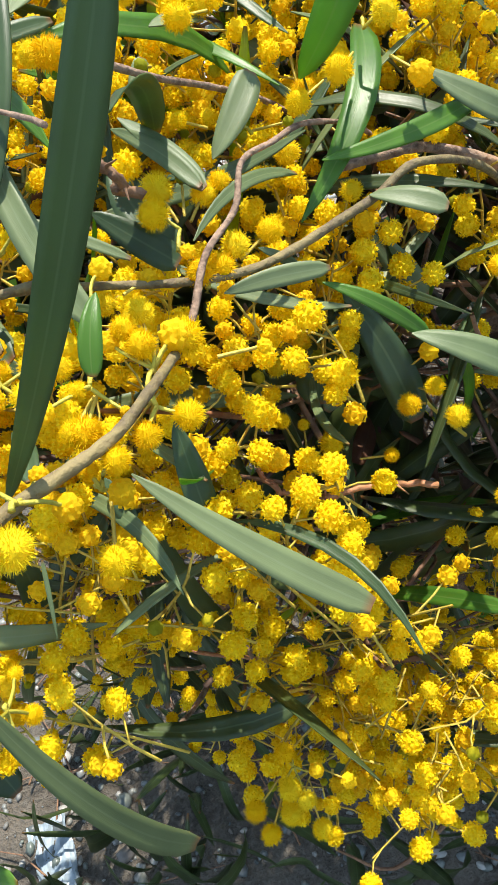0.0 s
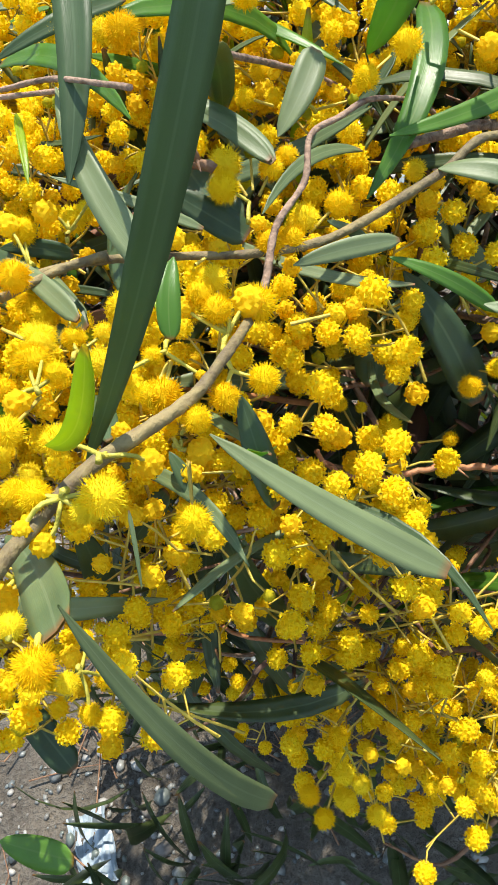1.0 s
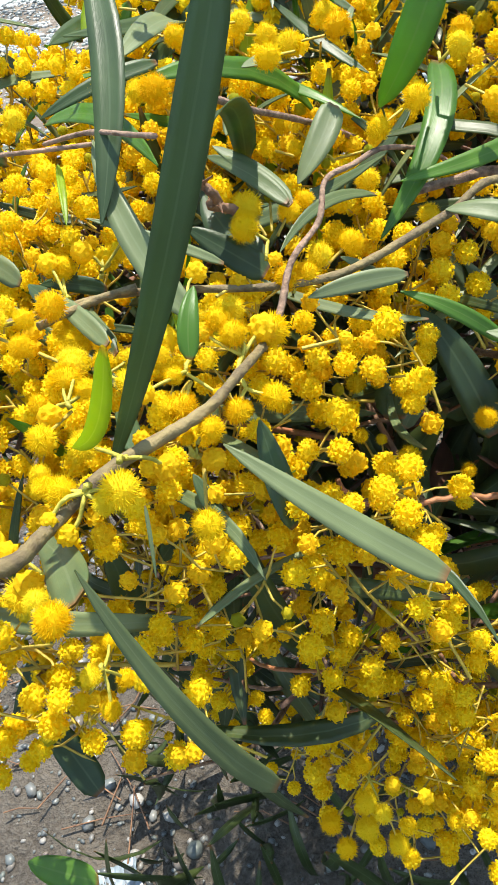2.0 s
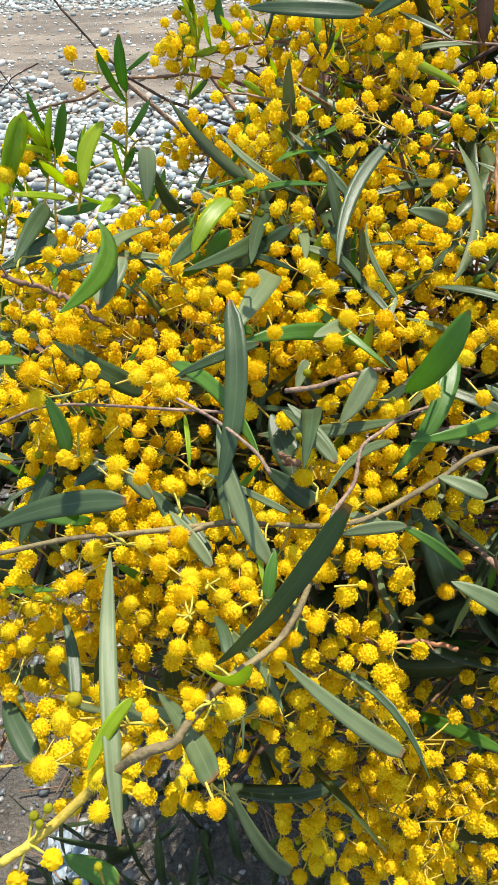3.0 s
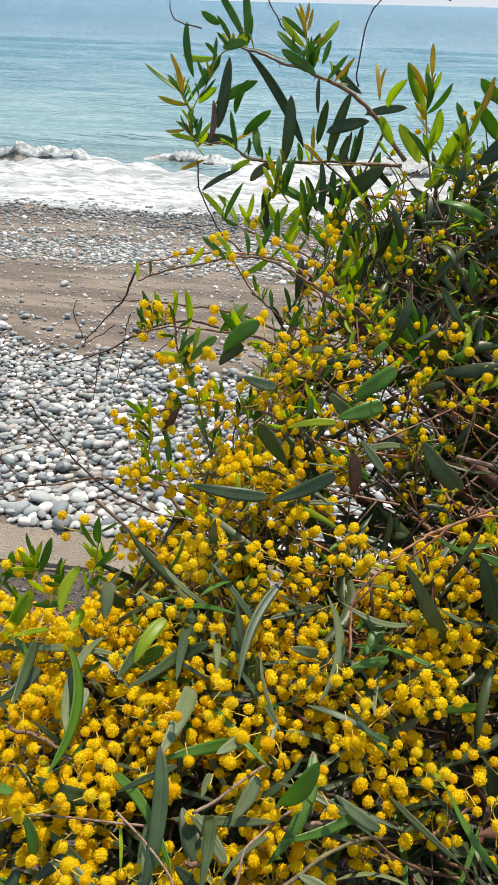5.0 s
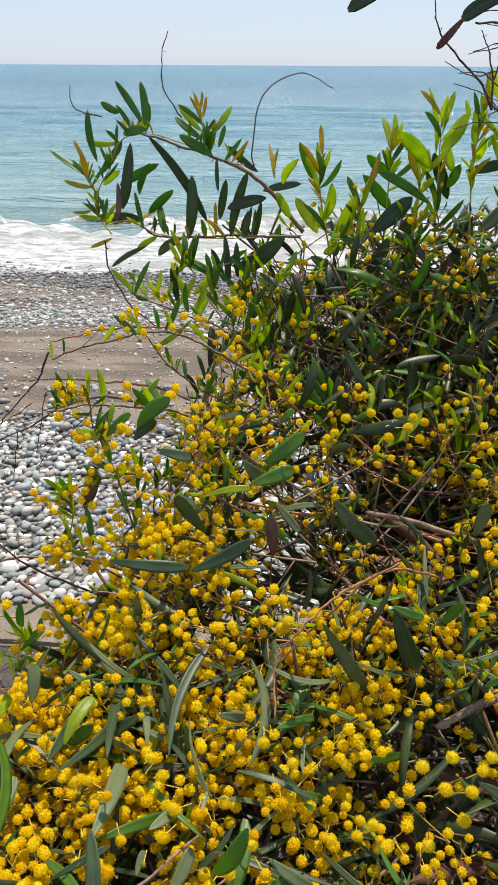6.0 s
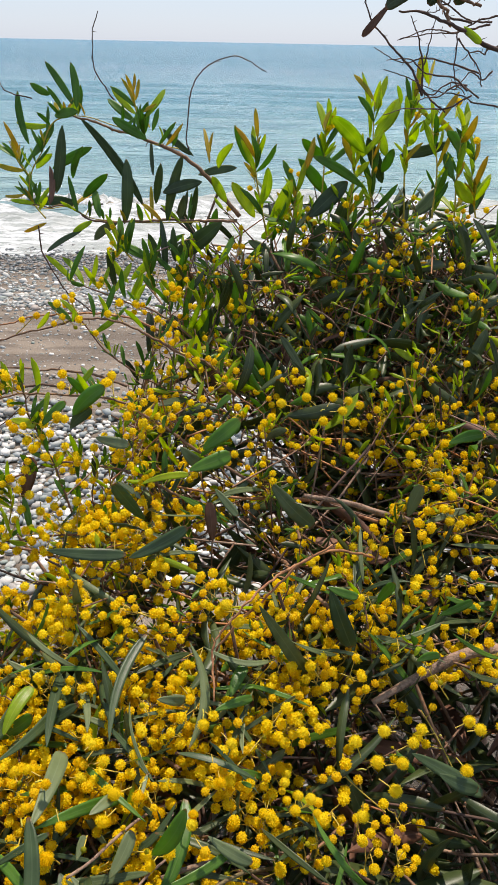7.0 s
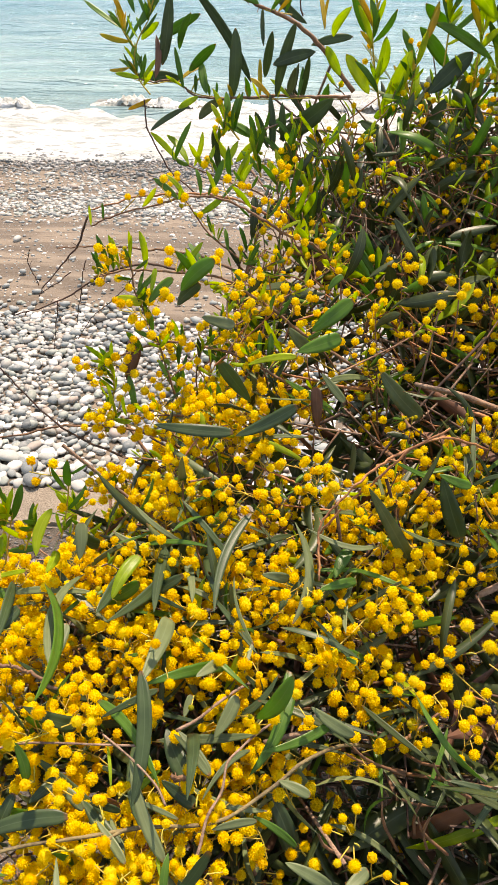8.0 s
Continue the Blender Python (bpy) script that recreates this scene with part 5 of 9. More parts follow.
# flower stalks over the top
cluster("front", (-0.1234, 0.1317, 1.1249), ((-0.1345, 0.1339, 1.1242, 0.0047, "bloom"), (-0.1283, 0.1219, 1.1323, 0.0036, "bloom"), (-0.1250, 0.1326, 1.1271, 0.0034, "ochre"), (-0.1183, 0.1303, 1.1299, 0.0030, "ochre"),))
cluster("front", (-0.1216, 0.1594, 1.1079), ((-0.1219, 0.1512, 1.1151, 0.0043, "bloom"), (-0.1125, 0.1447, 1.1274, 0.0032, "ochre"), (-0.1290, 0.1602, 1.1210, 0.0028, "ochre"), (-0.1116, 0.1599, 1.1270, 0.0026, "ochre"),))
cluster("front", (-0.1577, 0.1148, 1.1076), ((-0.1440, 0.1115, 1.1147, 0.0036, "ochre"), (-0.1583, 0.1067, 1.1011, 0.0037, "ochre"), (-0.1472, 0.1227, 1.1238, 0.0017, "bud"), (-0.1544, 0.1221, 1.1155, 0.0018, "bud"), (-0.1514, 0.1200, 1.1159, 0.0016, "bud"),))
cluster("front", (-0.1368, 0.1100, 1.0797), ((-0.1288, 0.1066, 1.0717, 0.0031, "bloom"), (-0.1372, 0.1050, 1.0662, 0.0029, "bloom"), (-0.1433, 0.1120, 1.0885, 0.0016, "bud"), (-0.1353, 0.1160, 1.0968, 0.0016, "bud"), (-0.1434, 0.1036, 1.0692, 0.0028, "bloom"),))
cluster("front", (-0.1282, 0.1122, 1.0241), ((-0.1234, 0.1135, 1.0296, 0.0043, "bloom"), (-0.1108, 0.1173, 1.0239, 0.0032, "bloom"), (-0.1331, 0.1115, 1.0336, 0.0029, "bloom"), (-0.1298, 0.1124, 1.0279, 0.0033, "bloom"),))
cluster("front", (-0.0785, 0.1973, 0.9301), ((-0.0800, 0.1942, 0.9356, 0.0047, "bloom"), (-0.0688, 0.1906, 0.9268, 0.0034, "ochre"), (-0.0789, 0.1841, 0.9257, 0.0052, "bloom"), (-0.0927, 0.1779, 0.9199, 0.0049, "bloom"), (-0.0796, 0.1785, 0.9142, 0.0052, "bloom"), (-0.0878, 0.1719, 0.9114, 0.0047, "bloom"), (-0.0679, 0.1734, 0.9133, 0.0047, "bloom"), (-0.0570, 0.1882, 0.9221, 0.0034, "ochre"), (-0.0728, 0.1808, 0.9239, 0.0042, "bloom"),))
cluster("front", (-0.0592, 0.2345, 0.9028), ((-0.0686, 0.2320, 0.9084, 0.0044, "bloom"), (-0.0601, 0.2238, 0.8952, 0.0049, "bloom"), (-0.0525, 0.2143, 0.8849, 0.0034, "ochre"), (-0.0708, 0.2572, 0.9363, 0.0048, "bloom"), (-0.0646, 0.2648, 0.9373, 0.0044, "bloom"), (-0.0473, 0.2174, 0.8948, 0.0034, "bloom"), (-0.0897, 0.2181, 0.9030, 0.0048, "bloom"), (-0.1031, 0.2158, 0.8991, 0.0039, "bloom"),))
cluster("front", (-0.0258, 0.2018, 0.8512), ((-0.0272, 0.2031, 0.8610, 0.0045, "bloom"), (-0.0251, 0.1878, 0.8404, 0.0040, "bloom"), (-0.0271, 0.2301, 0.8770, 0.0045, "bloom"), (-0.0325, 0.2396, 0.8884, 0.0045, "bloom"), (-0.0192, 0.2319, 0.8851, 0.0037, "bloom"),))
cluster("front", (-0.0652, 0.2795, 0.9990), ((-0.0684, 0.2659, 0.9887, 0.0041, "bloom"), (-0.0598, 0.2694, 0.9894, 0.0045, "bloom"), (-0.0767, 0.2675, 0.9916, 0.0043, "bloom"), (-0.0596, 0.2766, 1.0046, 0.0042, "bloom"), (-0.0539, 0.2829, 1.0087, 0.0052, "bloom"), (-0.0319, 0.2825, 0.9996, 0.0034, "bloom"), (-0.0640, 0.2899, 1.0125, 0.0026, "bloom"), (-0.0718, 0.2898, 1.0155, 0.0036, "bloom"),))
cluster("front", (-0.1210, 0.1567, 1.0783), ((-0.1244, 0.1667, 1.0718, 0.0024, "bloom"), (-0.1180, 0.1489, 1.0875, 0.0028, "bloom"), (-0.1184, 0.1483, 1.0730, 0.0030, "bloom"), (-0.1183, 0.1579, 1.0700, 0.0028, "bloom"), (-0.1196, 0.1446, 1.0852, 0.0023, "bloom"),))
cluster("front", (-0.1109, 0.1574, 1.1167), ((-0.1428, 0.1610, 1.1238, 0.0045, "bloom"), (-0.1546, 0.1520, 1.1192, 0.0051, "bloom"), (-0.1543, 0.1346, 1.1217, 0.0049, "bloom"), (-0.1461, 0.1473, 1.1222, 0.0042, "ochre"), (-0.1257, 0.1576, 1.1197, 0.0033, "ochre"), (-0.1512, 0.1570, 1.1251, 0.0029, "bud"),))
cluster("front", (-0.1522, 0.2162, 1.1358), ((-0.1607, 0.2105, 1.1356, 0.0042, "bloom"), (-0.1423, 0.2146, 1.1370, 0.0034, "bloom"), (-0.1367, 0.2178, 1.1343, 0.0032, "bloom"), (-0.1358, 0.2100, 1.1318, 0.0037, "bloom"), (-0.1668, 0.2001, 1.1278, 0.0042, "bloom"), (-0.1303, 0.2209, 1.1350, 0.0045, "bloom"), (-0.1226, 0.2051, 1.1279, 0.0039, "bloom"), (-0.1567, 0.2132, 1.1449, 0.0029, "ochre"),))
cluster("front", (-0.1838, 0.2464, 1.1453), ((-0.1630, 0.2487, 1.1407, 0.0052, "bloom"), (-0.1502, 0.2409, 1.1430, 0.0036, "bloom"), (-0.1609, 0.2393, 1.1411, 0.0039, "bloom"), (-0.1626, 0.2645, 1.1508, 0.0035, "ochre"), (-0.1779, 0.2542, 1.1568, 0.0042, "bloom"), (-0.1810, 0.2421, 1.1497, 0.0039, "ochre"),))
cluster("front", (-0.1841, 0.2578, 1.1646), ((-0.1677, 0.2528, 1.2035, 0.0045, "bloom"), (-0.1920, 0.2560, 1.1808, 0.0052, "bloom"), (-0.1911, 0.2539, 1.1697, 0.0044, "bloom"), (-0.1693, 0.2625, 1.1787, 0.0038, "ochre"), (-0.1588, 0.2779, 1.1628, 0.0043, "bloom"), (-0.1690, 0.2665, 1.1664, 0.0034, "ochre"), (-0.1512, 0.2808, 1.1590, 0.0038, "bloom"),))
cluster("front", (-0.2188, 0.3117, 1.1891), ((-0.1998, 0.3258, 1.1890, 0.0043, "bloom"), (-0.2277, 0.3424, 1.1889, 0.0052, "bloom"), (-0.2092, 0.3252, 1.1894, 0.0040, "bloom"), (-0.2341, 0.3189, 1.1901, 0.0046, "bloom"), (-0.2012, 0.2923, 1.1961, 0.0040, "bloom"), (-0.2328, 0.3501, 1.2136, 0.0046, "bloom"), (-0.2291, 0.3586, 1.2118, 0.0038, "bloom"),))
cluster("front", (-0.1326, 0.3335, 1.1749), ((-0.1208, 0.3335, 1.1736, 0.0040, "bloom"), (-0.1380, 0.3518, 1.1651, 0.0042, "bloom"), (-0.1072, 0.3628, 1.1441, 0.0041, "bloom"), (-0.1041, 0.3934, 1.1413, 0.0050, "bloom"), (-0.0937, 0.3813, 1.1381, 0.0052, "bloom"), (-0.1244, 0.3037, 1.1902, 0.0037, "bloom"), (-0.1076, 0.3107, 1.1633, 0.0039, "bloom"),))
cluster("front", (-0.0594, 0.3612, 1.1445), ((-0.0637, 0.3444, 1.1474, 0.0052, "bloom"), (-0.0809, 0.3502, 1.1430, 0.0052, "bloom"), (-0.0708, 0.3848, 1.1405, 0.0052, "bloom"), (-0.0525, 0.3378, 1.1454, 0.0029, "ochre"), (-0.0847, 0.3256, 1.1480, 0.0049, "bloom"),))
cluster("front", (-0.0329, 0.3423, 1.1336), ((-0.0408, 0.3148, 1.1318, 0.0049, "bloom"), (-0.0528, 0.3095, 1.1266, 0.0043, "bloom"), (-0.0269, 0.3298, 1.1395, 0.0046, "bloom"), (-0.0261, 0.3349, 1.1426, 0.0038, "bloom"), (-0.0178, 0.3200, 1.1252, 0.0041, "ochre"),))
cluster("front", (-0.0267, 0.4493, 1.1395), ((-0.0435, 0.4333, 1.1642, 0.0047, "bloom"), (-0.0224, 0.4074, 1.1465, 0.0052, "bloom"), (-0.0013, 0.3875, 1.1497, 0.0047, "bloom"), (-0.0376, 0.4615, 1.1545, 0.0046, "bloom"), (-0.0131, 0.3606, 1.1567, 0.0038, "ochre"), (-0.0081, 0.3465, 1.1596, 0.0040, "bloom"),))
cluster("front", (0.0175, 0.2599, 1.0862), ((0.0138, 0.2445, 1.0919, 0.0045, "bloom"), (0.0035, 0.2469, 1.0890, 0.0029, "bloom"), (0.0148, 0.2746, 1.1030, 0.0035, "bloom"), (-0.0035, 0.2620, 1.0992, 0.0035, "bloom"), (0.0061, 0.2698, 1.0995, 0.0033, "bloom"),))
cluster("rear", (0.0247, 0.4846, 1.1920), ((0.0149, 0.4845, 1.2063, 0.0052, "bloom"), (-0.0073, 0.4728, 1.2066, 0.0052, "bloom"), (-0.0118, 0.4784, 1.1964, 0.0049, "bloom"), (0.0036, 0.4597, 1.2016, 0.0052, "bloom"), (0.0188, 0.4766, 1.2019, 0.0052, "bloom"),))
cluster("rear", (-0.1884, 0.6200, 1.3079), ((-0.1768, 0.6200, 1.2568, 0.0052, "bloom"), (-0.1871, 0.6200, 1.2657, 0.0052, "bloom"), (-0.2024, 0.6200, 1.2865, 0.0052, "bloom"), (-0.1876, 0.6200, 1.1973, 0.0051, "bloom"), (-0.1617, 0.6200, 1.2991, 0.0051, "bloom"),))
cluster("front", (0.0845, 0.3555, 1.1615), ((0.0832, 0.3638, 1.1795, 0.0052, "bloom"), (0.0967, 0.3504, 1.1752, 0.0052, "bloom"), (0.1093, 0.3431, 1.1564, 0.0052, "bloom"), (0.1125, 0.3475, 1.1777, 0.0048, "bloom"), (0.1247, 0.3691, 1.1725, 0.0046, "bloom"), (0.0908, 0.3482, 1.1236, 0.0052, "bloom"),))
cluster("front", (0.1483, 0.3864, 1.1598), ((0.1727, 0.3972, 1.1624, 0.0052, "bloom"), (0.1310, 0.3754, 1.1784, 0.0046, "bloom"), (0.1692, 0.3761, 1.1360, 0.0052, "bloom"), (0.1032, 0.3690, 1.1837, 0.0049, "bloom"), (0.1838, 0.4009, 1.1500, 0.0052, "bloom"),))
cluster("rear", (0.0788, 0.6499, 1.2929), ((0.0403, 0.6327, 1.3085, 0.0052, "bloom"), (0.0664, 0.6674, 1.2992, 0.0052, "bloom"), (0.0923, 0.6719, 1.2978, 0.0052, "bloom"), (0.0799, 0.6318, 1.2912, 0.0052, "bloom"), (0.1129, 0.7035, 1.2796, 0.0052, "bloom"), (0.1275, 0.7191, 1.2677, 0.0052, "bloom"), (0.1128, 0.6574, 1.2782, 0.0052, "bloom"), (0.1012, 0.6584, 1.2894, 0.0052, "bloom"),))
cluster("rear", (0.0032, 0.4728, 1.1986), ((0.0127, 0.4768, 1.2101, 0.0052, "bloom"), (-0.0123, 0.4741, 1.1987, 0.0049, "bloom"), (0.0021, 0.4658, 1.1950, 0.0052, "bloom"), (-0.0066, 0.4740, 1.2046, 0.0049, "bloom"),))
cluster("rear", (0.1854, 0.6414, 1.2335), ((0.2033, 0.6574, 1.2562, 0.0052, "bloom"), (0.1938, 0.6420, 1.2520, 0.0052, "bloom"), (0.2051, 0.6151, 1.2218, 0.0052, "bloom"), (0.2036, 0.6269, 1.2332, 0.0052, "bloom"), (0.2024, 0.6029, 1.2015, 0.0052, "bloom"), (0.1806, 0.6056, 1.2116, 0.0047, "bloom"), (0.1693, 0.6509, 1.2464, 0.0052, "bloom"), (0.2121, 0.5993, 1.2010, 0.0047, "bloom"),))
cluster("rear", (0.0634, 0.5555, 1.1751), ((0.0718, 0.5888, 1.1629, 0.0052, "bloom"), (0.0776, 0.7000, 1.1031, 0.0052, "bloom"), (0.1051, 0.6288, 1.1465, 0.0051, "bloom"), (0.0770, 0.5363, 1.1738, 0.0039, "bloom"), (0.0740, 0.5606, 1.1746, 0.0052, "bloom"),))
# reddish twig with blossom, and crooked boughs that show in the gaps
stem("front", "red", ((-0.0143, 0.42, 1.1572), (-0.0135, 0.45, 1.1845), (0.0033, 0.46, 1.2039), (0.0203, 0.47, 1.2180), (0.0471, 0.49, 1.2249), (0.0808, 0.52, 1.2250), (0.1254, 0.56, 1.1900)), 0.0008, 0.0012, "branch")
stem("front", "bark", ((0.1180, 0.47, 1.105), (0.1650, 0.485, 1.125), (0.2100, 0.50, 1.135), (0.30, 0.56, 1.08)), 0.0026, 0.0070, "bough", 20, 8)
stem("rear", "bark", ((0.0653, 0.62, 1.2180), (0.1123, 0.64, 1.1972), (0.1632, 0.66, 1.1689), (0.26, 0.74, 1.10)), 0.0020, 0.0040, "bough", 20, 8)
# the spray that reaches out over the beach
stem("rear", "twig", ((0.0005, 0.9900, 1.4038), (-0.0429, 0.9900, 1.4547), (-0.0777, 0.9900, 1.4793), (-0.1053, 0.9900, 1.4892), (-0.1256, 0.9900, 1.5005), (-0.1561, 0.9900, 1.5101), (-0.1796, 0.9900, 1.5173), (-0.2034, 0.9900, 1.5193)), 0.0028, 0.0010, "branch")
stem("rear", "twig", ((-0.0030, 0.9900, 1.3987), (-0.0498, 0.9900, 1.3969), (-0.1004, 0.9900, 1.3950), (-0.1437, 0.9900, 1.3955), (-0.1867, 0.9900, 1.3994), (-0.2146, 0.9900, 1.4129), (-0.2434, 0.9900, 1.4101), (-0.2714, 0.9900, 1.4179)), 0.0020, 0.0007, "branch")
stem("rear", "stem", ((-0.2445, 0.9900, 1.3981), (-0.2573, 0.9900, 1.4154), (-0.2611, 0.9900, 1.4361), (-0.2549, 0.9900, 1.4567), (-0.2412, 0.9900, 1.4770)), 0.0009, 0.0007, "branch")
stem("rear", "stem", ((-0.2034, 0.9900, 1.5193), (-0.2209, 0.9900, 1.5132), (-0.2323, 0.9900, 1.5001), (-0.2412, 0.9900, 1.4770)), 0.0009, 0.0007, "branch")
stem("rear", "stem", ((-0.1155, 0.9900, 1.4929), (-0.1216, 0.9900, 1.5186), (-0.1297, 0.9900, 1.5404)), 0.0008, 0.0006, "branch")
stem("rear", "dead", ((-0.1480, 0.9900, 1.5369), (-0.1564, 0.9900, 1.5461), (-0.1698, 0.9900, 1.5703), (-0.1719, 0.9900, 1.6030), (-0.1620, 0.9900, 1.6287)), 0.0009, 0.0005, "dead_twig")
stem("rear", "dead", ((-0.0624, 0.9900, 1.4823), (-0.0651, 0.9900, 1.4973), (-0.0581, 0.9900, 1.5451), (-0.0368, 0.9900, 1.5731), (-0.0038, 0.9900, 1.5846), (0.0298, 0.9900, 1.5703)), 0.0010, 0.0005, "dead_twig")
stem("rear", "dead", ((-0.2461, 0.9900, 1.5367), (-0.2692, 0.9900, 1.5418), (-0.2815, 0.9900, 1.5526), (-0.2828, 0.9900, 1.5709)), 0.0008, 0.0005, "dead_twig")
stem("rear", "dead", ((-0.2315, 0.9000, 1.4078), (-0.2320, 0.9000, 1.3801), (-0.2181, 0.9000, 1.3464), (-0.2027, 0.9000, 1.3258), (-0.1765, 0.9000, 1.3051)), 0.0009, 0.0008, "dead_twig")
leaf("rear", "green", (-0.2699, 1.0002, 1.4658), (-0.3246, 1.0235, 1.4959), 0.0063, normal=(0.54, -0.71, 0.46), sick=-0.001, bend=-0.023, tipped=0.55, twist=0.47)
leaf("rear", "green", (-0.2609, 1.0098, 1.4836), (-0.2713, 1.0226, 1.5428), 0.0088, normal=(0.37, -0.93, 0.03), sick=-0.057, bend=-0.014, tipped=0.55, twist=0.22)
leaf("rear", "green", (-0.2216, 0.9771, 1.5423), (-0.2410, 0.9674, 1.5543), 0.0106, normal=(0.04, -0.98, 0.18), sick=-0.047, bend=0.090, tipped=0.55, twist=0.16)
leaf("rear", "green", (-0.1957, 0.9887, 1.5279), (-0.2318, 1.0111, 1.5760), 0.0085, normal=(-0.10, -0.92, 0.39), sick=0.019, bend=0.011, tipped=0.55, twist=0.29)
leaf("rear", "green", (-0.1891, 0.9607, 1.5288), (-0.1937, 0.9722, 1.5763), 0.0088, normal=(0.17, -0.96, 0.24), sick=0.042, bend=0.033, tipped=0.55, twist=-0.39)
leaf("rear", "green", (-0.1908, 0.9759, 1.5249), (-0.2213, 0.9886, 1.5186), 0.0145, normal=(0.44, -0.86, 0.26), sick=0.022, bend=-0.011, tipped=0.55, twist=-0.20)
leaf("rear", "young", (-0.2336, 1.0157, 1.5059), (-0.2789, 1.0305, 1.5069), 0.0076, normal=(0.20, -0.93, 0.31), sick=-0.077, bend=0.009, tipped=0.55, twist=0.34)
leaf("rear", "green", (-0.2256, 1.0001, 1.5095), (-0.2528, 0.9854, 1.4718), 0.0099, normal=(0.14, -0.87, 0.47), sick=-0.029, bend=0.016, tipped=0.55, twist=-0.16)
leaf("rear", "rust", (-0.2721, 1.0122, 1.4675), (-0.2862, 1.0003, 1.5101), 0.0056, normal=(0.25, -0.92, 0.31), sick=0.008, bend=0.083, tipped=0.55, twist=0.18)
leaf("rear", "rust", (-0.2652, 0.9945, 1.4550), (-0.2976, 0.9810, 1.4644), 0.0062, normal=(0.00, -0.97, 0.25), sick=-0.052, bend=0.040, tipped=0.55, twist=0.04)
leaf("rear", "young", (-0.2549, 1.0079, 1.4560), (-0.2271, 0.9815, 1.4765), 0.0088, normal=(0.33, -0.90, 0.28), sick=-0.016, bend=0.016, tipped=0.55, twist=-0.14)
leaf("rear", "old", (-0.2074, 0.9608, 1.5106), (-0.2214, 0.9598, 1.4347), 0.0133, normal=(-0.03, -0.94, 0.33), sick=-0.020, bend=0.007, tipped=0.55, twist=0.37)
leaf("rear", "green", (-0.2319, 0.9981, 1.4570), (-0.1774, 0.9753, 1.4856), 0.0112, normal=(0.27, -0.94, 0.19), sick=-0.014, bend=0.030, tipped=0.55, twist=0.16)
leaf("rear", "green", (-0.2048, 0.9831, 1.4484), (-0.1862, 0.9658, 1.4875), 0.0086, normal=(0.14, -0.92, 0.37), sick=-0.060, bend=0.030, tipped=0.55, twist=0.41)
leaf("rear", "old", (-0.2689, 1.0123, 1.4151), (-0.2104, 1.0333, 1.4083), 0.0130, normal=(0.14, -0.92, 0.37), sick=-0.035, bend=0.021, tipped=0.55, twist=-0.64)
leaf("rear", "dry", (-0.2278, 0.9665, 1.4649), (-0.2275, 0.9458, 1.4233), 0.0073, normal=(0.31, -0.90, 0.32), sick=-0.061, bend=0.046, tipped=0.55, twist=0.34)
leaf("rear", "green", (-0.1961, 0.9939, 1.4238), (-0.1613, 0.9788, 1.4548), 0.0113, normal=(0.35, -0.94, 0.08), sick=-0.023, bend=0.015, tipped=0.55, twist=-0.21)
leaf("rear", "green", (-0.1737, 0.9772, 1.4022), (-0.1824, 1.0022, 1.4337), 0.0096, normal=(0.18, -0.91, 0.37), sick=-0.024, bend=0.037, tipped=0.55, twist=-0.19)
leaf("rear", "green", (-0.2019, 0.9834, 1.4065), (-0.2106, 0.9860, 1.4508), 0.0063, normal=(0.40, -0.86, 0.32), sick=-0.011, bend=0.006, tipped=0.55, twist=-0.39)
leaf("rear", "young", (-0.2541, 0.9784, 1.4186), (-0.2762, 0.9538, 1.4266), 0.0062, normal=(0.11, -0.91, 0.40), sick=-0.003, bend=0.017, tipped=0.55, twist=0.04)
leaf("rear", "rust", (-0.2630, 0.9713, 1.4304), (-0.2927, 0.9894, 1.4250), 0.0044, normal=(0.28, -0.94, 0.18), sick=-0.045, bend=0.009, tipped=0.55, twist=-0.14)
leaf("rear", "old", (-0.1958, 0.9698, 1.3882), (-0.2427, 0.9693, 1.3609), 0.0070, normal=(0.15, -0.83, 0.54), sick=0.024, bend=0.051, tipped=0.55, twist=-0.21)
leaf("rear", "rust", (-0.2394, 0.9699, 1.3970), (-0.2727, 0.9853, 1.3817), 0.0051, normal=(0.38, -0.89, 0.25), sick=-0.012, bend=0.026, tipped=0.55, twist=0.08)
leaf("rear", "young", (-0.1818, 0.9677, 1.4004), (-0.2030, 0.9486, 1.3910), 0.0075, normal=(0.24, -0.95, 0.20), sick=0.008, bend=0.006, tipped=0.55, twist=0.31)
leaf("rear", "pale", (-0.1555, 1.0014, 1.3929), (-0.1903, 1.0168, 1.3661), 0.0119, normal=(0.17, -0.95, 0.26), sick=0.059, bend=0.042, tipped=0.55, twist=-0.38)
leaf("rear", "old", (-0.1964, 1.0141, 1.5151), (-0.1260, 1.0396, 1.4057), 0.0117, normal=(0.22, -0.96, 0.17), sick=-0.042, bend=-0.005, tipped=0.55, twist=-0.01)
leaf("rear", "old", (-0.1465, 0.9961, 1.3912), (-0.1407, 1.0027, 1.4692), 0.0147, normal=(0.23, -0.90, 0.37), sick=0.027, bend=0.049, tipped=0.55, twist=0.35)
leaf("rear", "green", (-0.1339, 0.9976, 1.3918), (-0.1498, 0.9916, 1.3569), 0.0091, normal=(0.06, -0.95, 0.32), sick=0.024, bend=0.047, tipped=0.55, twist=0.34)
leaf("rear", "green", (-0.1250, 1.0017, 1.3926), (-0.1269, 0.9739, 1.4213), 0.0058, normal=(0.19, -0.93, 0.32), sick=0.032, bend=0.025, tipped=0.55, twist=-0.10)
leaf("rear", "old", (-0.1048, 0.9896, 1.4184), (-0.0954, 0.9752, 1.4685), 0.0100, normal=(0.14, -0.95, 0.29), sick=-0.007, bend=0.038, tipped=0.55, twist=-0.59)
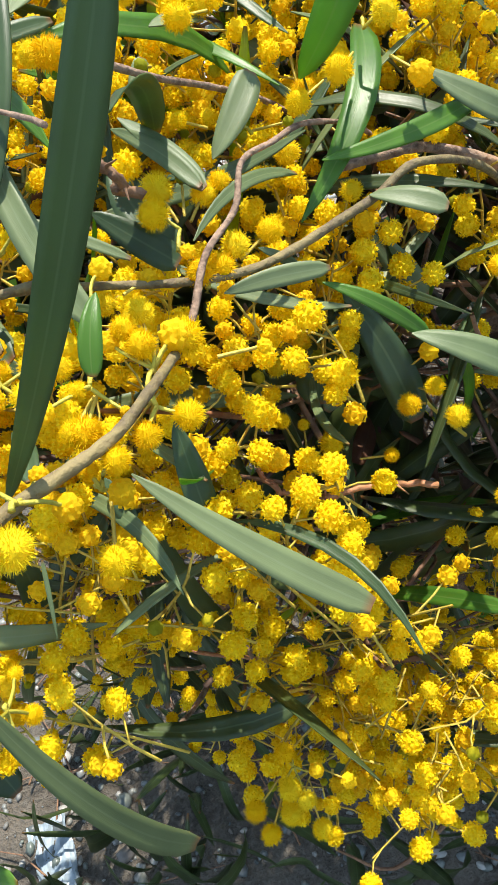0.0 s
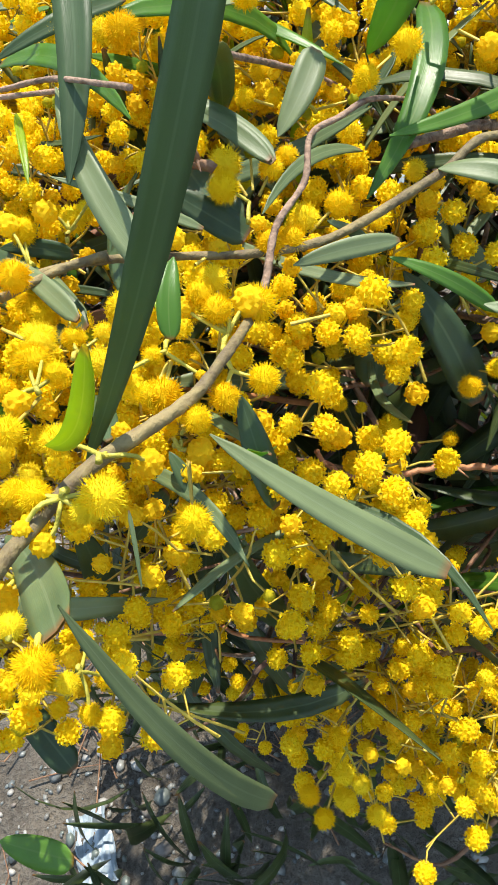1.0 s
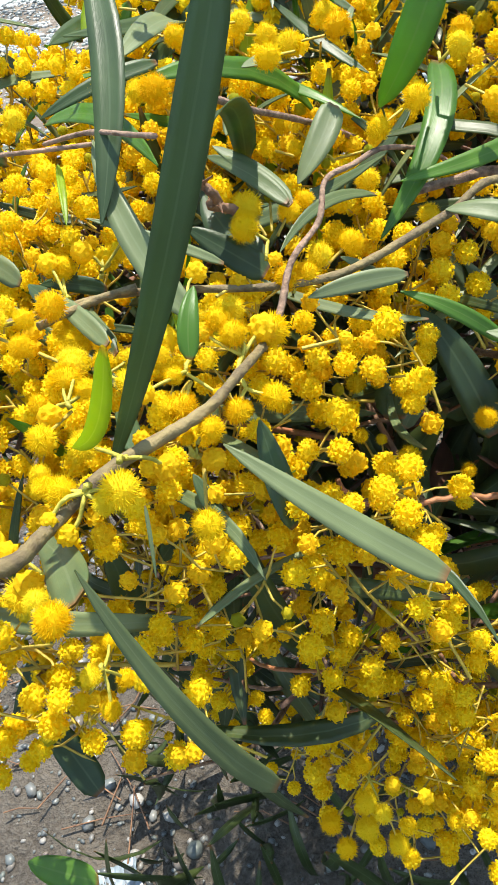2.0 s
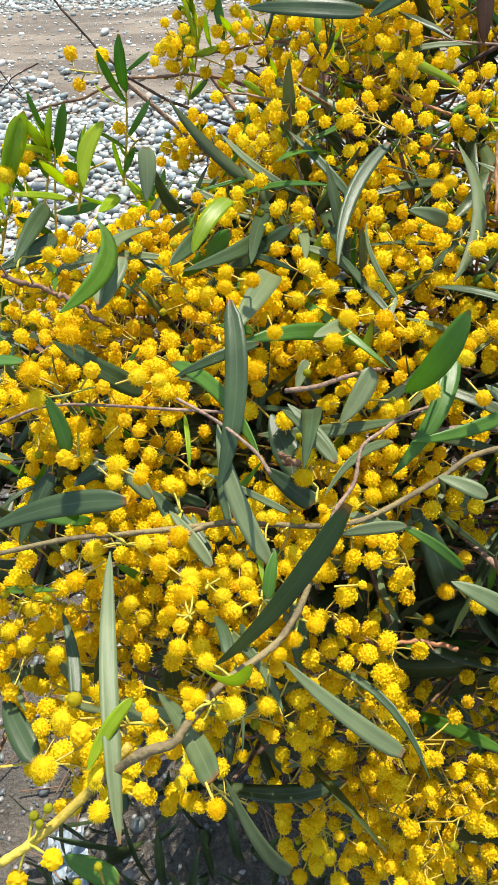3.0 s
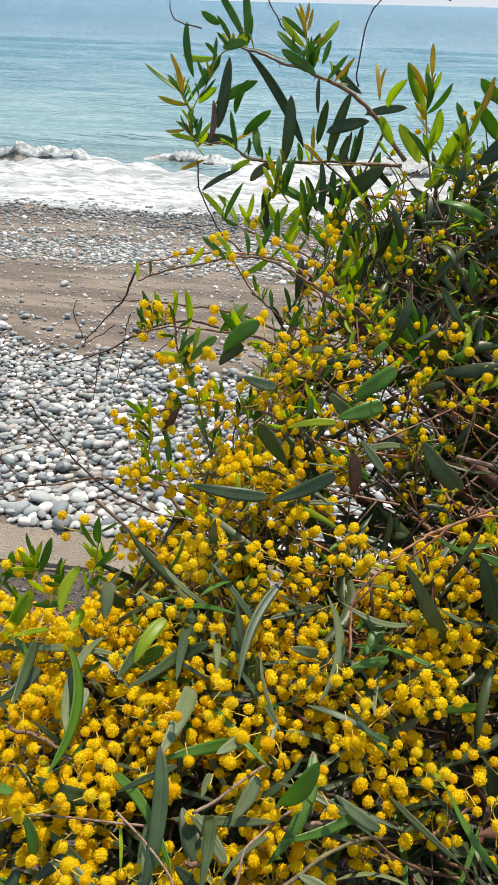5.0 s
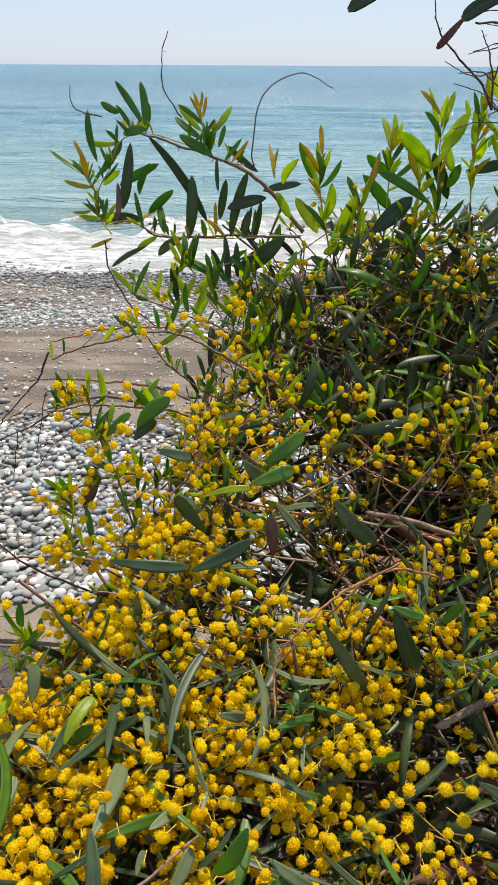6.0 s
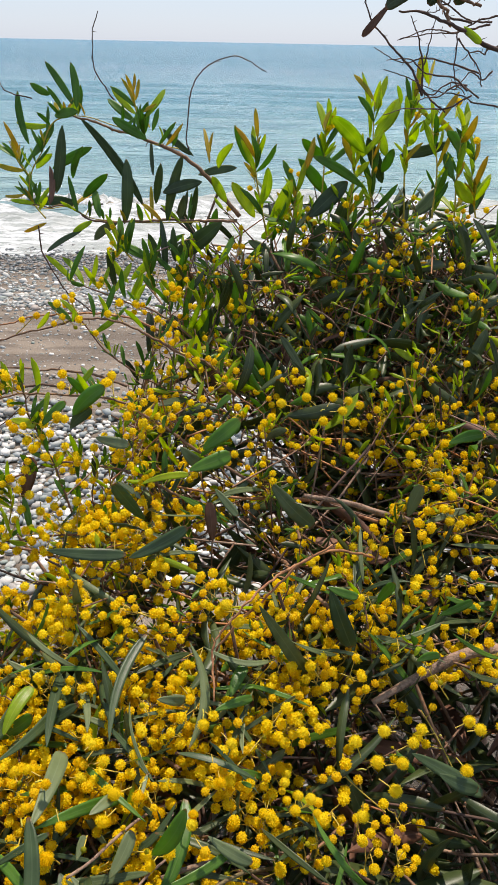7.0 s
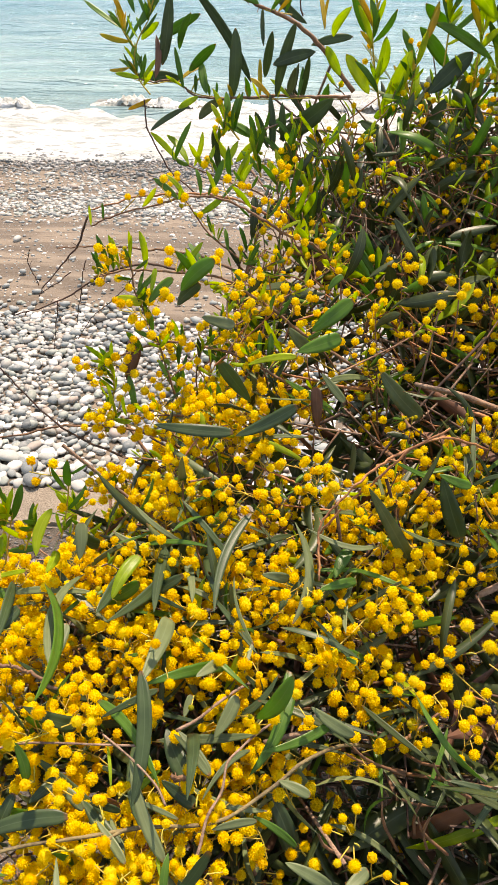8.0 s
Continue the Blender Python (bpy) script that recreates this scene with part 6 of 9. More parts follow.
leaf("rear", "old", (-0.0909, 0.9824, 1.3988), (-0.0685, 0.9734, 1.4785), 0.0119, normal=(0.01, -1.00, -0.04), sick=-0.031, bend=0.004, tipped=0.55, twist=0.34)
leaf("rear", "rust", (-0.1121, 1.0060, 1.3937), (-0.1133, 1.0192, 1.4353), 0.0052, normal=(-0.10, -0.85, 0.51), sick=0.016, bend=0.059, tipped=0.55, twist=-0.17)
leaf("rear", "old", (-0.0456, 0.9689, 1.4489), (-0.0942, 0.9761, 1.4342), 0.0141, normal=(0.31, -0.90, 0.32), sick=0.031, bend=-0.021, tipped=0.55, twist=-0.05)
leaf("rear", "pale", (-0.0765, 1.0010, 1.3984), (-0.0691, 0.9878, 1.4296), 0.0103, normal=(0.25, -0.97, -0.01), sick=-0.007, bend=0.027, tipped=0.55, twist=-0.97)
leaf("rear", "old", (-0.0631, 1.0154, 1.3871), (-0.0525, 0.9867, 1.4423), 0.0077, normal=(0.14, -0.99, 0.06), sick=0.000, bend=0.050, tipped=0.55, twist=0.27)
leaf("rear", "old", (-0.0226, 1.0092, 1.3929), (-0.0886, 1.0321, 1.3400), 0.0234, normal=(0.02, -0.94, 0.35), sick=-0.023, bend=0.015, tipped=0.55, twist=-0.20)
leaf("rear", "old", (-0.0965, 0.9613, 1.4050), (-0.0916, 0.9522, 1.3436), 0.0088, normal=(0.32, -0.90, 0.29), sick=-0.008, bend=0.029, tipped=0.55, twist=0.35)
leaf("rear", "old", (-0.0821, 0.9661, 1.3955), (-0.0804, 0.9704, 1.3505), 0.0089, normal=(0.02, -0.84, 0.54), sick=0.010, bend=0.078, tipped=0.55, twist=0.41)
leaf("rear", "old", (-0.1016, 1.0067, 1.3346), (-0.1181, 1.0080, 1.3772), 0.0093, normal=(0.33, -0.88, 0.33), sick=0.021, bend=-0.029, tipped=0.55, twist=0.23)
leaf("rear", "old", (-0.1597, 0.9810, 1.3090), (-0.1659, 0.9680, 1.3627), 0.0091, normal=(-0.09, -0.88, 0.47), sick=-0.002, bend=0.008, tipped=0.55, twist=-0.28)
leaf("rear", "young", (-0.1429, 0.9777, 1.3198), (-0.1648, 0.9875, 1.3489), 0.0092, normal=(-0.02, -0.90, 0.43), sick=-0.036, bend=0.007, tipped=0.55, twist=-0.72)
leaf("rear", "young", (-0.1398, 0.9796, 1.3233), (-0.1043, 0.9867, 1.3526), 0.0105, normal=(0.05, -0.95, 0.30), sick=-0.027, bend=-0.011, tipped=0.55, twist=0.48)
leaf("rear", "young", (-0.1286, 1.0194, 1.5195), (-0.1606, 1.0465, 1.5486), 0.0082, normal=(0.01, -1.00, 0.10), sick=-0.026, bend=0.001, tipped=0.55, twist=0.18)
leaf("rear", "green", (-0.1289, 1.0116, 1.5116), (-0.1642, 1.0354, 1.5349), 0.0100, normal=(0.22, -0.94, 0.27), sick=-0.016, bend=0.043, tipped=0.55, twist=-0.56)
leaf("rear", "green", (-0.1101, 0.9661, 1.4964), (-0.1496, 0.9658, 1.5195), 0.0114, normal=(0.05, -0.99, 0.15), sick=-0.007, bend=0.043, tipped=0.55, twist=0.23)
leaf("rear", "rust", (-0.1280, 1.0166, 1.5348), (-0.1345, 0.9909, 1.5644), 0.0043, normal=(0.23, -0.96, 0.14), sick=0.017, bend=-0.004, tipped=0.55, twist=-0.02)
leaf("rear", "rust", (-0.1245, 0.9934, 1.5368), (-0.1200, 0.9968, 1.5597), 0.0042, normal=(-0.03, -0.96, 0.29), sick=0.021, bend=-0.002, tipped=0.55, twist=0.08)
leaf("rear", "young", (-0.1131, 0.9845, 1.5187), (-0.0902, 1.0054, 1.5489), 0.0079, normal=(0.03, -0.94, 0.33), sick=0.031, bend=0.055, tipped=0.55, twist=0.32)
leaf("rear", "rust", (-0.1089, 0.9943, 1.5069), (-0.1233, 1.0200, 1.5245), 0.0062, normal=(-0.13, -0.96, 0.26), sick=-0.040, bend=0.045, tipped=0.55, twist=1.14)
leaf("rear", "green", (-0.1035, 0.9695, 1.5056), (-0.0957, 0.9721, 1.5302), 0.0060, normal=(0.26, -0.88, 0.40), sick=0.005, bend=0.033, tipped=0.55, twist=0.62)
leaf("rear", "old", (-0.0582, 1.0154, 1.4729), (-0.0973, 1.0351, 1.5016), 0.0089, normal=(-0.08, -0.99, 0.08), sick=-0.027, bend=0.035, tipped=0.55, twist=-0.08)
leaf("rear", "old", (-0.1089, 1.0039, 1.4909), (-0.1063, 0.9860, 1.4528), 0.0050, normal=(0.07, -0.96, 0.26), sick=0.018, bend=0.035, tipped=0.55, twist=0.12)
leaf("rear", "rust", (-0.0359, 0.9683, 1.4705), (-0.0440, 0.9967, 1.5072), 0.0049, normal=(0.11, -0.97, 0.20), sick=0.009, bend=0.065, tipped=0.55, twist=0.20)
leaf("rear", "rust", (-0.0368, 0.9985, 1.4781), (-0.0326, 0.9966, 1.5028), 0.0037, normal=(-0.43, -0.90, 0.01), sick=-0.025, bend=0.068, tipped=0.55, twist=0.60)
leaf("rear", "young", (-0.0268, 0.9993, 1.4610), (-0.0080, 0.9728, 1.4932), 0.0099, normal=(-0.12, -0.96, 0.27), sick=-0.043, bend=0.123, tipped=0.55, twist=0.03)
leaf("rear", "old", (-0.0517, 1.0023, 1.4519), (-0.0037, 1.0112, 1.4601), 0.0102, normal=(0.21, -0.94, 0.27), sick=-0.024, bend=0.065, tipped=0.55, twist=0.16)
leaf("rear", "young", (-0.0160, 0.9849, 1.4223), (-0.0337, 0.9853, 1.4530), 0.0113, normal=(-0.21, -0.97, 0.13), sick=-0.011, bend=-0.025, tipped=0.55, twist=-0.23)
leaf("rear", "green", (0.0117, 1.0548, 1.4597), (-0.0067, 1.0482, 1.5063), 0.0098, normal=(-0.20, -0.95, 0.24), sick=-0.005, bend=0.017, tipped=0.55, twist=0.68)
leaf("rear", "young", (0.0265, 1.0330, 1.4110), (0.0364, 1.0280, 1.4586), 0.0131, normal=(-0.04, -0.96, 0.28), sick=0.088, bend=-0.012, tipped=0.55, twist=0.53)
leaf("rear", "young", (0.0414, 1.0468, 1.3799), (0.0678, 1.0267, 1.4445), 0.0192, normal=(-0.18, -0.92, 0.35), sick=0.049, bend=0.066, tipped=0.55, twist=0.37)
leaf("rear", "young", (0.0206, 1.0287, 1.3958), (-0.0098, 1.0330, 1.4390), 0.0151, normal=(-0.10, -0.94, 0.32), sick=0.016, bend=0.033, tipped=0.55, twist=0.25)
leaf("rear", "young", (0.0572, 1.0360, 1.3824), (0.0303, 1.0519, 1.3643), 0.0137, normal=(0.01, -0.93, 0.37), sick=-0.017, bend=0.028, tipped=0.55, twist=0.29)
leaf("rear", "green", (0.1222, 1.0778, 1.4627), (0.0803, 1.0510, 1.4911), 0.0146, normal=(-0.23, -0.97, 0.06), sick=-0.056, bend=0.004, tipped=0.55, twist=0.24)
leaf("rear", "green", (0.1602, 1.0242, 1.4364), (0.0925, 1.0208, 1.4740), 0.0122, normal=(-0.45, -0.86, 0.23), sick=0.042, bend=-0.006, tipped=0.55, twist=-0.44)
leaf("rear", "young", (0.1610, 1.0316, 1.4773), (0.1128, 1.0123, 1.5219), 0.0182, normal=(-0.07, -0.99, -0.08), sick=0.027, bend=-0.018, tipped=0.55, twist=0.05)
leaf("rear", "young", (0.1726, 1.0496, 1.4954), (0.2043, 1.0690, 1.5398), 0.0177, normal=(-0.07, -0.99, 0.13), sick=0.035, bend=0.036, tipped=0.55, twist=0.74)
leaf("rear", "young", (0.1914, 1.0516, 1.4709), (0.1799, 1.0593, 1.5058), 0.0158, normal=(-0.37, -0.90, 0.23), sick=-0.028, bend=0.005, tipped=0.55, twist=0.42)
leaf("rear", "young", (0.2145, 1.0657, 1.5071), (0.2312, 1.0864, 1.5456), 0.0145, normal=(-0.29, -0.92, 0.28), sick=-0.025, bend=0.041, tipped=0.55, twist=-0.01)
leaf("rear", "young", (0.2205, 1.0667, 1.4823), (0.2234, 1.0427, 1.5145), 0.0131, normal=(0.09, -0.96, 0.28), sick=0.030, bend=0.046, tipped=0.55, twist=-0.65)
leaf("rear", "young", (0.1677, 1.0545, 1.4914), (0.1492, 1.0401, 1.5698), 0.0064, normal=(0.04, -0.99, 0.14), sick=0.046, bend=0.037, tipped=0.55, twist=-0.30)
leaf("rear", "young", (0.1693, 1.0689, 1.5285), (0.1740, 1.0470, 1.5609), 0.0058, normal=(-0.16, -0.98, 0.06), sick=0.010, bend=0.075, tipped=0.55, twist=0.49)
leaf("rear", "young", (0.1996, 1.0317, 1.5360), (0.1908, 1.0203, 1.5570), 0.0056, normal=(-0.16, -0.99, -0.01), sick=0.030, bend=0.051, tipped=0.55, twist=0.11)
leaf("rear", "young", (0.2282, 1.0218, 1.5592), (0.2170, 1.0084, 1.5900), 0.0073, normal=(-0.08, -0.94, 0.34), sick=-0.038, bend=0.011, tipped=0.55, twist=-0.25)
leaf("rear", "rust", (0.2374, 1.0606, 1.5544), (0.2482, 1.0887, 1.5862), 0.0039, normal=(-0.47, -0.85, 0.24), sick=-0.012, bend=0.005, tipped=0.55, twist=0.13)
leaf("rear", "young", (0.2349, 1.0675, 1.5003), (0.2583, 1.0781, 1.5272), 0.0092, normal=(-0.10, -0.98, 0.18), sick=-0.038, bend=0.033, tipped=0.55, twist=-0.18)
leaf("rear", "green", (0.1874, 1.0564, 1.4510), (0.1973, 1.0386, 1.4822), 0.0140, normal=(-0.15, -0.91, 0.38), sick=0.014, bend=0.006, tipped=0.55, twist=0.34)
leaf("rear", "old", (0.1916, 1.0696, 1.4353), (0.1647, 1.0532, 1.4940), 0.0162, normal=(-0.32, -0.90, 0.29), sick=0.013, bend=0.028, tipped=0.55, twist=0.19)
leaf("rear", "green", (0.2754, 1.0206, 1.4824), (0.2519, 0.9972, 1.5090), 0.0125, normal=(0.00, -0.95, 0.30), sick=0.051, bend=0.074, tipped=0.55, twist=0.34)
leaf("rear", "young", (0.2775, 1.0260, 1.5092), (0.2901, 1.0451, 1.5284), 0.0076, normal=(-0.30, -0.95, 0.07), sick=0.024, bend=-0.018, tipped=0.55, twist=0.59)
leaf("rear", "young", (0.2753, 1.0548, 1.5190), (0.2848, 1.0845, 1.5354), 0.0052, normal=(0.02, -0.99, 0.13), sick=0.009, bend=0.034, tipped=0.55, twist=0.22)
leaf("rear", "young", (0.3032, 1.0208, 1.4200), (0.2720, 1.0038, 1.4499), 0.0155, normal=(-0.37, -0.89, 0.28), sick=-0.025, bend=0.038, tipped=0.55, twist=-0.26)
leaf("rear", "green", (0.2733, 1.0239, 1.4505), (0.2626, 1.0370, 1.4784), 0.0147, normal=(-0.42, -0.86, 0.28), sick=0.009, bend=0.033, tipped=0.55, twist=0.42)
leaf("rear", "old", (0.2102, 1.0653, 1.4709), (0.2777, 1.0759, 1.4869), 0.0142, normal=(-0.11, -0.98, 0.17), sick=0.027, bend=-0.012, tipped=0.55, twist=0.08)
leaf("rear", "old", (0.0925, 1.0278, 1.3977), (0.1406, 1.0380, 1.4416), 0.0221, normal=(-0.14, -0.97, 0.21), sick=-0.003, bend=0.016, tipped=0.55, twist=-0.34)
leaf("rear", "old", (0.1470, 1.0650, 1.4166), (0.1363, 1.0947, 1.3531), 0.0212, normal=(-0.39, -0.83, 0.40), sick=0.018, bend=0.028, tipped=0.55, twist=0.16)
leaf("rear", "old", (0.0216, 1.0402, 1.3006), (0.0673, 1.0387, 1.3507), 0.0263, normal=(-0.47, -0.80, 0.37), sick=-0.000, bend=0.061, tipped=0.55, twist=-0.28)
leaf("rear", "old", (0.0394, 1.0686, 1.2772), (0.0845, 1.0996, 1.3107), 0.0221, normal=(-0.26, -0.78, 0.56), sick=-0.064, bend=0.009, tipped=0.55, twist=-0.56)
leaf("rear", "dry", (0.0753, 1.0740, 1.3185), (0.0687, 1.0854, 1.2636), 0.0187, normal=(-0.44, -0.83, 0.34), sick=-0.028, bend=-0.001, tipped=0.55, twist=0.02)
leaf("rear", "old", (0.0131, 1.0600, 1.3584), (0.0516, 1.0346, 1.3366), 0.0157, normal=(0.22, -0.94, 0.27), sick=-0.046, bend=0.004, tipped=0.55, twist=0.10)
leaf("rear", "old", (0.1926, 1.0736, 1.3106), (0.2160, 1.0754, 1.3699), 0.0215, normal=(-0.43, -0.81, 0.41), sick=0.027, bend=0.022, tipped=0.55, twist=-0.32)
leaf("rear", "old", (0.2371, 1.0705, 1.3934), (0.2781, 1.1023, 1.4263), 0.0190, normal=(0.09, -0.91, 0.39), sick=0.043, bend=-0.011, tipped=0.55, twist=-0.09)
leaf("rear", "old", (0.1155, 1.0279, 1.3923), (0.0925, 1.0481, 1.3402), 0.0186, normal=(-0.22, -0.92, 0.34), sick=-0.027, bend=0.069, tipped=0.55, twist=0.31)
leaf("rear", "old", (0.3192, 1.0488, 1.3195), (0.2773, 1.0361, 1.3883), 0.0198, normal=(-0.17, -0.89, 0.42), sick=-0.028, bend=0.068, tipped=0.55, twist=-0.00)
leaf("rear", "old", (0.1532, 1.0392, 1.3286), (0.1213, 1.0694, 1.2792), 0.0161, normal=(-0.03, -0.93, 0.36), sick=0.003, bend=0.055, tipped=0.55, twist=0.31)
leaf("rear", "old", (0.0887, 1.0233, 1.2252), (0.1248, 1.0283, 1.2756), 0.0182, normal=(-0.26, -0.88, 0.39), sick=0.020, bend=0.011, tipped=0.55, twist=-0.09)
leaf("rear", "old", (0.2256, 1.0336, 1.2923), (0.2745, 1.0570, 1.3265), 0.0181, normal=(-0.39, -0.87, 0.30), sick=-0.021, bend=0.010, tipped=0.55, twist=-0.54)
leaf("rear", "old", (0.3212, 1.0774, 1.2634), (0.3430, 1.0766, 1.3157), 0.0220, normal=(-0.38, -0.76, 0.53), sick=0.031, bend=-0.015, tipped=0.55, twist=0.15)
leaf("rear", "old", (0.2789, 1.0506, 1.2209), (0.3194, 1.0725, 1.2568), 0.0200, normal=(-0.19, -0.89, 0.42), sick=0.008, bend=-0.005, tipped=0.55, twist=0.60)
leaf("rear", "green", (0.0770, 1.0587, 1.4660), (0.1189, 1.0765, 1.4193), 0.0162, normal=(-0.15, -0.90, 0.41), sick=-0.009, bend=0.026, tipped=0.55, twist=-0.29)
leaf("rear", "old", (0.3150, 1.0669, 1.3959), (0.3297, 1.0663, 1.4333), 0.0156, normal=(-0.01, -0.99, 0.16), sick=-0.024, bend=-0.035, tipped=0.55, twist=0.34)
dress("rear", ((-0.0742, 0.9900, 1.4840), (-0.1053, 0.9900, 1.4892), (-0.1256, 0.9900, 1.5005), (-0.1561, 0.9900, 1.5101), (-0.1796, 0.9900, 1.5173), (-0.2034, 0.9900, 1.5193)), 0.0008, 0.0005, 0, 14, ("green", "young", "green", "rust"), "stem", 0.030, 4)
dress("rear", ((-0.0498, 0.9900, 1.3969), (-0.1004, 0.9900, 1.3950), (-0.1437, 0.9900, 1.3955), (-0.1867, 0.9900, 1.3994), (-0.2146, 0.9900, 1.4129), (-0.2434, 0.9900, 1.4101), (-0.2714, 0.9900, 1.4179)), 0.0008, 0.0005, 0, 18, ("green", "young", "green", "rust"), "stem", 0.030, 4)
dress("rear", ((-0.2445, 0.9900, 1.3981), (-0.2573, 0.9900, 1.4154), (-0.2611, 0.9900, 1.4361), (-0.2549, 0.9900, 1.4567), (-0.2412, 0.9900, 1.4770)), 0.0008, 0.0005, 0, 16, ("green", "young", "green", "rust"), "stem", 0.030, 4)
dress("rear", ((-0.2034, 0.9900, 1.5193), (-0.2209, 0.9900, 1.5132), (-0.2323, 0.9900, 1.5001), (-0.2412, 0.9900, 1.4770)), 0.0008, 0.0005, 0, 14, ("green", "young", "green", "rust"), "stem", 0.030, 4)
dress("rear", ((-0.1155, 0.9900, 1.4929), (-0.1216, 0.9900, 1.5186), (-0.1293, 0.9900, 1.5497)), 0.0008, 0.0005, 0, 10, ("green", "young", "green", "rust"), "stem", 0.030, 4)
dress("rear", ((-0.2598, 0.9900, 1.4498), (-0.2732, 0.9900, 1.4696), (-0.2795, 0.9900, 1.4893)), 0.0008, 0.0005, 0, 8, ("green", "young", "green", "rust"), "stem", 0.030, 4)
# young shoots, bright leaves and hanging dry leaves further down
leaf("rear", "green", (-0.1453, 0.6100, 1.3049), (-0.1141, 0.6035, 1.3357), 0.0139, normal=(0.04, -0.89, 0.45), sick=-0.051, bend=0.008, tipped=0.35, twist=0.56)
leaf("rear", "old", (-0.1512, 0.6200, 1.2869), (-0.1280, 0.6058, 1.3140), 0.0113, normal=(0.04, -0.82, 0.57), sick=-0.030, bend=0.039, tipped=0.30, twist=-0.70)
leaf("rear", "young", (-0.2172, 0.6600, 1.2756), (-0.1899, 0.6478, 1.2750), 0.0091, normal=(0.24, -0.78, 0.59), sick=-0.016, bend=-0.000, tipped=0.30, twist=-0.19)
leaf("rear", "green", (-0.1823, 0.6400, 1.2791), (-0.1577, 0.6399, 1.3041), 0.0089, normal=(-0.19, -0.82, 0.55), sick=-0.010, bend=0.059, tipped=0.30, twist=0.06)
leaf("rear", "young", (-0.1789, 0.6400, 1.2880), (-0.1762, 0.6540, 1.3076), 0.0049, normal=(-0.13, -0.89, 0.43), sick=0.015, bend=0.061, tipped=0.30, twist=-0.19)
leaf("rear", "pale", (-0.1329, 0.6400, 1.2674), (-0.1020, 0.6374, 1.2611), 0.0120, normal=(0.12, -0.89, 0.43), sick=0.008, bend=0.031, tipped=0.30, twist=0.28)
leaf("rear", "dry", (-0.2156, 0.6600, 1.1856), (-0.2067, 0.6747, 1.2265), 0.0150, normal=(0.43, -0.78, 0.45), sick=0.012, bend=0.050, tipped=0.30, twist=0.24)
leaf("rear", "green", (-0.0426, 0.6000, 1.2560), (-0.0050, 0.6160, 1.2640), 0.0173, normal=(-0.15, -0.86, 0.50), sick=0.017, bend=0.043, tipped=0.30, twist=-0.25)
leaf("rear", "green", (-0.0309, 0.6200, 1.2669), (0.0031, 0.6226, 1.2965), 0.0145, normal=(-0.13, -0.84, 0.53), sick=0.025, bend=0.061, tipped=0.35, twist=0.21)
leaf("rear", "young", (-0.0863, 0.6000, 1.2413), (-0.0428, 0.6029, 1.2496), 0.0067, normal=(0.14, -0.70, 0.70), sick=-0.044, bend=0.037, tipped=0.30, twist=-0.18)
leaf("rear", "pale", (-0.0516, 0.6200, 1.2693), (-0.0342, 0.6330, 1.2435), 0.0158, normal=(0.23, -0.83, 0.50), sick=0.057, bend=0.054, tipped=0.30, twist=-0.21)
leaf("rear", "green", (-0.0189, 0.6400, 1.2979), (-0.0062, 0.6471, 1.3093), 0.0088, normal=(0.01, -0.92, 0.39), sick=-0.058, bend=0.057, tipped=0.30, twist=0.02)
leaf("rear", "young", (0.1320, 0.8600, 1.2135), (0.1689, 0.8476, 1.2548), 0.0167, normal=(-0.12, -0.93, 0.35), sick=-0.026, bend=0.047, tipped=0.30, twist=-0.03)
leaf("rear", "young", (0.1202, 0.8600, 1.2132), (0.1032, 0.8367, 1.2562), 0.0102, normal=(-0.13, -0.87, 0.48), sick=-0.016, bend=-0.009, tipped=0.30, twist=-0.24)
leaf("rear", "young", (0.1852, 0.8500, 1.2816), (0.2048, 0.8335, 1.2743), 0.0112, normal=(-0.34, -0.79, 0.50), sick=-0.014, bend=0.032, tipped=0.30, twist=0.45)
leaf("rear", "pale", (0.1982, 0.8300, 1.2685), (0.2198, 0.8357, 1.2268), 0.0150, normal=(-0.12, -0.94, 0.32), sick=0.014, bend=0.015, tipped=0.30, twist=0.13)
leaf("rear", "pale", (0.2159, 0.8300, 1.2583), (0.2630, 0.8319, 1.2333), 0.0187, normal=(-0.32, -0.73, 0.60), sick=0.066, bend=0.050, tipped=0.30, twist=0.33)
leaf("rear", "old", (0.0536, 0.9000, 1.2630), (-0.0193, 0.8804, 1.2213), 0.0159, normal=(-0.10, -0.79, 0.60), sick=-0.012, bend=0.014, tipped=0.30, twist=-0.37)
leaf("rear", "dry", (0.0184, 0.9500, 1.2769), (-0.0103, 0.9538, 1.2332), 0.0307, normal=(-0.05, -0.94, 0.33), sick=0.026, bend=0.068, tipped=0.30, twist=-0.19)
leaf("rear", "dry", (-0.0035, 0.9500, 1.2702), (-0.0240, 0.9594, 1.2388), 0.0210, normal=(-0.04, -0.82, 0.57), sick=-0.001, bend=0.002, tipped=0.30, twist=0.77)
leaf("rear", "old", (0.0014, 0.9400, 1.2189), (0.0402, 0.9191, 1.2593), 0.0248, normal=(-0.04, -0.80, 0.60), sick=-0.011, bend=0.060, tipped=0.30, twist=-0.26)
leaf("rear", "old", (-0.0581, 0.9400, 1.2491), (-0.0253, 0.9325, 1.2946), 0.0232, normal=(-0.18, -0.92, 0.34), sick=0.022, bend=0.102, tipped=0.30, twist=-0.09)
leaf("rear", "pale", (-0.0475, 0.8800, 1.2231), (-0.0414, 0.8964, 1.2507), 0.0146, normal=(-0.10, -0.82, 0.56), sick=-0.021, bend=0.057, tipped=0.30, twist=-0.03)
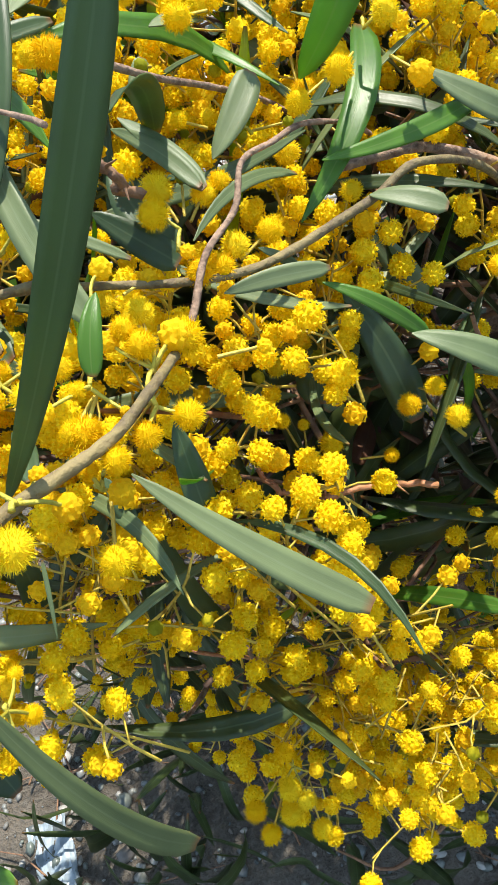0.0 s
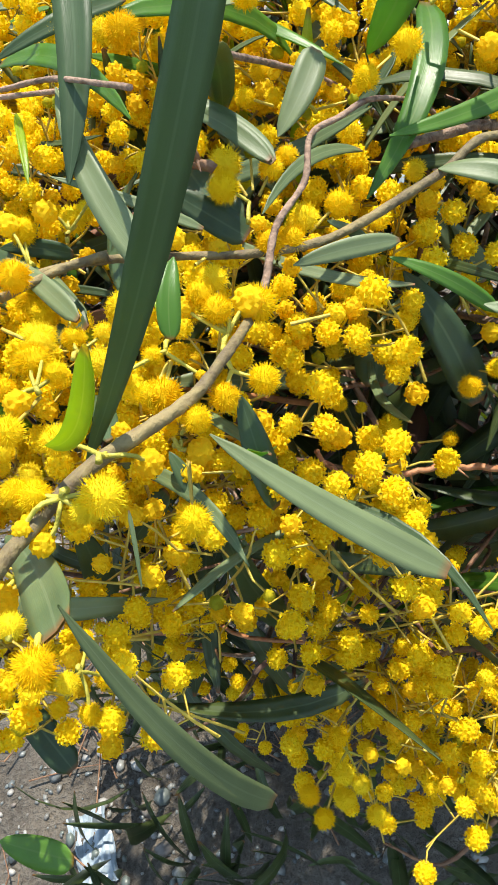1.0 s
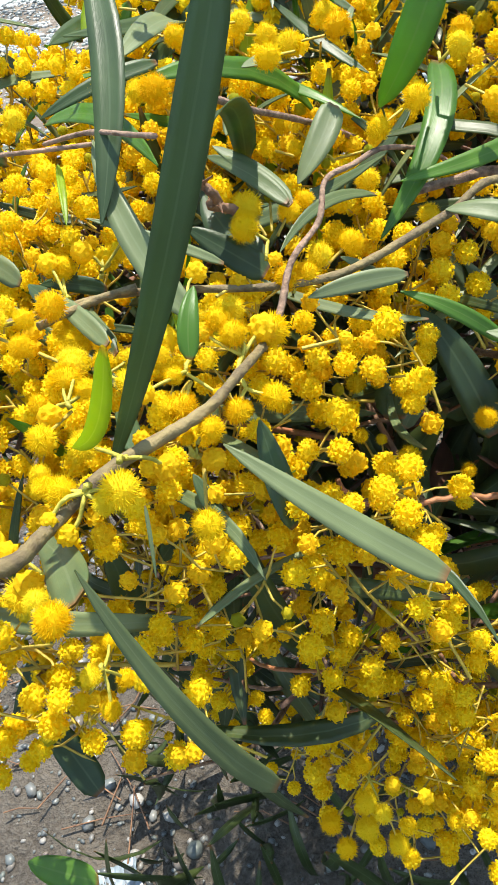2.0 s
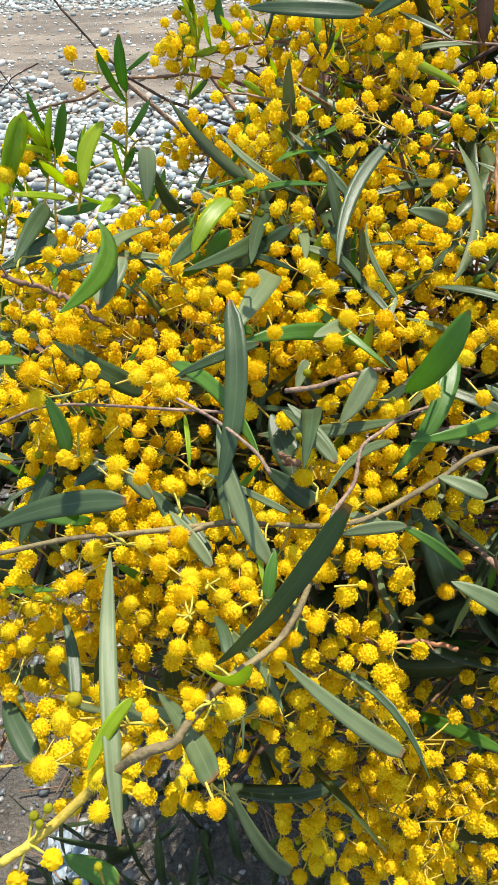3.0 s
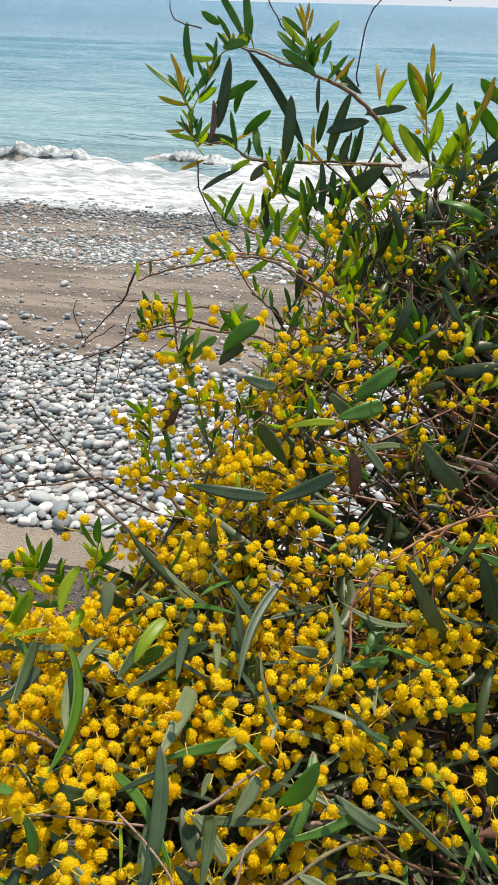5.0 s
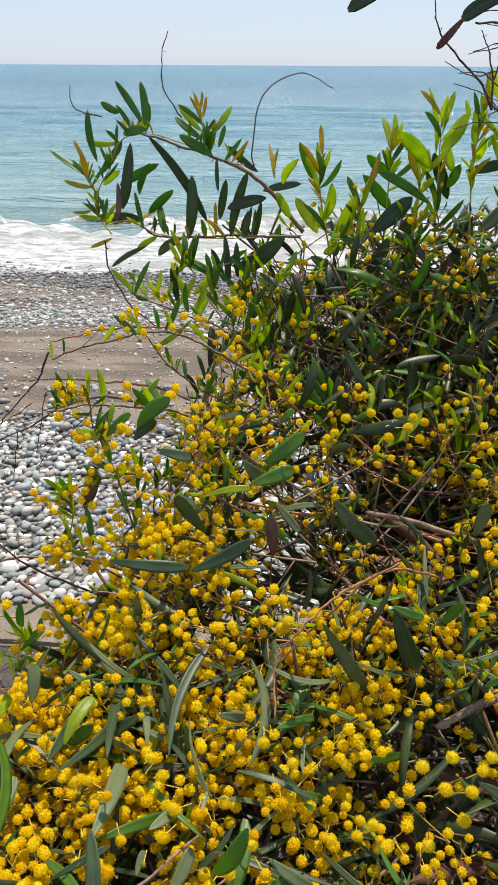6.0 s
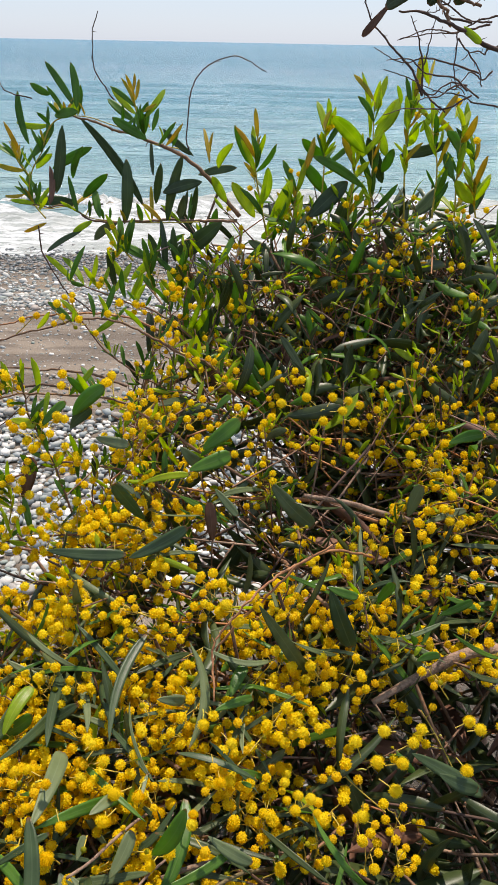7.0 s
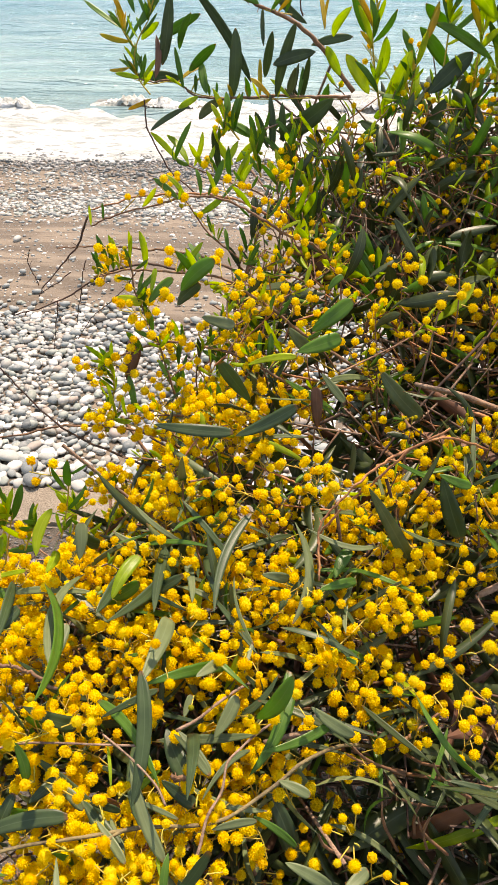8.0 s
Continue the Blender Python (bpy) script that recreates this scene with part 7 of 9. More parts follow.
leaf("rear", "old", (-0.0822, 0.5800, 1.2149), (-0.1062, 0.5689, 1.2592), 0.0131, normal=(-0.24, -0.93, 0.27), sick=0.008, bend=0.029, tipped=0.30, twist=-0.22)
leaf("rear", "old", (-0.1533, 0.5100, 1.2309), (-0.0898, 0.5122, 1.2255), 0.0103, normal=(0.31, -0.66, 0.68), sick=0.040, bend=0.092, tipped=0.30, twist=-0.00)
leaf("rear", "old", (-0.0873, 0.5100, 1.2239), (-0.0386, 0.5072, 1.2562), 0.0111, normal=(0.10, -0.68, 0.73), sick=0.040, bend=0.037, tipped=0.30, twist=-0.50)
leaf("rear", "pale", (0.0337, 0.6400, 1.2208), (0.0782, 0.6419, 1.1685), 0.0167, normal=(-0.07, -0.82, 0.56), sick=0.040, bend=0.042, tipped=0.30, twist=0.16)
leaf("rear", "pale", (-0.0202, 0.6200, 1.2250), (0.0017, 0.6030, 1.2052), 0.0080, normal=(-0.05, -0.79, 0.61), sick=0.004, bend=0.019, tipped=0.30, twist=-0.00)
leaf("front", "pale", (0.0190, 0.4630, 1.2140), (0.0620, 0.4900, 1.1180), 0.0120, normal=(-0.20, -0.71, 0.67), sick=-0.011, bend=0.048, tipped=0.30, twist=0.16)
leaf("rear", "old", (0.0788, 0.5000, 1.2011), (0.0992, 0.4904, 1.1476), 0.0158, normal=(-0.42, -0.66, 0.62), sick=-0.008, bend=0.052, tipped=0.30, twist=-0.04)
leaf("rear", "green", (0.0763, 0.5000, 1.2039), (0.1015, 0.4952, 1.1971), 0.0078, normal=(-0.17, -0.75, 0.64), sick=0.031, bend=0.018, tipped=0.30, twist=-0.10)
leaf("rear", "green", (0.1193, 0.5000, 1.1878), (0.1287, 0.4915, 1.2150), 0.0086, normal=(-0.05, -0.73, 0.68), sick=-0.020, bend=0.033, tipped=0.30, twist=-0.20)
leaf("rear", "green", (0.1722, 0.5000, 1.1746), (0.1948, 0.4901, 1.1983), 0.0069, normal=(-0.09, -0.62, 0.78), sick=0.018, bend=-0.002, tipped=0.30, twist=-0.35)
leaf("front", "green", (0.1438, 0.4500, 1.1710), (0.1599, 0.4461, 1.1810), 0.0082, normal=(-0.16, -0.77, 0.62), sick=-0.059, bend=0.037, tipped=0.30, twist=-0.34)
leaf("rear", "pale", (0.1614, 0.6000, 1.2085), (0.1684, 0.5935, 1.2462), 0.0116, normal=(-0.21, -0.70, 0.69), sick=-0.012, bend=0.004, tipped=0.30, twist=0.14)
leaf("rear", "green", (0.1769, 0.5600, 1.3072), (0.2010, 0.5507, 1.3206), 0.0147, normal=(-0.18, -0.79, 0.59), sick=-0.045, bend=0.011, tipped=0.30, twist=-0.54)
leaf("rear", "pale", (0.1815, 0.6200, 1.1862), (0.2268, 0.6321, 1.1957), 0.0082, normal=(0.03, -0.61, 0.79), sick=-0.020, bend=0.023, tipped=0.30, twist=-0.46)
leaf("front", "green", (-0.1857, 0.4200, 1.1162), (-0.1501, 0.4103, 1.1517), 0.0104, normal=(0.28, -0.60, 0.75), sick=0.027, bend=0.004, tipped=0.30, twist=0.20)
leaf("front", "old", (-0.1784, 0.4200, 1.1042), (-0.1198, 0.4273, 1.1461), 0.0090, normal=(0.06, -0.47, 0.88), sick=0.012, bend=0.012, tipped=0.30, twist=-0.53)
leaf("front", "pale", (-0.0737, 0.4200, 1.0889), (-0.0809, 0.4135, 1.1534), 0.0049, normal=(0.04, -0.52, 0.85), sick=-0.030, bend=0.011, tipped=0.30, twist=-0.67)
leaf("front", "pale", (-0.0667, 0.4400, 1.1068), (-0.0383, 0.4523, 1.1037), 0.0103, normal=(0.20, -0.72, 0.67), sick=-0.045, bend=-0.017, tipped=0.30, twist=0.04)
leaf("front", "green", (-0.0283, 0.4400, 1.1050), (0.0144, 0.4403, 1.1123), 0.0085, normal=(-0.31, -0.48, 0.82), sick=0.029, bend=0.045, tipped=0.30, twist=0.09)
leaf("front", "old", (0.1513, 0.3800, 1.1275), (0.1822, 0.3799, 1.1109), 0.0107, normal=(-0.20, -0.62, 0.76), sick=0.046, bend=0.060, tipped=0.30, twist=-0.21)
leaf("front", "old", (0.1419, 0.4200, 1.1024), (0.2024, 0.4106, 1.0650), 0.0125, normal=(-0.26, -0.45, 0.85), sick=-0.005, bend=0.027, tipped=0.30, twist=0.39)
leaf("rear", "old", (-0.0219, 0.7000, 1.0617), (0.0089, 0.7034, 1.1063), 0.0178, normal=(0.05, -0.82, 0.57), sick=0.048, bend=0.034, tipped=0.30, twist=0.27)
leaf("rear", "old", (-0.1989, 0.6000, 1.0845), (-0.1876, 0.6163, 1.1280), 0.0137, normal=(0.21, -0.76, 0.62), sick=0.008, bend=0.013, tipped=0.30, twist=-0.15)
leaf("rear", "old", (-0.0702, 0.5800, 1.1844), (-0.0557, 0.5853, 1.1487), 0.0148, normal=(0.10, -0.90, 0.42), sick=0.032, bend=0.044, tipped=0.30, twist=-0.10)
leaf("rear", "dry", (-0.0218, 0.6000, 1.1780), (-0.0250, 0.6089, 1.2162), 0.0110, normal=(-0.12, -0.80, 0.59), sick=0.013, bend=0.027, tipped=0.30, twist=-0.30)
dress("rear", ((-0.0012, 0.7800, 1.2498), (-0.0267, 0.7800, 1.2831), (-0.0636, 0.7800, 1.3019), (-0.1056, 0.7800, 1.3279), (-0.1473, 0.7800, 1.3383), (-0.1901, 0.7800, 1.3297), (-0.2333, 0.7800, 1.3203), (-0.2718, 0.7800, 1.3033)), 0.0018, 0.0008, 12, 22, ("young", "green"), "twig", 0.030, 2)
dress("rear", ((0.0180, 0.6600, 1.2052), (-0.0329, 0.6600, 1.2360), (-0.0764, 0.6600, 1.2720), (-0.1132, 0.6600, 1.2979), (-0.1504, 0.6600, 1.3010), (-0.2089, 0.6600, 1.3030), (-0.2366, 0.6600, 1.2947)), 0.0018, 0.0008, 20, 26, ("young", "green"), "twig", 0.030, 3)
dress("rear", ((-0.0484, 0.6400, 1.2025), (-0.1024, 0.6400, 1.2328), (-0.1563, 0.6400, 1.2375), (-0.2064, 0.6400, 1.2237), (-0.2412, 0.6400, 1.2069)), 0.0016, 0.0008, 13, 14, ("young", "green"), "twig", 0.030, 3)
dress("rear", ((-0.0406, 0.6000, 1.1513), (-0.0939, 0.6000, 1.1760), (-0.1361, 0.6000, 1.1844), (-0.1894, 0.6000, 1.1829), (-0.2333, 0.6000, 1.1720)), 0.0016, 0.0008, 26, 12, ("young", "green"), "twig", 0.030, 4)
dress("rear", ((-0.1486, 0.6500, 1.1323), (-0.1677, 0.6500, 1.1865), (-0.1803, 0.6500, 1.2376), (-0.1953, 0.6500, 1.2798), (-0.1986, 0.6500, 1.3258)), 0.0012, 0.0007, 11, 16, ("young", "green"), "twig", 0.030, 3)
dress("rear", ((-0.0282, 0.8500, 1.1478), (-0.0768, 0.8500, 1.2165), (-0.1239, 0.8500, 1.2450), (-0.1621, 0.8500, 1.2870), (-0.1979, 0.8500, 1.3409)), 0.0016, 0.0007, 9, 22, ("young", "green"), "twig", 0.030, 2)
dress("rear", ((-0.0166, 0.9000, 1.2424), (-0.0521, 0.9000, 1.2716), (-0.1004, 0.9000, 1.3069), (-0.1478, 0.9000, 1.3271), (-0.2014, 0.9000, 1.3433)), 0.0016, 0.0007, 7, 26, ("young", "green"), "twig", 0.040, 2)
dress("rear", ((-0.0918, 0.5600, 1.0945), (-0.1497, 0.5600, 1.1065), (-0.1962, 0.5600, 1.1186), (-0.2262, 0.5600, 1.1310)), 0.0014, 0.0008, 24, 8, ("young", "green"), "twig", 0.030, 4)
dress("rear", ((-0.0986, 0.8500, 1.1698), (-0.0837, 0.8500, 1.2163), (-0.0758, 0.8500, 1.2892), (-0.0814, 0.8500, 1.3437)), 0.0014, 0.0008, 10, 14, ("young", "green"), "twig", 0.030, 4)
dress("rear", ((0.0894, 0.9500, 1.1925), (0.1004, 0.9500, 1.2572), (0.1118, 0.9500, 1.3035), (0.1146, 0.9500, 1.3621)), 0.0016, 0.0009, 5, 14, ("old", "green"), "twig", 0.030, 4)
dress("rear", ((0.1957, 0.9500, 1.1952), (0.1816, 0.9500, 1.2592), (0.1682, 0.9500, 1.3198), (0.1695, 0.9500, 1.3776)), 0.0016, 0.0009, 5, 12, ("old", "green"), "twig", 0.030, 4)
dress("rear", ((0.1519, 0.9700, 1.2023), (0.1539, 0.9700, 1.2671), (0.1399, 0.9700, 1.3430), (0.1420, 0.9700, 1.4005)), 0.0016, 0.0009, 4, 14, ("old", "green"), "twig", 0.030, 4)
dress("rear", ((0.1750, 1.0400, 1.3867), (0.1715, 1.0400, 1.4593), (0.1672, 1.0400, 1.5374)), 0.0014, 0.0006, 1, 18, ("young", "young", "green", "rust"), "stem", 0.040, 2)
dress("rear", ((0.2194, 1.0400, 1.3952), (0.2129, 1.0400, 1.4812), (0.2182, 1.0400, 1.5548)), 0.0014, 0.0006, 1, 18, ("young", "young", "green", "rust"), "stem", 0.040, 2)
dress("rear", ((0.2871, 1.0400, 1.3968), (0.2824, 1.0400, 1.4688), (0.2833, 1.0400, 1.5201)), 0.0014, 0.0006, 1, 18, ("young", "young", "green", "rust"), "stem", 0.040, 2)
dress("rear", ((0.1074, 1.0400, 1.3776), (0.1092, 1.0400, 1.4579), (0.1086, 1.0400, 1.5062)), 0.0014, 0.0006, 1, 18, ("young", "young", "green", "rust"), "stem", 0.040, 2)
dress("rear", ((0.0396, 1.0400, 1.3608), (0.0213, 1.0400, 1.4489), (0.0232, 1.0400, 1.5009)), 0.0014, 0.0006, 1, 18, ("young", "young", "green", "rust"), "stem", 0.040, 2)
dress("rear", ((0.0702, 1.0400, 1.3615), (0.0734, 1.0400, 1.4140), (0.0803, 1.0400, 1.4502)), 0.0014, 0.0006, 1, 18, ("young", "young", "green", "rust"), "stem", 0.040, 2)
dress("rear", ((0.1447, 1.0400, 1.3860), (0.1477, 1.0400, 1.4374), (0.1512, 1.0400, 1.4798)), 0.0014, 0.0006, 1, 18, ("young", "young", "green", "rust"), "stem", 0.040, 2)
dress("rear", ((0.2571, 1.0400, 1.3961), (0.2557, 1.0400, 1.4612), (0.2410, 1.0400, 1.5158)), 0.0014, 0.0006, 1, 18, ("young", "young", "green", "rust"), "stem", 0.040, 2)
dress("rear", ((0.3157, 1.0400, 1.3974), (0.3032, 1.0400, 1.4481), (0.3039, 1.0400, 1.4901)), 0.0014, 0.0006, 1, 18, ("young", "young", "green", "rust"), "stem", 0.040, 2)
dress("rear", ((-0.1313, 0.9500, 1.3563), (-0.1463, 0.9500, 1.3702), (-0.1577, 0.9500, 1.3521)), 0.0012, 0.0006, 2, 14, ("young", "green"), "stem", 0.040, 3)
dress("rear", ((-0.1054, 0.9500, 1.3132), (-0.1119, 0.9500, 1.3424), (-0.1042, 0.9500, 1.3641)), 0.0012, 0.0006, 2, 14, ("young", "green"), "stem", 0.040, 3)
dress("rear", ((-0.0477, 0.9500, 1.2845), (-0.0405, 0.9500, 1.3222), (-0.0265, 0.9500, 1.3516)), 0.0012, 0.0006, 2, 14, ("young", "green"), "stem", 0.040, 3)
dress("rear", ((-0.0766, 0.9500, 1.3064), (-0.0727, 0.9500, 1.3361), (-0.0690, 0.9500, 1.3578)), 0.0012, 0.0006, 2, 14, ("young", "green"), "stem", 0.040, 3)
dress("rear", ((-0.2490, 0.6200, 0.9765), (-0.2364, 0.6200, 1.0181), (-0.2307, 0.6200, 1.0499)), 0.0010, 0.0006, 4, 16, ("young", "young", "green"), "stem", 0.030, 3)
dress("rear", ((-0.2854, 0.6000, 1.0009), (-0.2713, 0.6000, 1.0409), (-0.2653, 0.6000, 1.0655)), 0.0010, 0.0006, 4, 16, ("young", "young", "green"), "stem", 0.030, 3)
dress("rear", ((-0.1502, 0.8000, 1.0899), (-0.1373, 0.8000, 1.1475), (-0.1361, 0.8000, 1.1990)), 0.0010, 0.0006, 4, 16, ("young", "young", "green"), "stem", 0.030, 3)
dress("rear", ((-0.1053, 0.8000, 1.1098), (-0.1004, 0.8000, 1.1647), (-0.1100, 0.8000, 1.1947)), 0.0010, 0.0006, 4, 16, ("young", "young", "green"), "stem", 0.030, 3)
dress("rear", ((-0.1933, 0.7800, 1.0847), (-0.1863, 0.7800, 1.1425), (-0.1802, 0.7800, 1.1795)), 0.0010, 0.0006, 4, 16, ("young", "young", "green"), "stem", 0.030, 3)
dress("rear", ((-0.2585, 0.7000, 1.1019), (-0.2433, 0.7000, 1.1464), (-0.2425, 0.7000, 1.1817)), 0.0010, 0.0006, 4, 16, ("young", "young", "green"), "stem", 0.030, 3)
dress("front", ((-0.3184, 0.4500, 1.1091), (-0.3000, 0.4500, 1.1449), (-0.2856, 0.4500, 1.1686)), 0.0009, 0.0005, 2, 9, ("young", "green"), "stem", 0.028, 3)
dress("front", ((-0.2781, 0.4500, 1.1138), (-0.2672, 0.4500, 1.1527), (-0.2593, 0.4500, 1.1794)), 0.0009, 0.0005, 2, 9, ("young", "green"), "stem", 0.028, 3)
dress("front", ((-0.2556, 0.4500, 1.1403), (-0.2449, 0.4500, 1.1637), (-0.2299, 0.4500, 1.1715)), 0.0009, 0.0005, 2, 9, ("young", "green"), "stem", 0.028, 3)
dress("front", ((-0.2226, 0.4500, 1.1572), (-0.2140, 0.4500, 1.1873), (-0.2068, 0.4500, 1.2223)), 0.0009, 0.0005, 2, 9, ("young", "green"), "stem", 0.028, 3)
dress("front", ((-0.2821, 0.4500, 1.1328), (-0.2693, 0.4500, 1.1614), (-0.2621, 0.4500, 1.1874)), 0.0009, 0.0005, 2, 9, ("young", "green"), "stem", 0.028, 3)
stem("rear", "bark", ((0.0230, 0.8400, 1.0933), (0.0666, 0.8400, 1.0861), (0.0954, 0.8400, 1.0869), (0.1469, 0.8400, 1.0756), (0.1926, 0.8400, 1.0554), (0.2573, 0.8400, 1.0084), (0.3470, 0.8400, 0.9266)), 0.0022, 0.0042, "branch")
stem("rear", "dead", ((-0.0415, 0.9000, 1.2531), (-0.0163, 0.9000, 1.2231), (0.0211, 0.9000, 1.1724), (0.0601, 0.9000, 1.1236), (0.1003, 0.9000, 1.0814)), 0.0018, 0.0026, "branch")
stem("rear", "red", ((-0.0137, 0.4800, 1.0673), (-0.0165, 0.4800, 1.1197), (-0.0181, 0.4800, 1.1506), (0.0034, 0.4800, 1.1867), (0.0208, 0.4800, 1.2071), (0.0418, 0.4800, 1.2314), (0.0746, 0.4800, 1.2599)), 0.0011, 0.0009, "branch")
stem("rear", "bark", ((-0.1080, 0.6200, 1.1453), (-0.0616, 0.6200, 1.1083), (-0.0042, 0.6200, 1.0783), (0.0814, 0.6200, 1.0252)), 0.0016, 0.0026, "branch")
stem("rear", "bark", ((-0.1432, 0.6000, 1.0868), (-0.1018, 0.6000, 1.1121), (-0.0606, 0.6000, 1.1187), (-0.0297, 0.6000, 1.1175)), 0.0012, 0.0018, "branch")
stem("rear", "twig", ((-0.4412, 0.6200, 1.0538), (-0.3960, 0.6200, 1.1014), (-0.3621, 0.6200, 1.1296), (-0.3077, 0.6200, 1.1430), (-0.2669, 0.6200, 1.1539), (-0.2166, 0.6200, 1.1553), (-0.1724, 0.6200, 1.1458), (-0.1271, 0.6200, 1.1160)), 0.0007, 0.0016, "branch")
stem("rear", "dead", ((-0.3258, 0.6000, 1.2443), (-0.3138, 0.6000, 1.2159), (-0.2887, 0.6000, 1.1854), (-0.2545, 0.6000, 1.1522), (-0.2106, 0.6000, 1.1321), (-0.1667, 0.6000, 1.1215)), 0.0006, 0.0014, "dead_twig")
stem("rear", "dead", ((-0.3483, 0.7200, 1.2243), (-0.3112, 0.7200, 1.2363), (-0.2751, 0.7200, 1.2544), (-0.2462, 0.7200, 1.2721), (-0.2017, 0.7200, 1.2857), (-0.1575, 0.7200, 1.2773)), 0.0006, 0.0014, "dead_twig")
stem("rear", "dead", ((-0.2607, 0.7400, 1.3272), (-0.2751, 0.7400, 1.2960), (-0.2930, 0.7400, 1.2772), (-0.3178, 0.7400, 1.2510), (-0.3257, 0.7400, 1.2380)), 0.0012, 0.0005, "dead_twig")
stem("rear", "twig", ((-0.3056, 0.7600, 1.2840), (-0.2638, 0.7600, 1.2914), (-0.2172, 0.7600, 1.2909), (-0.1656, 0.7600, 1.2854), (-0.1190, 0.7600, 1.2682)), 0.0006, 0.0016, "branch")
stem("rear", "red", ((-0.2968, 0.8600, 1.2957), (-0.2613, 0.8600, 1.3059), (-0.2298, 0.8600, 1.3119), (-0.1867, 0.8600, 1.3179), (-0.1373, 0.8600, 1.3121), (-0.0869, 0.8600, 1.2936)), 0.0008, 0.0016, "branch")
stem("rear", "dead", ((-0.2941, 0.7600, 1.2590), (-0.3180, 0.7600, 1.2410), (-0.3334, 0.7600, 1.2330)), 0.0006, 0.0004, "dead_twig")
stem("rear", "dead", ((-0.2757, 0.7600, 1.2729), (-0.2832, 0.7600, 1.2483), (-0.2918, 0.7600, 1.2163), (-0.2954, 0.7600, 1.1966)), 0.0006, 0.0004, "dead_twig")
stem("rear", "dead", ((-0.3063, 0.7400, 1.2344), (-0.3123, 0.7400, 1.2025), (-0.3178, 0.7400, 1.1758)), 0.0006, 0.0004, "dead_twig")
stem("rear", "dead", ((-0.2173, 0.7400, 1.2689), (-0.2400, 0.7400, 1.2427), (-0.2699, 0.7400, 1.2207), (-0.2889, 0.7400, 1.1897)), 0.0006, 0.0004, "dead_twig")
stem("rear", "dead", ((-0.3278, 0.7500, 1.2463), (-0.3359, 0.7500, 1.2692), (-0.3307, 0.7500, 1.2871)), 0.0006, 0.0004, "dead_twig")
stem("rear", "dead", ((-0.3656, 0.6600, 1.1541), (-0.3916, 0.6600, 1.1433), (-0.4277, 0.6600, 1.1102), (-0.4604, 0.6600, 1.0687)), 0.0006, 0.0004, "dead_twig")
stem("rear", "dead", ((-0.4066, 0.6600, 1.1733), (-0.4004, 0.6600, 1.1485), (-0.3817, 0.6600, 1.1181), (-0.3566, 0.6600, 1.1157)), 0.0006, 0.0004, "dead_twig")
# the branch overhead
stem("rear", "dead", ((0.2365, 0.6600, 1.5836), (0.1854, 0.6600, 1.6036), (0.1611, 0.6600, 1.6147), (0.1430, 0.6600, 1.6209), (0.1191, 0.6600, 1.6231)), 0.0020, 0.0007, "branch")
stem("rear", "dead", ((0.2327, 0.8657, 1.6586), (0.2097, 0.8657, 1.6482), (0.2045, 0.8657, 1.6372), (0.1764, 0.8657, 1.6426), (0.1562, 0.8657, 1.6371)), 0.0010, 0.0004, "dead_twig")
stem("rear", "dead", ((0.2519, 0.8304, 1.6017), (0.2383, 0.8304, 1.5983), (0.2371, 0.8304, 1.5939), (0.2259, 0.8304, 1.5970), (0.2152, 0.8304, 1.5885)), 0.0010, 0.0004, "dead_twig")
stem("rear", "dead", ((0.2170, 0.7571, 1.6172), (0.2042, 0.7571, 1.6135), (0.1839, 0.7571, 1.6103), (0.1661, 0.7571, 1.6119), (0.1397, 0.7571, 1.6049)), 0.0010, 0.0004, "dead_twig")
stem("rear", "dead", ((0.2785, 0.9466, 1.6522), (0.2605, 0.9466, 1.6468), (0.2153, 0.9466, 1.6471), (0.2150, 0.9466, 1.6337), (0.1885, 0.9466, 1.6344)), 0.0010, 0.0004, "dead_twig")
stem("rear", "dead", ((0.2307, 0.8336, 1.5570), (0.2063, 0.8336, 1.5461), (0.1906, 0.8336, 1.5439), (0.1666, 0.8336, 1.5448), (0.1441, 0.8336, 1.5375)), 0.0010, 0.0004, "dead_twig")
stem("rear", "dead", ((0.2129, 0.7830, 1.5632), (0.1974, 0.7830, 1.5742), (0.1718, 0.7830, 1.5770), (0.1562, 0.7830, 1.5882), (0.1341, 0.7830, 1.5876)), 0.0010, 0.0004, "dead_twig")
stem("rear", "dead", ((0.2274, 0.8403, 1.5654), (0.2109, 0.8403, 1.5633), (0.1997, 0.8403, 1.5549), (0.1807, 0.8403, 1.5521), (0.1794, 0.8403, 1.5472)), 0.0010, 0.0004, "dead_twig")
stem("rear", "dead", ((0.2387, 0.8433, 1.5768), (0.2011, 0.8433, 1.5859), (0.1809, 0.8433, 1.5886), (0.1616, 0.8433, 1.5855), (0.1310, 0.8433, 1.5980)), 0.0010, 0.0004, "dead_twig")
stem("rear", "dead", ((0.2052, 0.8070, 1.6521), (0.1890, 0.8070, 1.6502), (0.1805, 0.8070, 1.6451), (0.1671, 0.8070, 1.6550), (0.1537, 0.8070, 1.6503)), 0.0010, 0.0004, "dead_twig")
stem("rear", "dead", ((0.2507, 0.8684, 1.6220), (0.2271, 0.8684, 1.6237), (0.2040, 0.8684, 1.6375), (0.1738, 0.8684, 1.6507), (0.1557, 0.8684, 1.6546)), 0.0010, 0.0004, "dead_twig")
stem("rear", "dead", ((0.2625, 0.8914, 1.6287), (0.2416, 0.8914, 1.6241), (0.2214, 0.8914, 1.6134), (0.1881, 0.8914, 1.6091), (0.1619, 0.8914, 1.6048)), 0.0010, 0.0004, "dead_twig")
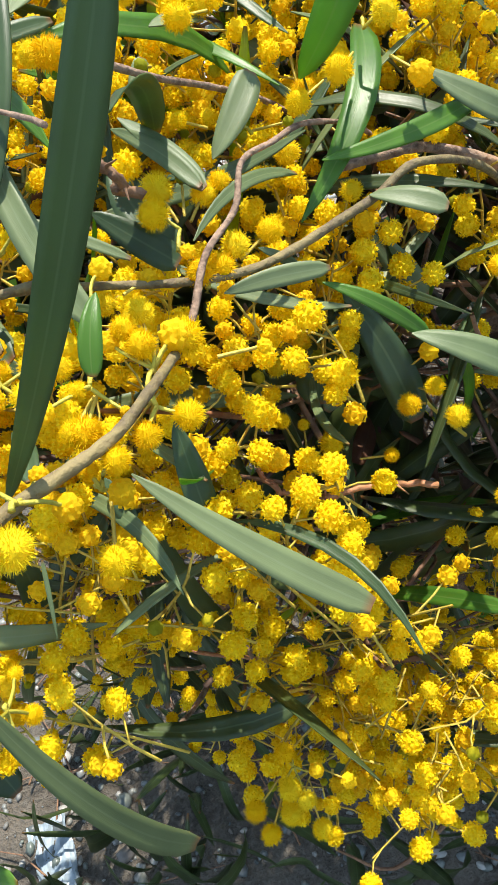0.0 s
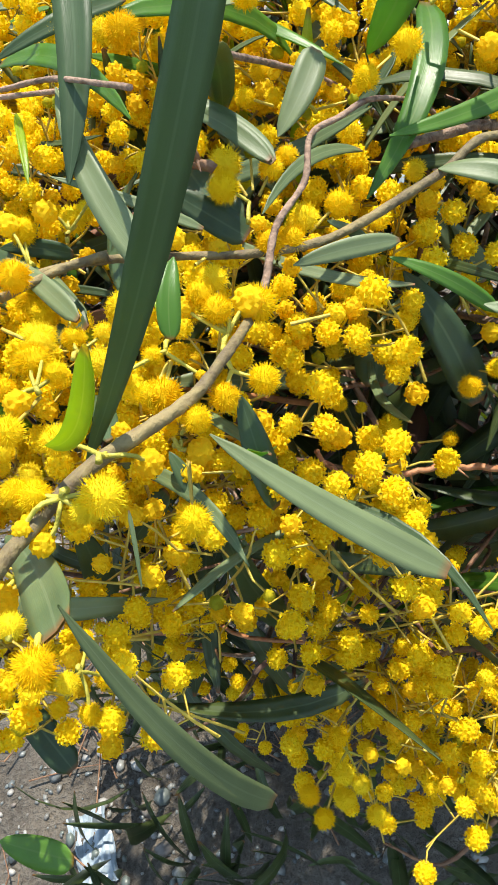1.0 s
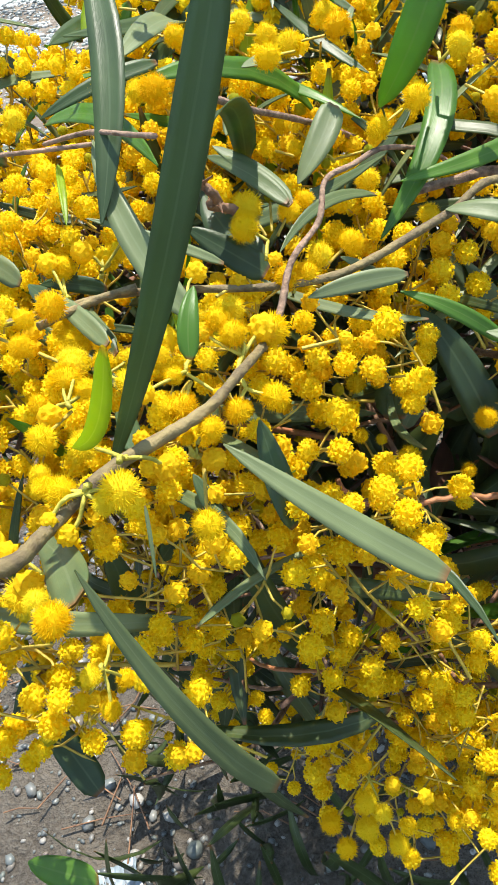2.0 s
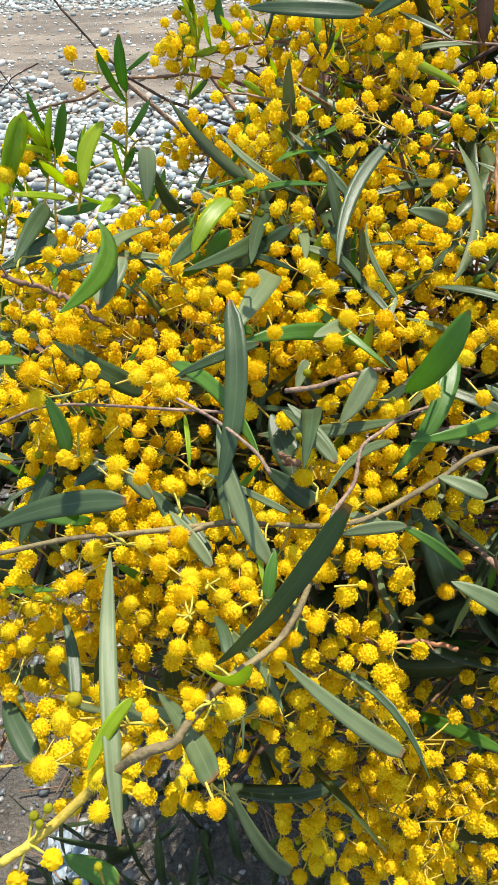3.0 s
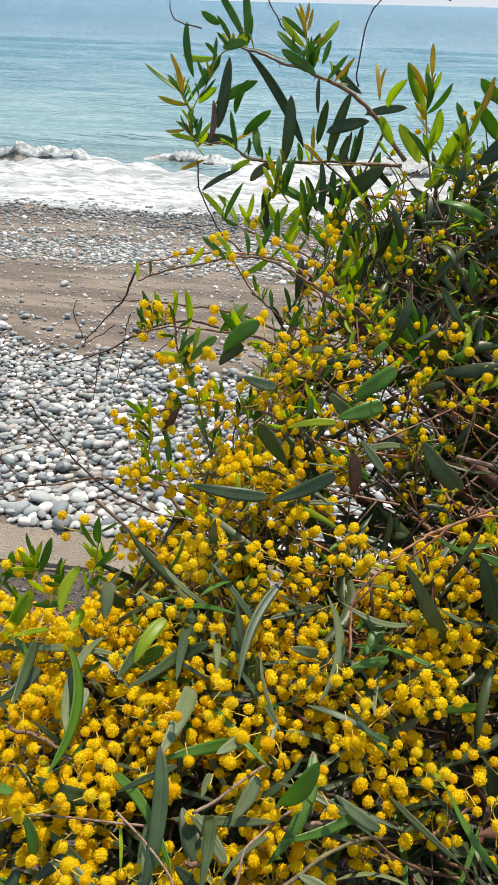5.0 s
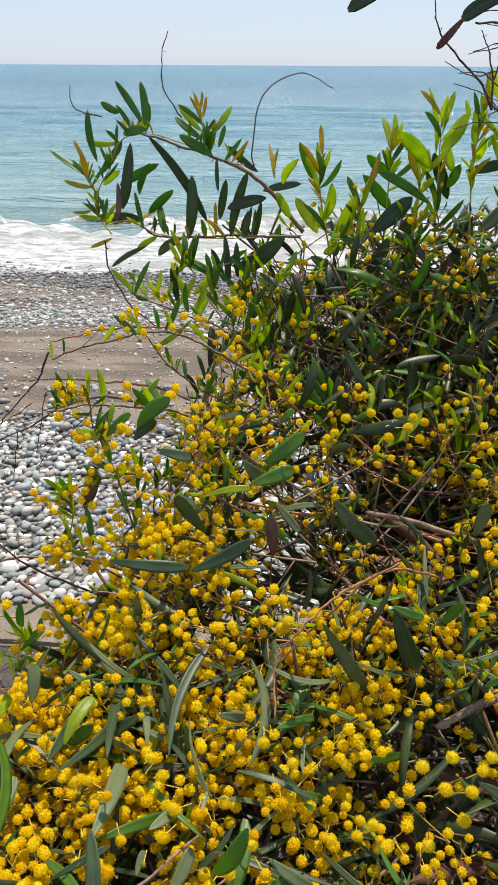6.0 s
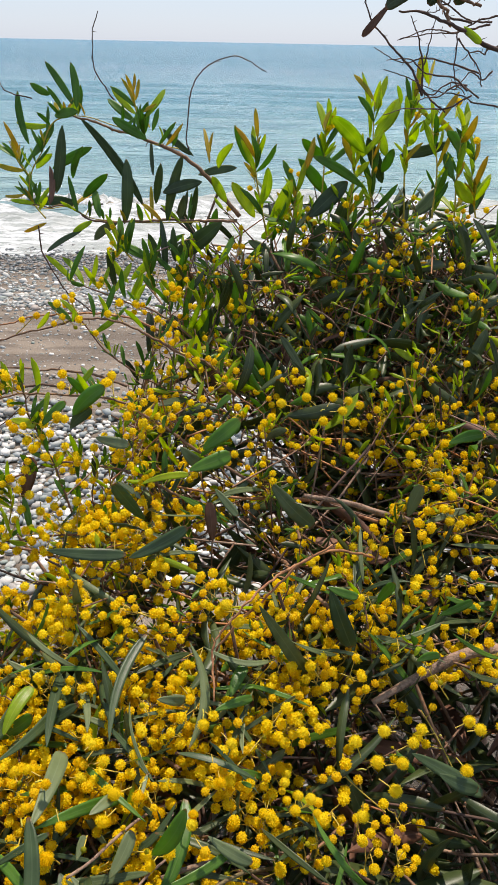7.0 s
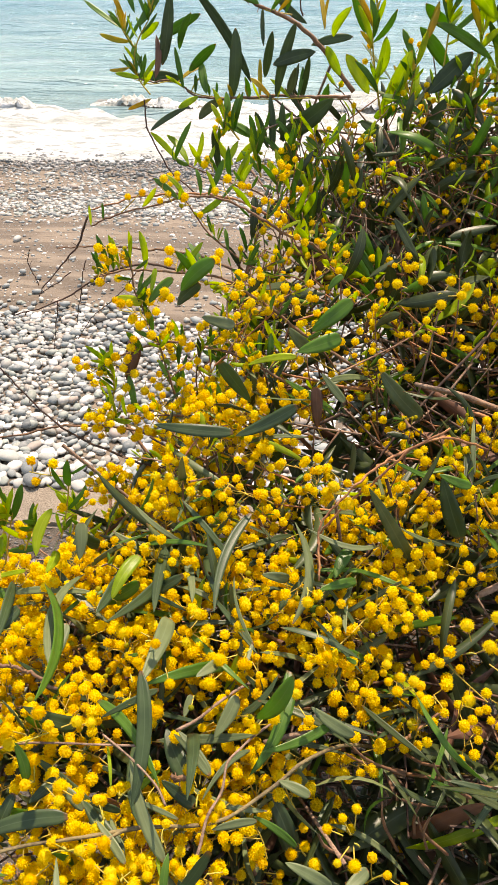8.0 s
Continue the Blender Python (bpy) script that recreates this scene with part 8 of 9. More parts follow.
stem("rear", "dead", ((0.2582, 0.8693, 1.5793), (0.2491, 0.8693, 1.5698), (0.2347, 0.8693, 1.5772), (0.2222, 0.8693, 1.5615), (0.2169, 0.8693, 1.5662)), 0.0010, 0.0004, "dead_twig")
stem("rear", "dead", ((0.2445, 0.8533, 1.6627), (0.2196, 0.8533, 1.6615), (0.2000, 0.8533, 1.6790), (0.1708, 0.8533, 1.6775), (0.1545, 0.8533, 1.6822)), 0.0010, 0.0004, "dead_twig")
stem("rear", "dead", ((0.1868, 0.7001, 1.6167), (0.1673, 0.7001, 1.6194), (0.1624, 0.7001, 1.6274), (0.1523, 0.7001, 1.6365), (0.1310, 0.7001, 1.6381)), 0.0010, 0.0004, "dead_twig")
stem("rear", "dead", ((0.2755, 0.8771, 1.5431), (0.2505, 0.8771, 1.5478), (0.2288, 0.8771, 1.5546), (0.2074, 0.8771, 1.5573), (0.1876, 0.8771, 1.5645)), 0.0010, 0.0004, "dead_twig")
stem("rear", "dead", ((0.2515, 0.8808, 1.5526), (0.2231, 0.8808, 1.5677), (0.1997, 0.8808, 1.5550), (0.1786, 0.8808, 1.5697), (0.1485, 0.8808, 1.5776)), 0.0010, 0.0004, "dead_twig")
stem("rear", "twig", ((0.1611, 0.6600, 1.6147), (0.1529, 0.6600, 1.6268), (0.1445, 0.6600, 1.6416), (0.1378, 0.6600, 1.6597)), 0.0014, 0.0010, "branch")
stem("rear", "twig", ((0.1815, 0.6600, 1.6274), (0.1667, 0.6600, 1.6346), (0.1440, 0.6600, 1.6453), (0.1181, 0.6600, 1.6502), (0.0974, 0.6600, 1.6461)), 0.0012, 0.0006, "branch")
stem("rear", "dead", ((0.1328, 0.9500, 1.6794), (0.1347, 0.9500, 1.6477), (0.1446, 0.9500, 1.6233), (0.1672, 0.9500, 1.5986), (0.1908, 0.9500, 1.5761), (0.2069, 0.9500, 1.5500)), 0.0005, 0.0016, "dead_twig")
stem("rear", "dead", ((0.1842, 0.9500, 1.6296), (0.1932, 0.9500, 1.6076), (0.2027, 0.9500, 1.5822), (0.2056, 0.9500, 1.5500)), 0.0005, 0.0014, "dead_twig")
stem("rear", "dead", ((0.2124, 0.9500, 1.6275), (0.2068, 0.9500, 1.5994), (0.2035, 0.9500, 1.5764)), 0.0004, 0.0010, "dead_twig")
stem("rear", "dead", ((0.1645, 0.6600, 1.6098), (0.1662, 0.6600, 1.5801), (0.1773, 0.6600, 1.5660)), 0.0006, 0.0004, "dead_twig")
stem("rear", "dead", ((0.1668, 0.6600, 1.6059), (0.1826, 0.6600, 1.5885), (0.1905, 0.6600, 1.5724)), 0.0007, 0.0005, "dead_twig")
stem("rear", "dead", ((0.2048, 0.9500, 1.5559), (0.2173, 0.9500, 1.5443), (0.2352, 0.9500, 1.5326)), 0.0012, 0.0010, "dead_twig")
leaf("rear", "old", (0.0754, 0.6600, 1.6566), (0.0247, 0.6721, 1.6315), 0.0120, normal=(-0.49, -0.87, 0.04), sick=0.036, bend=0.017, tipped=0.35, twist=-0.10)
leaf("rear", "old", (0.0969, 0.6600, 1.6516), (0.0830, 0.6577, 1.6387), 0.0095, normal=(0.05, -0.99, 0.12), sick=0.005, bend=-0.006, tipped=0.30, twist=0.67)
leaf("rear", "old", (0.1425, 0.6600, 1.6408), (0.1079, 0.6534, 1.6249), 0.0104, normal=(-0.20, -0.98, 0.08), sick=0.065, bend=0.042, tipped=0.30, twist=0.01)
leaf("rear", "dry", (0.1121, 0.6600, 1.6278), (0.0935, 0.6649, 1.6056), 0.0057, normal=(-0.24, -0.93, 0.27), sick=-0.018, bend=0.050, tipped=0.30, twist=0.51)
leaf("rear", "old", (0.1555, 0.6600, 1.6528), (0.1436, 0.6707, 1.6277), 0.0096, normal=(-0.05, -0.99, 0.11), sick=0.021, bend=0.007, tipped=0.30, twist=-0.68)
leaf("rear", "old", (0.1816, 0.6600, 1.6479), (0.1615, 0.6647, 1.6290), 0.0104, normal=(0.00, -0.97, 0.26), sick=-0.012, bend=-0.004, tipped=0.30, twist=0.95)
leaf("rear", "young", (0.1699, 0.6600, 1.6138), (0.1829, 0.6532, 1.6024), 0.0057, normal=(-0.25, -0.94, 0.24), sick=0.021, bend=0.037, tipped=0.30, twist=-0.09)


# ---- the mass of shoots ----
def smooth(a, b, x):
    t = min(max((x - a) / (b - a), 0.0), 1.0)
    return t * t * (3 - 2 * t)


TOP_Y = (-0.05, 0.05, 0.15, 0.27, 0.45, 0.65, 0.85, 1.05, 1.5)
TOP_RIGHT = (0.7, 0.97, 1.05, 1.09, 1.15, 1.23, 1.30, 1.40, 1.35)
TOP_LEFT = (0.8, 0.99, 1.06, 1.10, 1.10, 0.95, 0.72, 0.5, 0.3)


def top_z(x, y):
    k = smooth(-0.30, -0.10, x + 0.10 * (0.6 - y))
    z = (1 - k) * np.interp(y, TOP_Y, TOP_LEFT) + k * np.interp(y, TOP_Y, TOP_RIGHT)
    hollow = 0.08 * math.exp(-(((x - 0.03) / 0.075) ** 2) - ((y - 0.27) / 0.09) ** 2)
    return z - hollow + 0.03 * noise.noise(Vector((x * 7, y * 7, 3.3))) + 0.024 * noise.noise(Vector((x * 17, y * 17, 8.1)))


def front_y(x, z):
    right = np.interp(z, (0.1, 0.4, 0.6, 0.8, 0.88, 0.95, 1.0, 1.06, 1.1), (0.80, 0.55, 0.42, 0.25, 0.215, 0.205, 0.22, 0.19, 0.10))
    left = np.interp(z, (0.1, 0.3, 0.6, 0.85, 0.92, 0.97, 1.04, 1.1), (0.75, 0.68, 0.60, 0.5, 0.3, 0.2, 0.12, 0.10))
    k = smooth(-0.17, -0.10, x)
    return (1 - k) * left + k * right


def within(x, y):
    """Whether a place lies inside the bushes' uneven outline."""
    return ((x - 0.07) / 0.56) ** 2 + ((y - 0.7) / 0.70) ** 2 < 1 + 0.5 * noise.noise(Vector((x * 5, y * 5, 1.7)))


def airy(x, y):
    """How thin the rear bush is on its seaward flank."""
    return smooth(0.52, 0.66, y) * (1 - smooth(0.0, 0.14, x))


HOLLOWS = ((0.12, 0.67, 1.22, 0.065), (0.01, 0.585, 1.185, 0.05), (0.17, 0.37, 1.11, 0.095), (0.03, 0.30, 1.095, 0.045), (-0.03, 0.60, 1.15, 0.045), (0.20, 0.62, 1.13, 0.06), (0.0, 0.25, 1.04, 0.05), (0.09, 0.28, 1.03, 0.05))


def hollow(x, y, z):
    """Whether a place lies in one of the dark gaps between the shoots."""
    return any((x - a) ** 2 + (y - b) ** 2 + (z - c) ** 2 < r * r for a, b, c, r in HOLLOWS)


def fill():
    """Shoots over the bushes' outer layers, thinner inside."""
    made = 0
    while made < 2250:
        x, y, z = rng.uniform(-0.45, 0.55), rng.uniform(0.1, 1.3), rng.uniform(0.3, 1.5)
        top = top_z(x, y)
        fy = front_y(x, z)
        if z > top or y < fy or (x < -0.09 and y < 0.165) or not within(x, y) or rng.random() < 0.8 * airy(x, y) or x > 0.17 and y < 0.64 and rng.random() < 0.55:
            continue
        deep = min(top - z, (y - fy) * 0.9)
        aside = max(0.0, abs(x + 0.02) - 0.12 - 0.25 * y)
        if rng.random() > (math.exp(-deep / 0.036) + 0.05) * math.exp(-aside / 0.05) or hollow(x, y, z):
            continue
        clump = noise.noise(Vector((x * 13, y * 13, z * 13)))
        face = y - fy < top - z
        if face and y < 0.42 and rng.random() < (0.35 if x < -0.03 else 0.55) or x > 0.03 and y < 0.34 and rng.random() < 0.6:
            continue
        made += 1
        b = "front" if y < 0.62 else "rear"
        up = unit(np.array([rng.normal(0, 0.6), rng.normal(-0.25, 0.55), 0.75 + rng.normal(0, 0.4)]))
        p = np.array([x, y, z])
        root = p - up * rng.uniform(0.035, 0.08) + (0, 0.01, -0.01)
        leafy = np.interp(y, (0.3, 0.45, 0.56, 0.75, 0.9), (0.22, 0.27, 0.38, 0.66, 0.90)) + (0.2 if deep > 0.08 else 0) + (0.12 if x > -0.04 and y < 0.4 and not face else 0)
        if y > 0.48 and clump < 0.0 and rng.random() < 0.7:
            leafy = 0.9
        if rng.random() > leafy:
            raceme(b, root, p, int(rng.integers(3, 7)), r=0.0045 if y > 0.5 else 0.0048, deep=deep > 0.07, spread=0.0145, ochre=0.34)
        else:
            out = unit(np.array([rng.normal(0, 0.8), rng.normal(-0.3, 0.6), rng.normal(0.35, 0.7)]))
            odds = (0.58, 0.16, 0.16, 0.07, 0.03) if y < 0.6 else (0.62, 0.06, 0.18, 0.10, 0.04)
            kind = str(rng.choice(["old", "pale", "green", "young", "dry"], p=odds))
            L = rng.uniform(0.03, 0.045) if kind == "dry" else rng.uniform(0.045, 0.095) if y < 0.6 else rng.uniform(0.03, 0.07)
            leaf(b, kind, p - out * L * 0.9, p + out * L * 0.1, L * rng.uniform(0.07, 0.115) * (1.0 if y < 0.6 else 1.6), normal=(rng.normal(0, 0.6), -0.5 + rng.normal(0, 0.5), 0.8), single=False,
                 n=7, cols=5 if y < 0.4 else 3, bend=rng.normal(0.04, 0.08), sick=rng.normal(0, 0.07), twist=rng.normal(0, 1.1))
        if made % 2 == 0 or y > 0.55:
            q = root + unit(np.array([rng.normal(0.2, 0.6), 0.5, -0.6])) * rng.uniform(0.07, 0.16)
            stem(b, str(rng.choice(["twig", "stem" if y < 0.5 else "red", "red", "bark", "twig"])), [q, (q + root) / 2 + rng.normal(0, 0.008, 3), root], rng.uniform(0.0010, 0.0019), 0.0008, sides=4)


fill()


def inner():
    """Old leaves and bare twigs that close the inside of the bushes; the leaves' dark colour deepens its shade."""
    made = 0
    while made < 3600:
        x, y, z = rng.uniform(-0.45, 0.55), rng.uniform(0.1, 1.3), rng.choice([rng.uniform(0.15, 1.4), rng.uniform(0.85, 1.4), rng.uniform(0.85, 1.4)])
        top, fy = top_z(x, y), front_y(x, z)
        deep = min(top - z, (y - fy) * 0.9)
        if deep < 0.085 or not within(x, y) or rng.random() < 0.85 * airy(x, y) or rng.random() > math.exp(-(deep - 0.085) / 0.14):
            continue
        made += 1
        b = "front" if y < 0.62 else "rear"
        out = unit(rng.normal(0, 1, 3) * (1, 1, 0.7))
        p, L = np.array([x, y, z]), rng.uniform(0.06, 0.11)
        if made % 5:
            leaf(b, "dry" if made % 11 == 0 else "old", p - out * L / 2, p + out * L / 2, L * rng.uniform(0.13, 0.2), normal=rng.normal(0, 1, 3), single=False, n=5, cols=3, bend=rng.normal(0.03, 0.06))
        else:
            stem(b, str(rng.choice(["twig", "bark", "dead"])), [p - out * L * 1.4, p + rng.normal(0, 0.01, 3), p + out * L * 1.4], 0.0018, 0.0010, sides=4, n=7)


inner()


def blossom():
    """More flower stalks close under the surface of the flowering bush."""
    made = 0
    while made < 400:
        x, y = rng.uniform(-0.40, 0.30), rng.uniform(0.12, 0.64)
        patch = noise.noise(Vector((x * 16, y * 16, 9.1)))
        keep = np.interp(x, (-0.06, 0.0, 0.08), (1.0, 0.3 + 0.5 * smooth(0.29, 0.38, y), 0.05 + 0.7 * smooth(0.31, 0.40, y))) * np.interp(y, (0.42, 0.54, 0.64), (1.0, 0.7, 0.25)) * (0.35 if patch < 0.0 else 1.0)
        if abs(x + 0.03) > 0.10 + 0.42 * y or rng.random() > keep or x > 0.17 and rng.random() < 0.5:
            continue
        p = np.array([x, y, top_z(x, y) - abs(rng.normal(0, 0.022))])
        if y < front_y(x, p[2]) or (x < -0.09 and y < 0.165) or hollow(*p):
            continue
        made += 1
        up = unit(np.array([rng.normal(0, 0.5), rng.normal(-0.25, 0.4), 0.9]))
        raceme("front", p - up * rng.uniform(0.02, 0.05), p, int(rng.integers(3, 8)), r=0.0046, spread=0.0130, single=y < 0.42)


blossom()


def slim_leaves():
    """Narrow grey-green leaves that stand out of the blossom."""
    for _ in range(330):
        x, y = rng.uniform(-0.32, 0.24), rng.uniform(0.2, 0.66)
        p = np.array([x, y, top_z(x, y) - abs(rng.normal(0, 0.02))])
        if hollow(*p):
            continue
        d = unit(np.array([rng.normal(0, 0.8), rng.normal(0, 0.6), rng.normal(0.3, 0.5)]))
        L = rng.uniform(0.035, 0.075)
        kind = str(rng.choice(["old", "pale", "green"], p=(0.45, 0.33, 0.22)))
        leaf("front", kind, p - d * L * 0.7, p + d * L * 0.3, L * rng.uniform(0.055, 0.095), normal=(rng.normal(0, 0.5), -0.4, 0.8), n=8, bend=rng.normal(0.03, 0.07), sick=rng.normal(0, 0.06), twist=rng.normal(0, 0.8))


slim_leaves()


def leafy_lid():
    """A mat of old leaves over the hollow in the flowering bush."""
    for k in range(34):
        p = np.array([rng.uniform(-0.03, 0.16), rng.uniform(0.29, 0.38), rng.uniform(1.035, 1.10)])
        if hollow(*p):
            continue
        d = unit(np.array([rng.normal(0, 1), rng.normal(0, 1), rng.normal(-0.1, 0.3)]))
        L = rng.uniform(0.045, 0.085)
        kind = str(rng.choice(["old", "pale", "green"], p=(0.62, 0.2, 0.18)))
        leaf("front", kind, p - d * L / 2, p + d * L / 2, L * rng.uniform(0.055, 0.085), normal=(rng.normal(0, 0.35), rng.normal(-0.2, 0.35), 1), single=False, n=7, bend=rng.normal(0.05, 0.07), sick=rng.normal(0, 0.06), twist=rng.normal(0, 0.5))
        if k % 4:
            q = p + (rng.normal(0.02, 0.02), rng.uniform(0.02, 0.06), rng.uniform(-0.02, 0.02))
            raceme("front", q - (0, -0.01, 0.04), q, int(rng.integers(4, 8)), r=0.0041, spread=0.012, deep=False)
        stem("front", "twig", [p - d * L * 0.5, p - d * L * 0.7 + (0, 0.01, -0.02), p - d * L + (0.01, 0.03, -0.05)], 0.0009, 0.0014, sides=4, n=6)


leafy_lid()


def low_shoots():
    """Dark narrow leaves that stand up from the soil under the bush."""
    for _ in range(260):
        x, y = rng.uniform(-0.50, 0.2), rng.uniform(0.25, 0.72)
        d = unit(np.array([rng.normal(0, 0.5), rng.normal(-0.2, 0.4), 1.0]))
        p, L = np.array([x, y, 0.15 + (rng.uniform(0, 0.25) if x > -0.2 else 0)]), rng.uniform(0.08, 0.2)
        leaf("front", "old", p, p + d * L, L * rng.uniform(0.07, 0.12), normal=(rng.normal(0, 0.6), -1, 0.5), single=False, n=6, cols=3, bend=rng.normal(0.05, 0.1))


low_shoots()


def rear_twigs():
    """Upright brown twigs of the rear bush with a few flowers and dark leaves."""
    for _ in range(46):
        x, y = rng.uniform(-0.12, 0.38), rng.uniform(0.68, 1.02)
        z = min(top_z(x, y), 1.38)
        tip = np.array([x, y, z + rng.uniform(-0.05, 0.04)])
        foot = tip + np.array([rng.normal(0.05, 0.06), rng.uniform(0.0, 0.1), -rng.uniform(0.18, 0.34)])
        dress("rear", [foot, (foot + tip) / 2 + rng.normal(0, 0.02, 3), tip], 0.0015, 0.0007, int(rng.integers(1, 4)), 9, ("old", "old", "green", "young"), str(rng.choice(["twig", "red", "bark"])), 0.045, 3)
    for _ in range(26):
        p = np.array([rng.uniform(0.0, 0.32), rng.uniform(0.62, 0.9), rng.uniform(0.95, 1.22)])
        d = unit(rng.normal(0, 1, 3) * (1, 0.5, 0.8)) * rng.uniform(0.05, 0.1)
        stem("rear", "bark", [p - d, p + rng.normal(0, 0.02, 3), p + d], 0.0008, 0.0005, sides=4, n=9)


rear_twigs()


def rear_leaves():
    """Broad dark leaves that hang thickly under the top of the rear bush."""
    for _ in range(330):
        x, y = rng.uniform(-0.07, 0.42), rng.uniform(0.72, 1.02)
        z = min(top_z(x, y), 1.40) - abs(rng.normal(0, 0.06))
        if hollow(x, y, z) or rng.random() < 0.5 * airy(x, y):
            continue
        p = np.array([x, y, z])
        d = unit(np.array([rng.normal(0, 0.8), rng.normal(-0.3, 0.5), rng.normal(-0.1, 0.8)]))
        L = rng.uniform(0.03, 0.065)
        kind = str(rng.choice(["old", "green", "young", "dry"], p=(0.66, 0.20, 0.09, 0.05)))
        leaf("rear", kind, p, p + d * L, L * rng.uniform(0.15, 0.26), normal=(rng.normal(0, 0.6), -0.8, rng.normal(0.4, 0.5)), single=False, n=8, cols=3, bend=rng.normal(0.08, 0.08), sick=rng.normal(0, 0.05), twist=rng.normal(0, 1.0), fold=rng.uniform(0.1, 0.4))
        q = p + (rng.normal(0.02, 0.03), rng.uniform(0.0, 0.03), -rng.uniform(0.02, 0.06))
        stem("rear", str(rng.choice(["twig", "bark", "red"])), [q, (p + q) / 2 + rng.normal(0, 0.005, 3), p], 0.0012, 0.0007, sides=4, n=6)


rear_leaves()


def hanging():
    """Flower stalks that hang low on the near side of the flowering bush."""
    for _ in range(50):
        x, z = rng.uniform(-0.075, 0.045), rng.uniform(0.79, 0.95)
        y = float(front_y(x, z)) + rng.uniform(-0.015, 0.05)
        p = np.array([x, y, z])
        d = unit(np.array([rng.normal(0, 0.5), rng.normal(-0.5, 0.3), rng.normal(-0.4, 0.5)]))
        raceme("front", p, p + d * rng.uniform(0.025, 0.05), int(rng.integers(4, 8)), r=0.0046, spread=0.0135, ochre=0.3)

    for _ in range(46):
        p = np.array([rng.uniform(-0.235, -0.13), rng.uniform(0.27, 0.40), rng.uniform(0.76, 0.93)])
        d = unit(np.array([rng.normal(-0.2, 0.5), rng.normal(-0.5, 0.3), rng.normal(-0.2, 0.5)]))
        raceme("front", p, p + d * rng.uniform(0.025, 0.05), int(rng.integers(4, 8)), r=0.0046, spread=0.0135, ochre=0.3)
        stem("front", "twig", [p + (rng.normal(0.05, 0.03), rng.uniform(0.05, 0.1), rng.uniform(0.0, 0.06)), p + (0.02, 0.02, rng.uniform(0, 0.02)), p], 0.0015, 0.0008, sides=4, n=7)
        o = unit(np.array([rng.normal(0, 0.6), rng.normal(-0.3, 0.4), rng.normal(-0.5, 0.5)]))
        L = rng.uniform(0.06, 0.11)
        leaf("front", "old", p, p + o * L, L * rng.uniform(0.08, 0.12), normal=(rng.normal(0, 0.5), -0.5, 0.7), single=False, n=7, bend=rng.normal(0.06, 0.06), twist=rng.normal(0, 0.8))


hanging()


